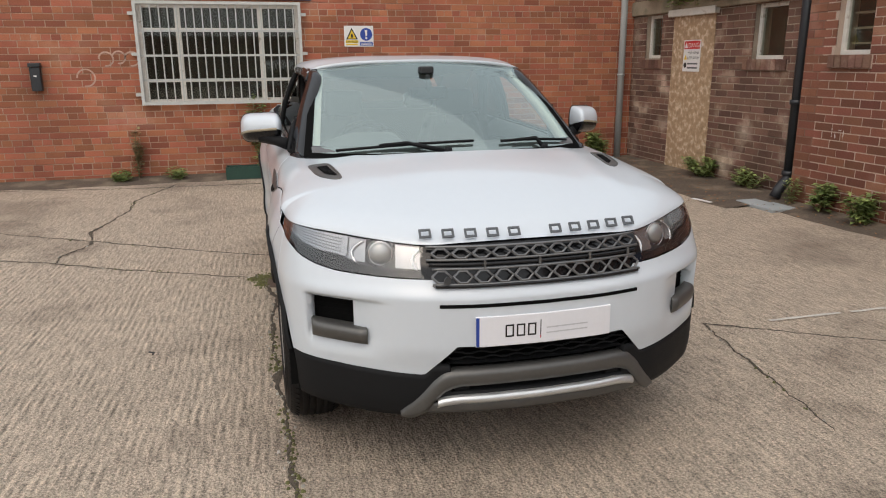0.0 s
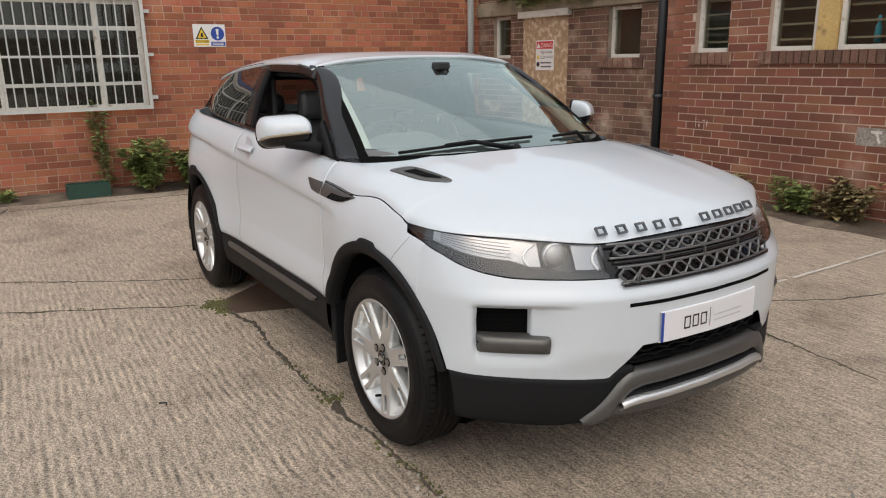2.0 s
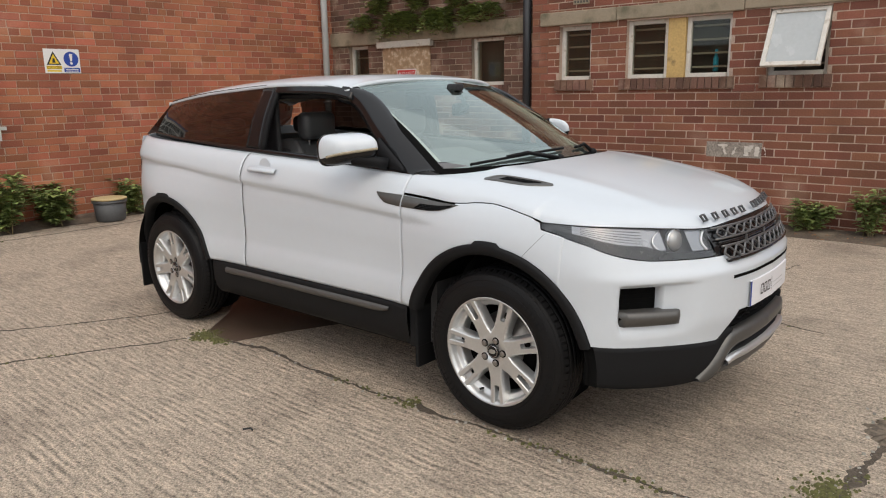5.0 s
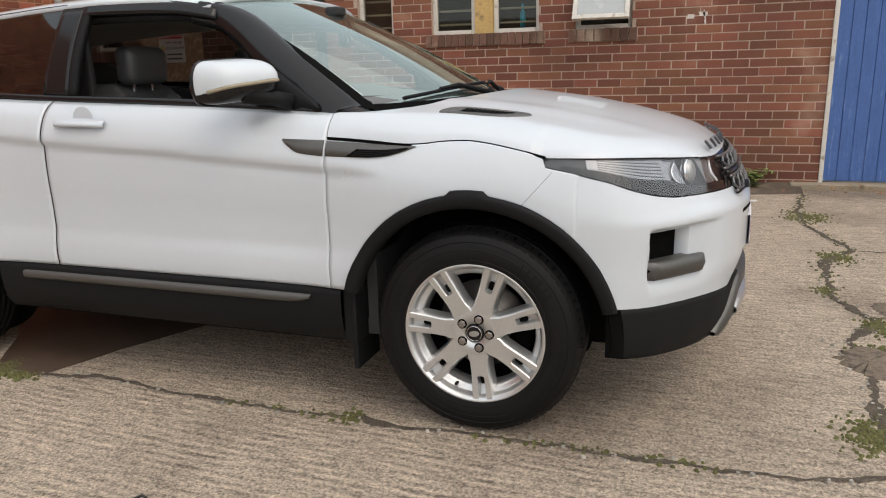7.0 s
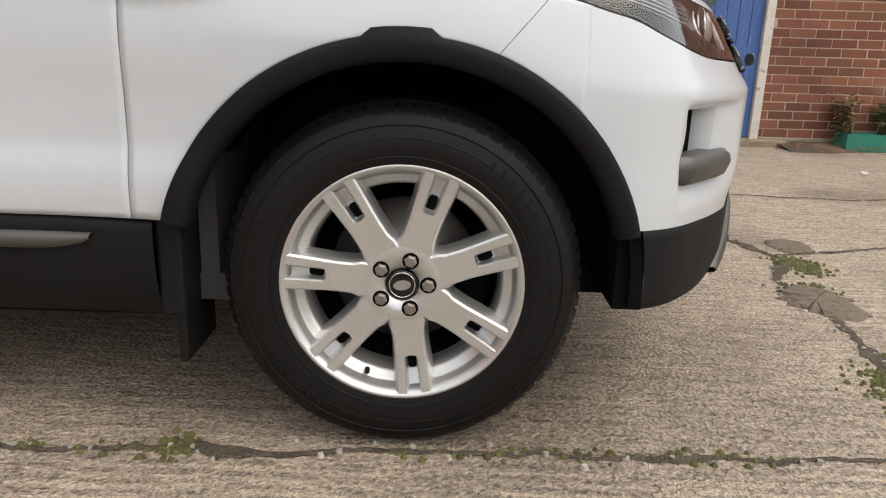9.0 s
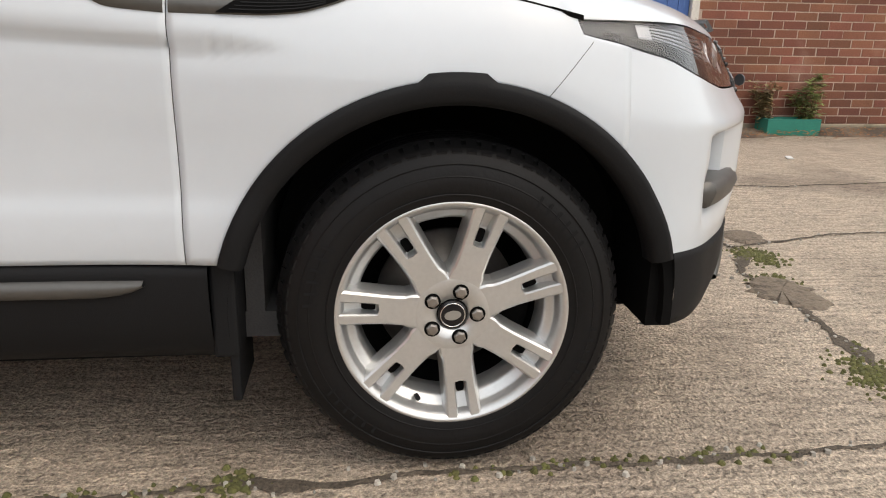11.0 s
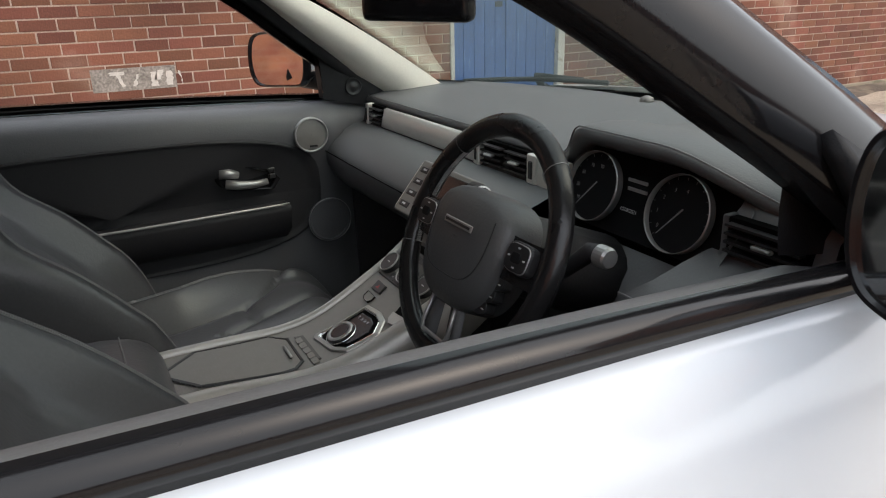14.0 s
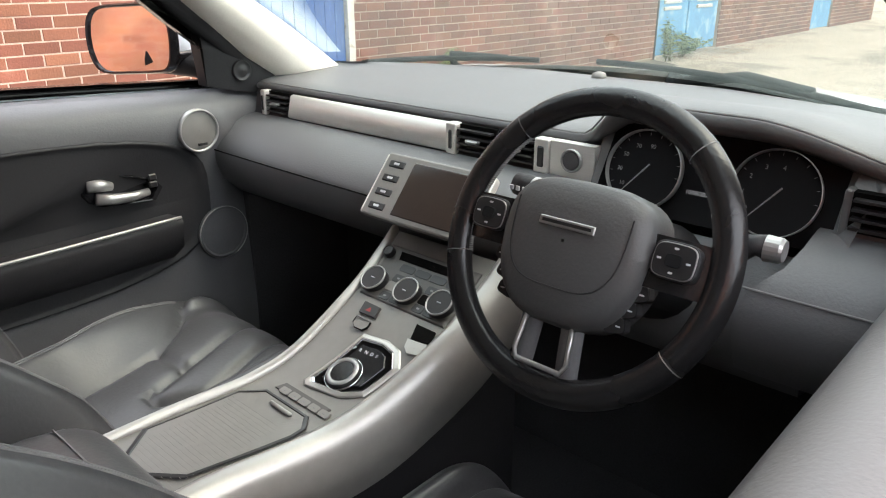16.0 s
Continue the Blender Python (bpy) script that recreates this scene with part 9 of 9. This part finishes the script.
for f, d in ((1.0, -0.035), (1.0, 0.0), (0.98, 0.014), (0.92, 0.024), (0.80, 0.031), (0.5, 0.036), (0.02, 0.037)):
    ring_ = []
    for k in range(41):
        a = 2 * math.pi * k / 40
        ca, sa = math.cos(a), math.sin(a)
        wx = bw_ * (1 - 0.18 * (1 if sa < 0 else 0) * abs(sa))
        x = math.copysign(abs(ca) ** 0.62, ca) * wx
        z = math.copysign(abs(sa) ** 0.62, sa) * (bt if sa > 0 else bb)
        ring_.append(SWC + rt * x * f + up * z * f + ax * d)
    rows.append(ring_)
boss = part("wheel_boss", sheet(rows, ax), M_boss, wl_, "charcoal airbag pad", smooth=True)
part("boss_line", tube([SWC + rt * 0.074 * math.copysign(abs(math.cos(a)) ** 0.55, -math.cos(a)) + up * (0.040 - 0.094 * abs(math.sin(a)) ** 0.62) + ax * (0.0352 - 0.5 * (0.074 * abs(math.cos(a)) ** 0.55) ** 2) for a in span(0, math.pi, 36)], 0.0009, 5), M_black_in, wl_)
nb = boxm(-0.036, 0.036, -0.005, 0.005, 0, 0.003, 0.001, 1)
bmesh.ops.transform(nb, matrix=Matrix.Translation(SWC + ax * 0.0365 + up * 0.018) @ Matrix(((rt.x, up.x, ax.x, 0), (rt.y, up.y, ax.y, 0), (rt.z, up.z, ax.z, 0), (0, 0, 0, 1))), verts=nb.verts)
part("name_strip", nb, M_brushed, wl_, "small chrome name strip")
nb = boxm(-0.032, 0.032, -0.0018, 0.0018, 0, 0.0036, 0.0)
bmesh.ops.transform(nb, matrix=Matrix.Translation(SWC + ax * 0.0365 + up * 0.018) @ Matrix(((rt.x, up.x, ax.x, 0), (rt.y, up.y, ax.y, 0), (rt.z, up.z, ax.z, 0), (0, 0, 0, 1))), verts=nb.verts)
part("name_bar", nb, M_button, wl_)


def wheel_pad(cx, cz, hx, hz, d, m, nm, lab="", h=0.016, p=0.5, lean=0.0):
    ring_ = []
    rows = []
    for f, dd in ((1.0, d - h), (1.0, d - 0.002), (0.95, d), (0.5, d), (0.02, d)):
        row = []
        for k in range(25):
            a = 2 * math.pi * k / 24
            ca, sa = math.cos(a), math.sin(a)
            x, z = math.copysign(abs(ca) ** p, ca) * hx * f, math.copysign(abs(sa) ** p, sa) * hz * f
            row.append(SWC + rt * (cx + x * math.cos(lean) - z * math.sin(lean)) + up * (cz + z * math.cos(lean) + x * math.sin(lean)) + ax * dd)
        rows.append(row)
    return part(nm, sheet(rows, ax), m, wl_, lab)


for sg in (-1, 1):
    rows = [[SWC + rt * sg * x + up * z + ax * d for z in (0.034, 0.030, -0.018, -0.024)] for x, d in ((0.07, 0.006), (0.10, 0.012), (0.13, 0.010), (0.160, 0.0))]
    part("wheel_spoke", sheet(rows, ax), M_rim_leather, wl_, smooth=True)
    wheel_pad(sg * 0.122, 0.010, 0.0258, 0.0208, 0.0175, M_black_in, "switch_frame")
    wheel_pad(sg * 0.122, 0.010, 0.0243, 0.0193, 0.0188, M_brushed, "switch_ring")
    sw = wheel_pad(sg * 0.122, 0.010, 0.0235, 0.0185, 0.0195, M_button, "switch_pack", "black thumb switches")
    wheel_pad(sg * 0.122, 0.010, 0.009, 0.007, 0.0215, M_trim, "switch_centre")
    for dx, dz in ((0.016, 0), (-0.016, 0), (0, 0.013), (0, -0.013)):
        wheel_pad(sg * 0.122 + dx, 0.010 + dz, 0.0025, 0.0012, 0.0203, M_mark, "switch_mark", h=0.001)
    for k in range(3):
        wheel_pad(sg * (0.090 - 0.008 * k), -0.034 - 0.020 * k, 0.0125, 0.0088, 0.008, M_button, "lower_switch", lean=sg * 0.25)
        wheel_pad(sg * (0.095 - 0.008 * k), -0.034 - 0.020 * k, 0.003, 0.0010, 0.0086, M_mark, "switch_mark", h=0.001)
    # lower twin spoke
    part("lower_spoke", sheet([[SWC + rt * (sg * (0.026 + 0.006 * f) + w) + up * (-0.075 - 0.087 * f) + ax * (0.012 - 0.012 * f + dd) for w, dd in ((-0.014, -0.006), (-0.012, 0.002), (0.012, 0.002), (0.014, -0.006))] for f in span(0, 1, 6)], ax), M_dash, wl_, smooth=True)
part("spoke_trim", tube([SWC + rt * x + up * z + ax * 0.014 for x, z in ((-0.030, -0.085), (-0.036, -0.135), (-0.030, -0.146), (0.030, -0.146), (0.036, -0.135), (0.030, -0.085))], 0.0032, 8), M_brushed, wl_, "satin silver spoke trim", smooth=True)
part("steering_column", tube([SWC - ax * 0.03, SWC - ax * 0.10, SWC - ax * 0.24], [0.058, 0.062, 0.07], 20), M_black_in, car, smooth=True)
# stalks
st = part("wiper_stalk", tube([SWC - ax * 0.055 + rt * 0.06, SWC - ax * 0.05 + rt * 0.13 + up * 0.006, Vector((-0.889, -0.530, 1.102)), Vector((-0.887, -0.548, 1.102))], [0.010, 0.010, 0.0125, 0.0145], 16), M_black_in, car, "black stalk with a chrome end", smooth=True)
part("stalk_end", tube([Vector((-0.888, -0.545, 1.102)), Vector((-0.887, -0.560, 1.102)), Vector((-0.887, -0.564, 1.102))], [0.0145, 0.0138, 0.0115], 20), M_brushed, st)
st = part("lamp_stalk", tube([SWC - ax * 0.055 - rt * 0.06, Vector((-0.872, -0.255, 1.098)), Vector((-0.866, -0.225, 1.102)), Vector((-0.866, -0.205, 1.103))], [0.010, 0.014, 0.017, 0.015], 16), M_black_in, car, "black lamp stalk with white symbols", smooth=True)
part("stalk_band", tube([Vector((-0.868, -0.240, 1.1005)), Vector((-0.868, -0.236, 1.1005))], 0.0172, 16), M_mark, st, smooth=True)
for k in range(3):
    part("stalk_mark", boxm(-0.886, -0.8835, -0.232 + 0.010 * k, -0.227 + 0.010 * k, 1.100, 1.106), M_mark, st)

# seats
leaf_in = spline((0, 0.190), (0.20, 0.176), (0.24, 0.165), (0.30, 0.120), (0.38, 0.075), (0.47, 0.045), (0.60, 0.030), (0.75, 0.022), (1, 0.02))
leaf_out = spline((0, 0.190), (0.15, 0.196), (0.24, 0.188), (0.42, 0.175), (0.58, 0.145), (0.73, 0.105), (1, 0.09))
leaf_rise = spline((0, 0.0), (0.2, 0.0), (0.3, 0.018), (0.45, 0.042), (0.6, 0.058), (0.75, 0.068), (1, 0.07))


def seat(cy, dz, back=0.0):
    out = math.copysign(1, cy)   # outboard side
    # cushion: two side bolsters and fanned flutes
    rows = []
    for i in range(61):
        f = i / 60
        x = -0.87 - 0.55 * f
        row = []
        for j in range(97):
            g = -1 + 2 * j / 96
            y = cy + 0.225 * g * (1 - 0.10 * (1 - f) ** 3)
            edge = abs(g)
            z = 0.695 + dz - 0.05 * f + 0.055 * math.exp(-((edge - 0.80) / 0.15) ** 2) * (0.55 + 0.45 * f)
            z -= 0.12 * max(0, (edge - 0.90) / 0.10) ** 2
            z -= 0.12 * max(0, 1 - f / 0.26) ** 2.4
            gi = g * -out          # +1 at the inboard edge
            o = (y - cy) * out
            if o > leaf_in(f):
                # leaf-shaped outboard bolster that swells towards the backrest
                t = min(1.0, (o - leaf_in(f)) / max(0.004, leaf_out(f) - leaf_in(f)))
                d = max(0.0, o - leaf_out(f))
                z = 0.712 + dz - 0.05 * f + leaf_rise(f) * t * t * (3 - 2 * t) - 1.5 * d * d / (d + 0.015)
                z -= 0.12 * max(0, 1 - f / 0.26) ** 2.4
            elif edge < 0.66:
                # three long petals fan forward from the seat's middle; a cross seam closes the rear panel
                z += 0.020 * (1 - (g / 0.66) ** 4)
                for g0, g1, f0, f1 in ((-0.16, 0.19, 0.02, 0.44), (0.27, 0.60, 0.02, 0.46), (0.19, 0.30, 0.44, 0.58), (0.60, 0.44, 0.46, 0.60)):
                    if f0 <= f <= f1:
                        c = g0 + (g1 - g0) * (f - f0) / (f1 - f0)
                        z -= 0.017 * math.exp(-abs((gi - c) / 0.038) ** 1.1)
                if -0.30 < gi < 0.21:
                    z -= 0.013 * math.exp(-abs((f - 0.46 + 0.04 * gi) / 0.016) ** 1.2)
                if 0.28 < gi < 0.46:
                    z -= 0.014 * math.exp(-abs((f - 0.60) / 0.014) ** 1.2)
            z -= 0.014 * math.exp(-abs((o - leaf_in(f)) / 0.009) ** 1.2) * min(1.0, f * 4)
            if gi > 0:
                z -= 0.016 * math.exp(-((edge - 0.66) / 0.03) ** 2)
            row.append((x, y, z))
        row = [(x, cy - 0.225, 0.45)] + row + [(x, cy + 0.225, 0.45)]
        rows.append(row)
    cush = part("front_seat", sheet(rows, (0, 0, 1)), M_leather, car, "black leather front seat with grey stitching", smooth=True)
    part("seat_base", boxm(-1.34, -0.88, cy - 0.21, cy + 0.21, 0.36, 0.60, 0.03), M_black_in, cush)
    for o in (0.0, 0.007):
        part("seat_seam", tube([(-0.89 - 0.53 * f, cy - out * (0.191 - o) * (1 - 0.10 * (1 - f) ** 3), 0.695 + dz - 0.05 * f + 0.049 * (0.55 + 0.45 * f) - 0.12 * max(0, 1 - f / 0.26) ** 2.4) for f in span(0.04, 1, 20)], 0.0013, 4), M_stitch, cush)
        part("seat_seam", tube([(-0.87 - 0.55 * f, cy + out * (leaf_out(f) - 0.002 - o), 0.7125 + dz - 0.05 * f + leaf_rise(f) - 0.5 * o * leaf_rise(f)) for f in span(0.26, 0.95, 24)], 0.0013, 4), M_stitch, cush)
    # backrest, leaning, with strong bolsters
    ridge = spline((0.60, -1.27), (0.66, -1.285), (0.74, -1.305), (0.83, -1.344), (0.88, -1.385), (0.955, -1.455), (1.035, -1.545), (1.10, -1.575 - 0.4 * back), (1.22, -1.60 - 0.9 * back))
    rows = []
    for i in range(33):
        f = i / 32
        z = 0.66 + 0.56 * f
        deep = 0.10 * math.sin(min(1, f * 1.1 + 0.12) * 2.9) + 0.012
        xb = ridge(z) - deep
        half = 0.235 - 0.075 * max(0, (f - 0.55) / 0.45) ** 1.6
        row = []
        for j in range(37):
            g = -1 + 2 * j / 36
            edge = abs(g)
            x = xb + deep * min(1, max(0, (edge - 0.48) / 0.40)) ** 1.5 - 0.07 * max(0, (edge - 0.88) / 0.12) ** 2
            x -= 0.05 * max(0, (f - 0.9) / 0.1) ** 2
            if edge < 0.6:
                x += 0.014 * abs(math.cos(f * 16)) ** 0.5
            row.append((x, cy + half * g, z))
        row = [(xb - 0.14, cy - half * 0.97, z)] + row + [(xb - 0.14, cy + half * 0.97, z)]
        rows.append(row)
    rows.append([(r[0] - 0.10, r[1] * 1.0, 1.222) for r in rows[-1]])
    part("backrest", sheet(rows, (1, 0, 0)), M_leather, cush, smooth=True)
    for sg in (-1, 1):
        for o in (0.0, 0.007):
            part("backrest_seam", tube([(ridge(0.66 + 0.56 * f) + 0.001, cy + sg * (0.235 - 0.075 * max(0, (f - 0.55) / 0.45) ** 1.6) * 0.90 - sg * o, 0.66 + 0.56 * f) for f in span(0.02, 0.9, 24)], 0.0014, 4), M_stitch, cush)
    part("backrest_shell", boxm(-1.76 - back, -1.60 - back, cy - 0.2, cy + 0.2, 0.62, 1.18, 0.05, 3), M_black_in, cush, smooth=True)
    part("headrest", boxm(-1.655 - back, -1.545 - back, cy - 0.125, cy + 0.125, 1.215, 1.385, 0.04, 4), M_leather, cush, smooth=True)
    for sg in (-1, 1):
        part("headrest_post", tube([(-1.605 - back, cy + sg * 0.06, 1.15), (-1.605 - back, cy + sg * 0.06, 1.25)], 0.007, 8), M_chrome, cush)
    return cush


seat(0.365, 0.03)
drv = seat(-0.375, -0.015, 0.11)
part("seat_buckle", boxm(-1.36, -1.34, -0.145, -0.115, 0.60, 0.70, 0.006), M_black_in, car)
part("buckle_button", boxm(-1.355, -1.339, -0.140, -0.120, 0.690, 0.704, 0.003, 1), M_buckle, car, "red seat belt button")
part("rear_bench", boxm(-2.55, -2.0, -0.62, 0.62, 0.40, 0.72, 0.05, 3), M_leather, car, "black leather rear bench", smooth=True)
part("rear_backrest", boxm(-2.75, -2.55, -0.62, 0.62, 0.66, 1.20, 0.06, 3), M_leather, car, smooth=True)
for y in (-0.36, 0.36):
    part("rear_headrest", boxm(-2.74, -2.62, y - 0.12, y + 0.12, 1.2, 1.33, 0.04, 3), M_leather, car, smooth=True)
part("load_cover", boxm(-3.2, -2.75, -0.62, 0.62, 1.10, 1.12), M_carpet, car)

# rear-view mirror, turned to the driver
mirror_box = boxm(-0.018, 0.018, -0.125, 0.125, -0.035, 0.035, 0.014, 3)
bmesh.ops.transform(mirror_box, matrix=Matrix.Translation((-0.855, 0.0, 1.394)) @ Matrix.Rotation(radians(21), 4, "Z"), verts=mirror_box.verts)
rv = part("interior_mirror", mirror_box, M_gloss, car, "black interior mirror", smooth=True)
part("mirror_stem", tube([(-0.85, 0, 1.40), (-0.83, 0, 1.43), screen_pt(0, 0.80, -0.004)], 0.014, 10), M_black_in, rv, smooth=True)
part("sensor_cover", boxm(-0.93, -0.86, -0.04, 0.04, 1.50, 1.54, 0.01), M_black_in, car)
# red paint date marks on the upper screen corner
wm = []
for k in range(3):
    wm.append(sheet([[screen_pt(0.68 + 0.03 * k + 0.02 * i + 0.002 * j, 0.88 - 0.035 * k + 0.006 * math.sin(i * 2.1 + k) + 0.004 * j, 0.002) for j in (0, 1)] for i in range(9)], (1, 0, 1)))
part("screen_scribble", join(wm), M_ink, car, "dark hand-drawn scribble on the windscreen")
single_bricks()
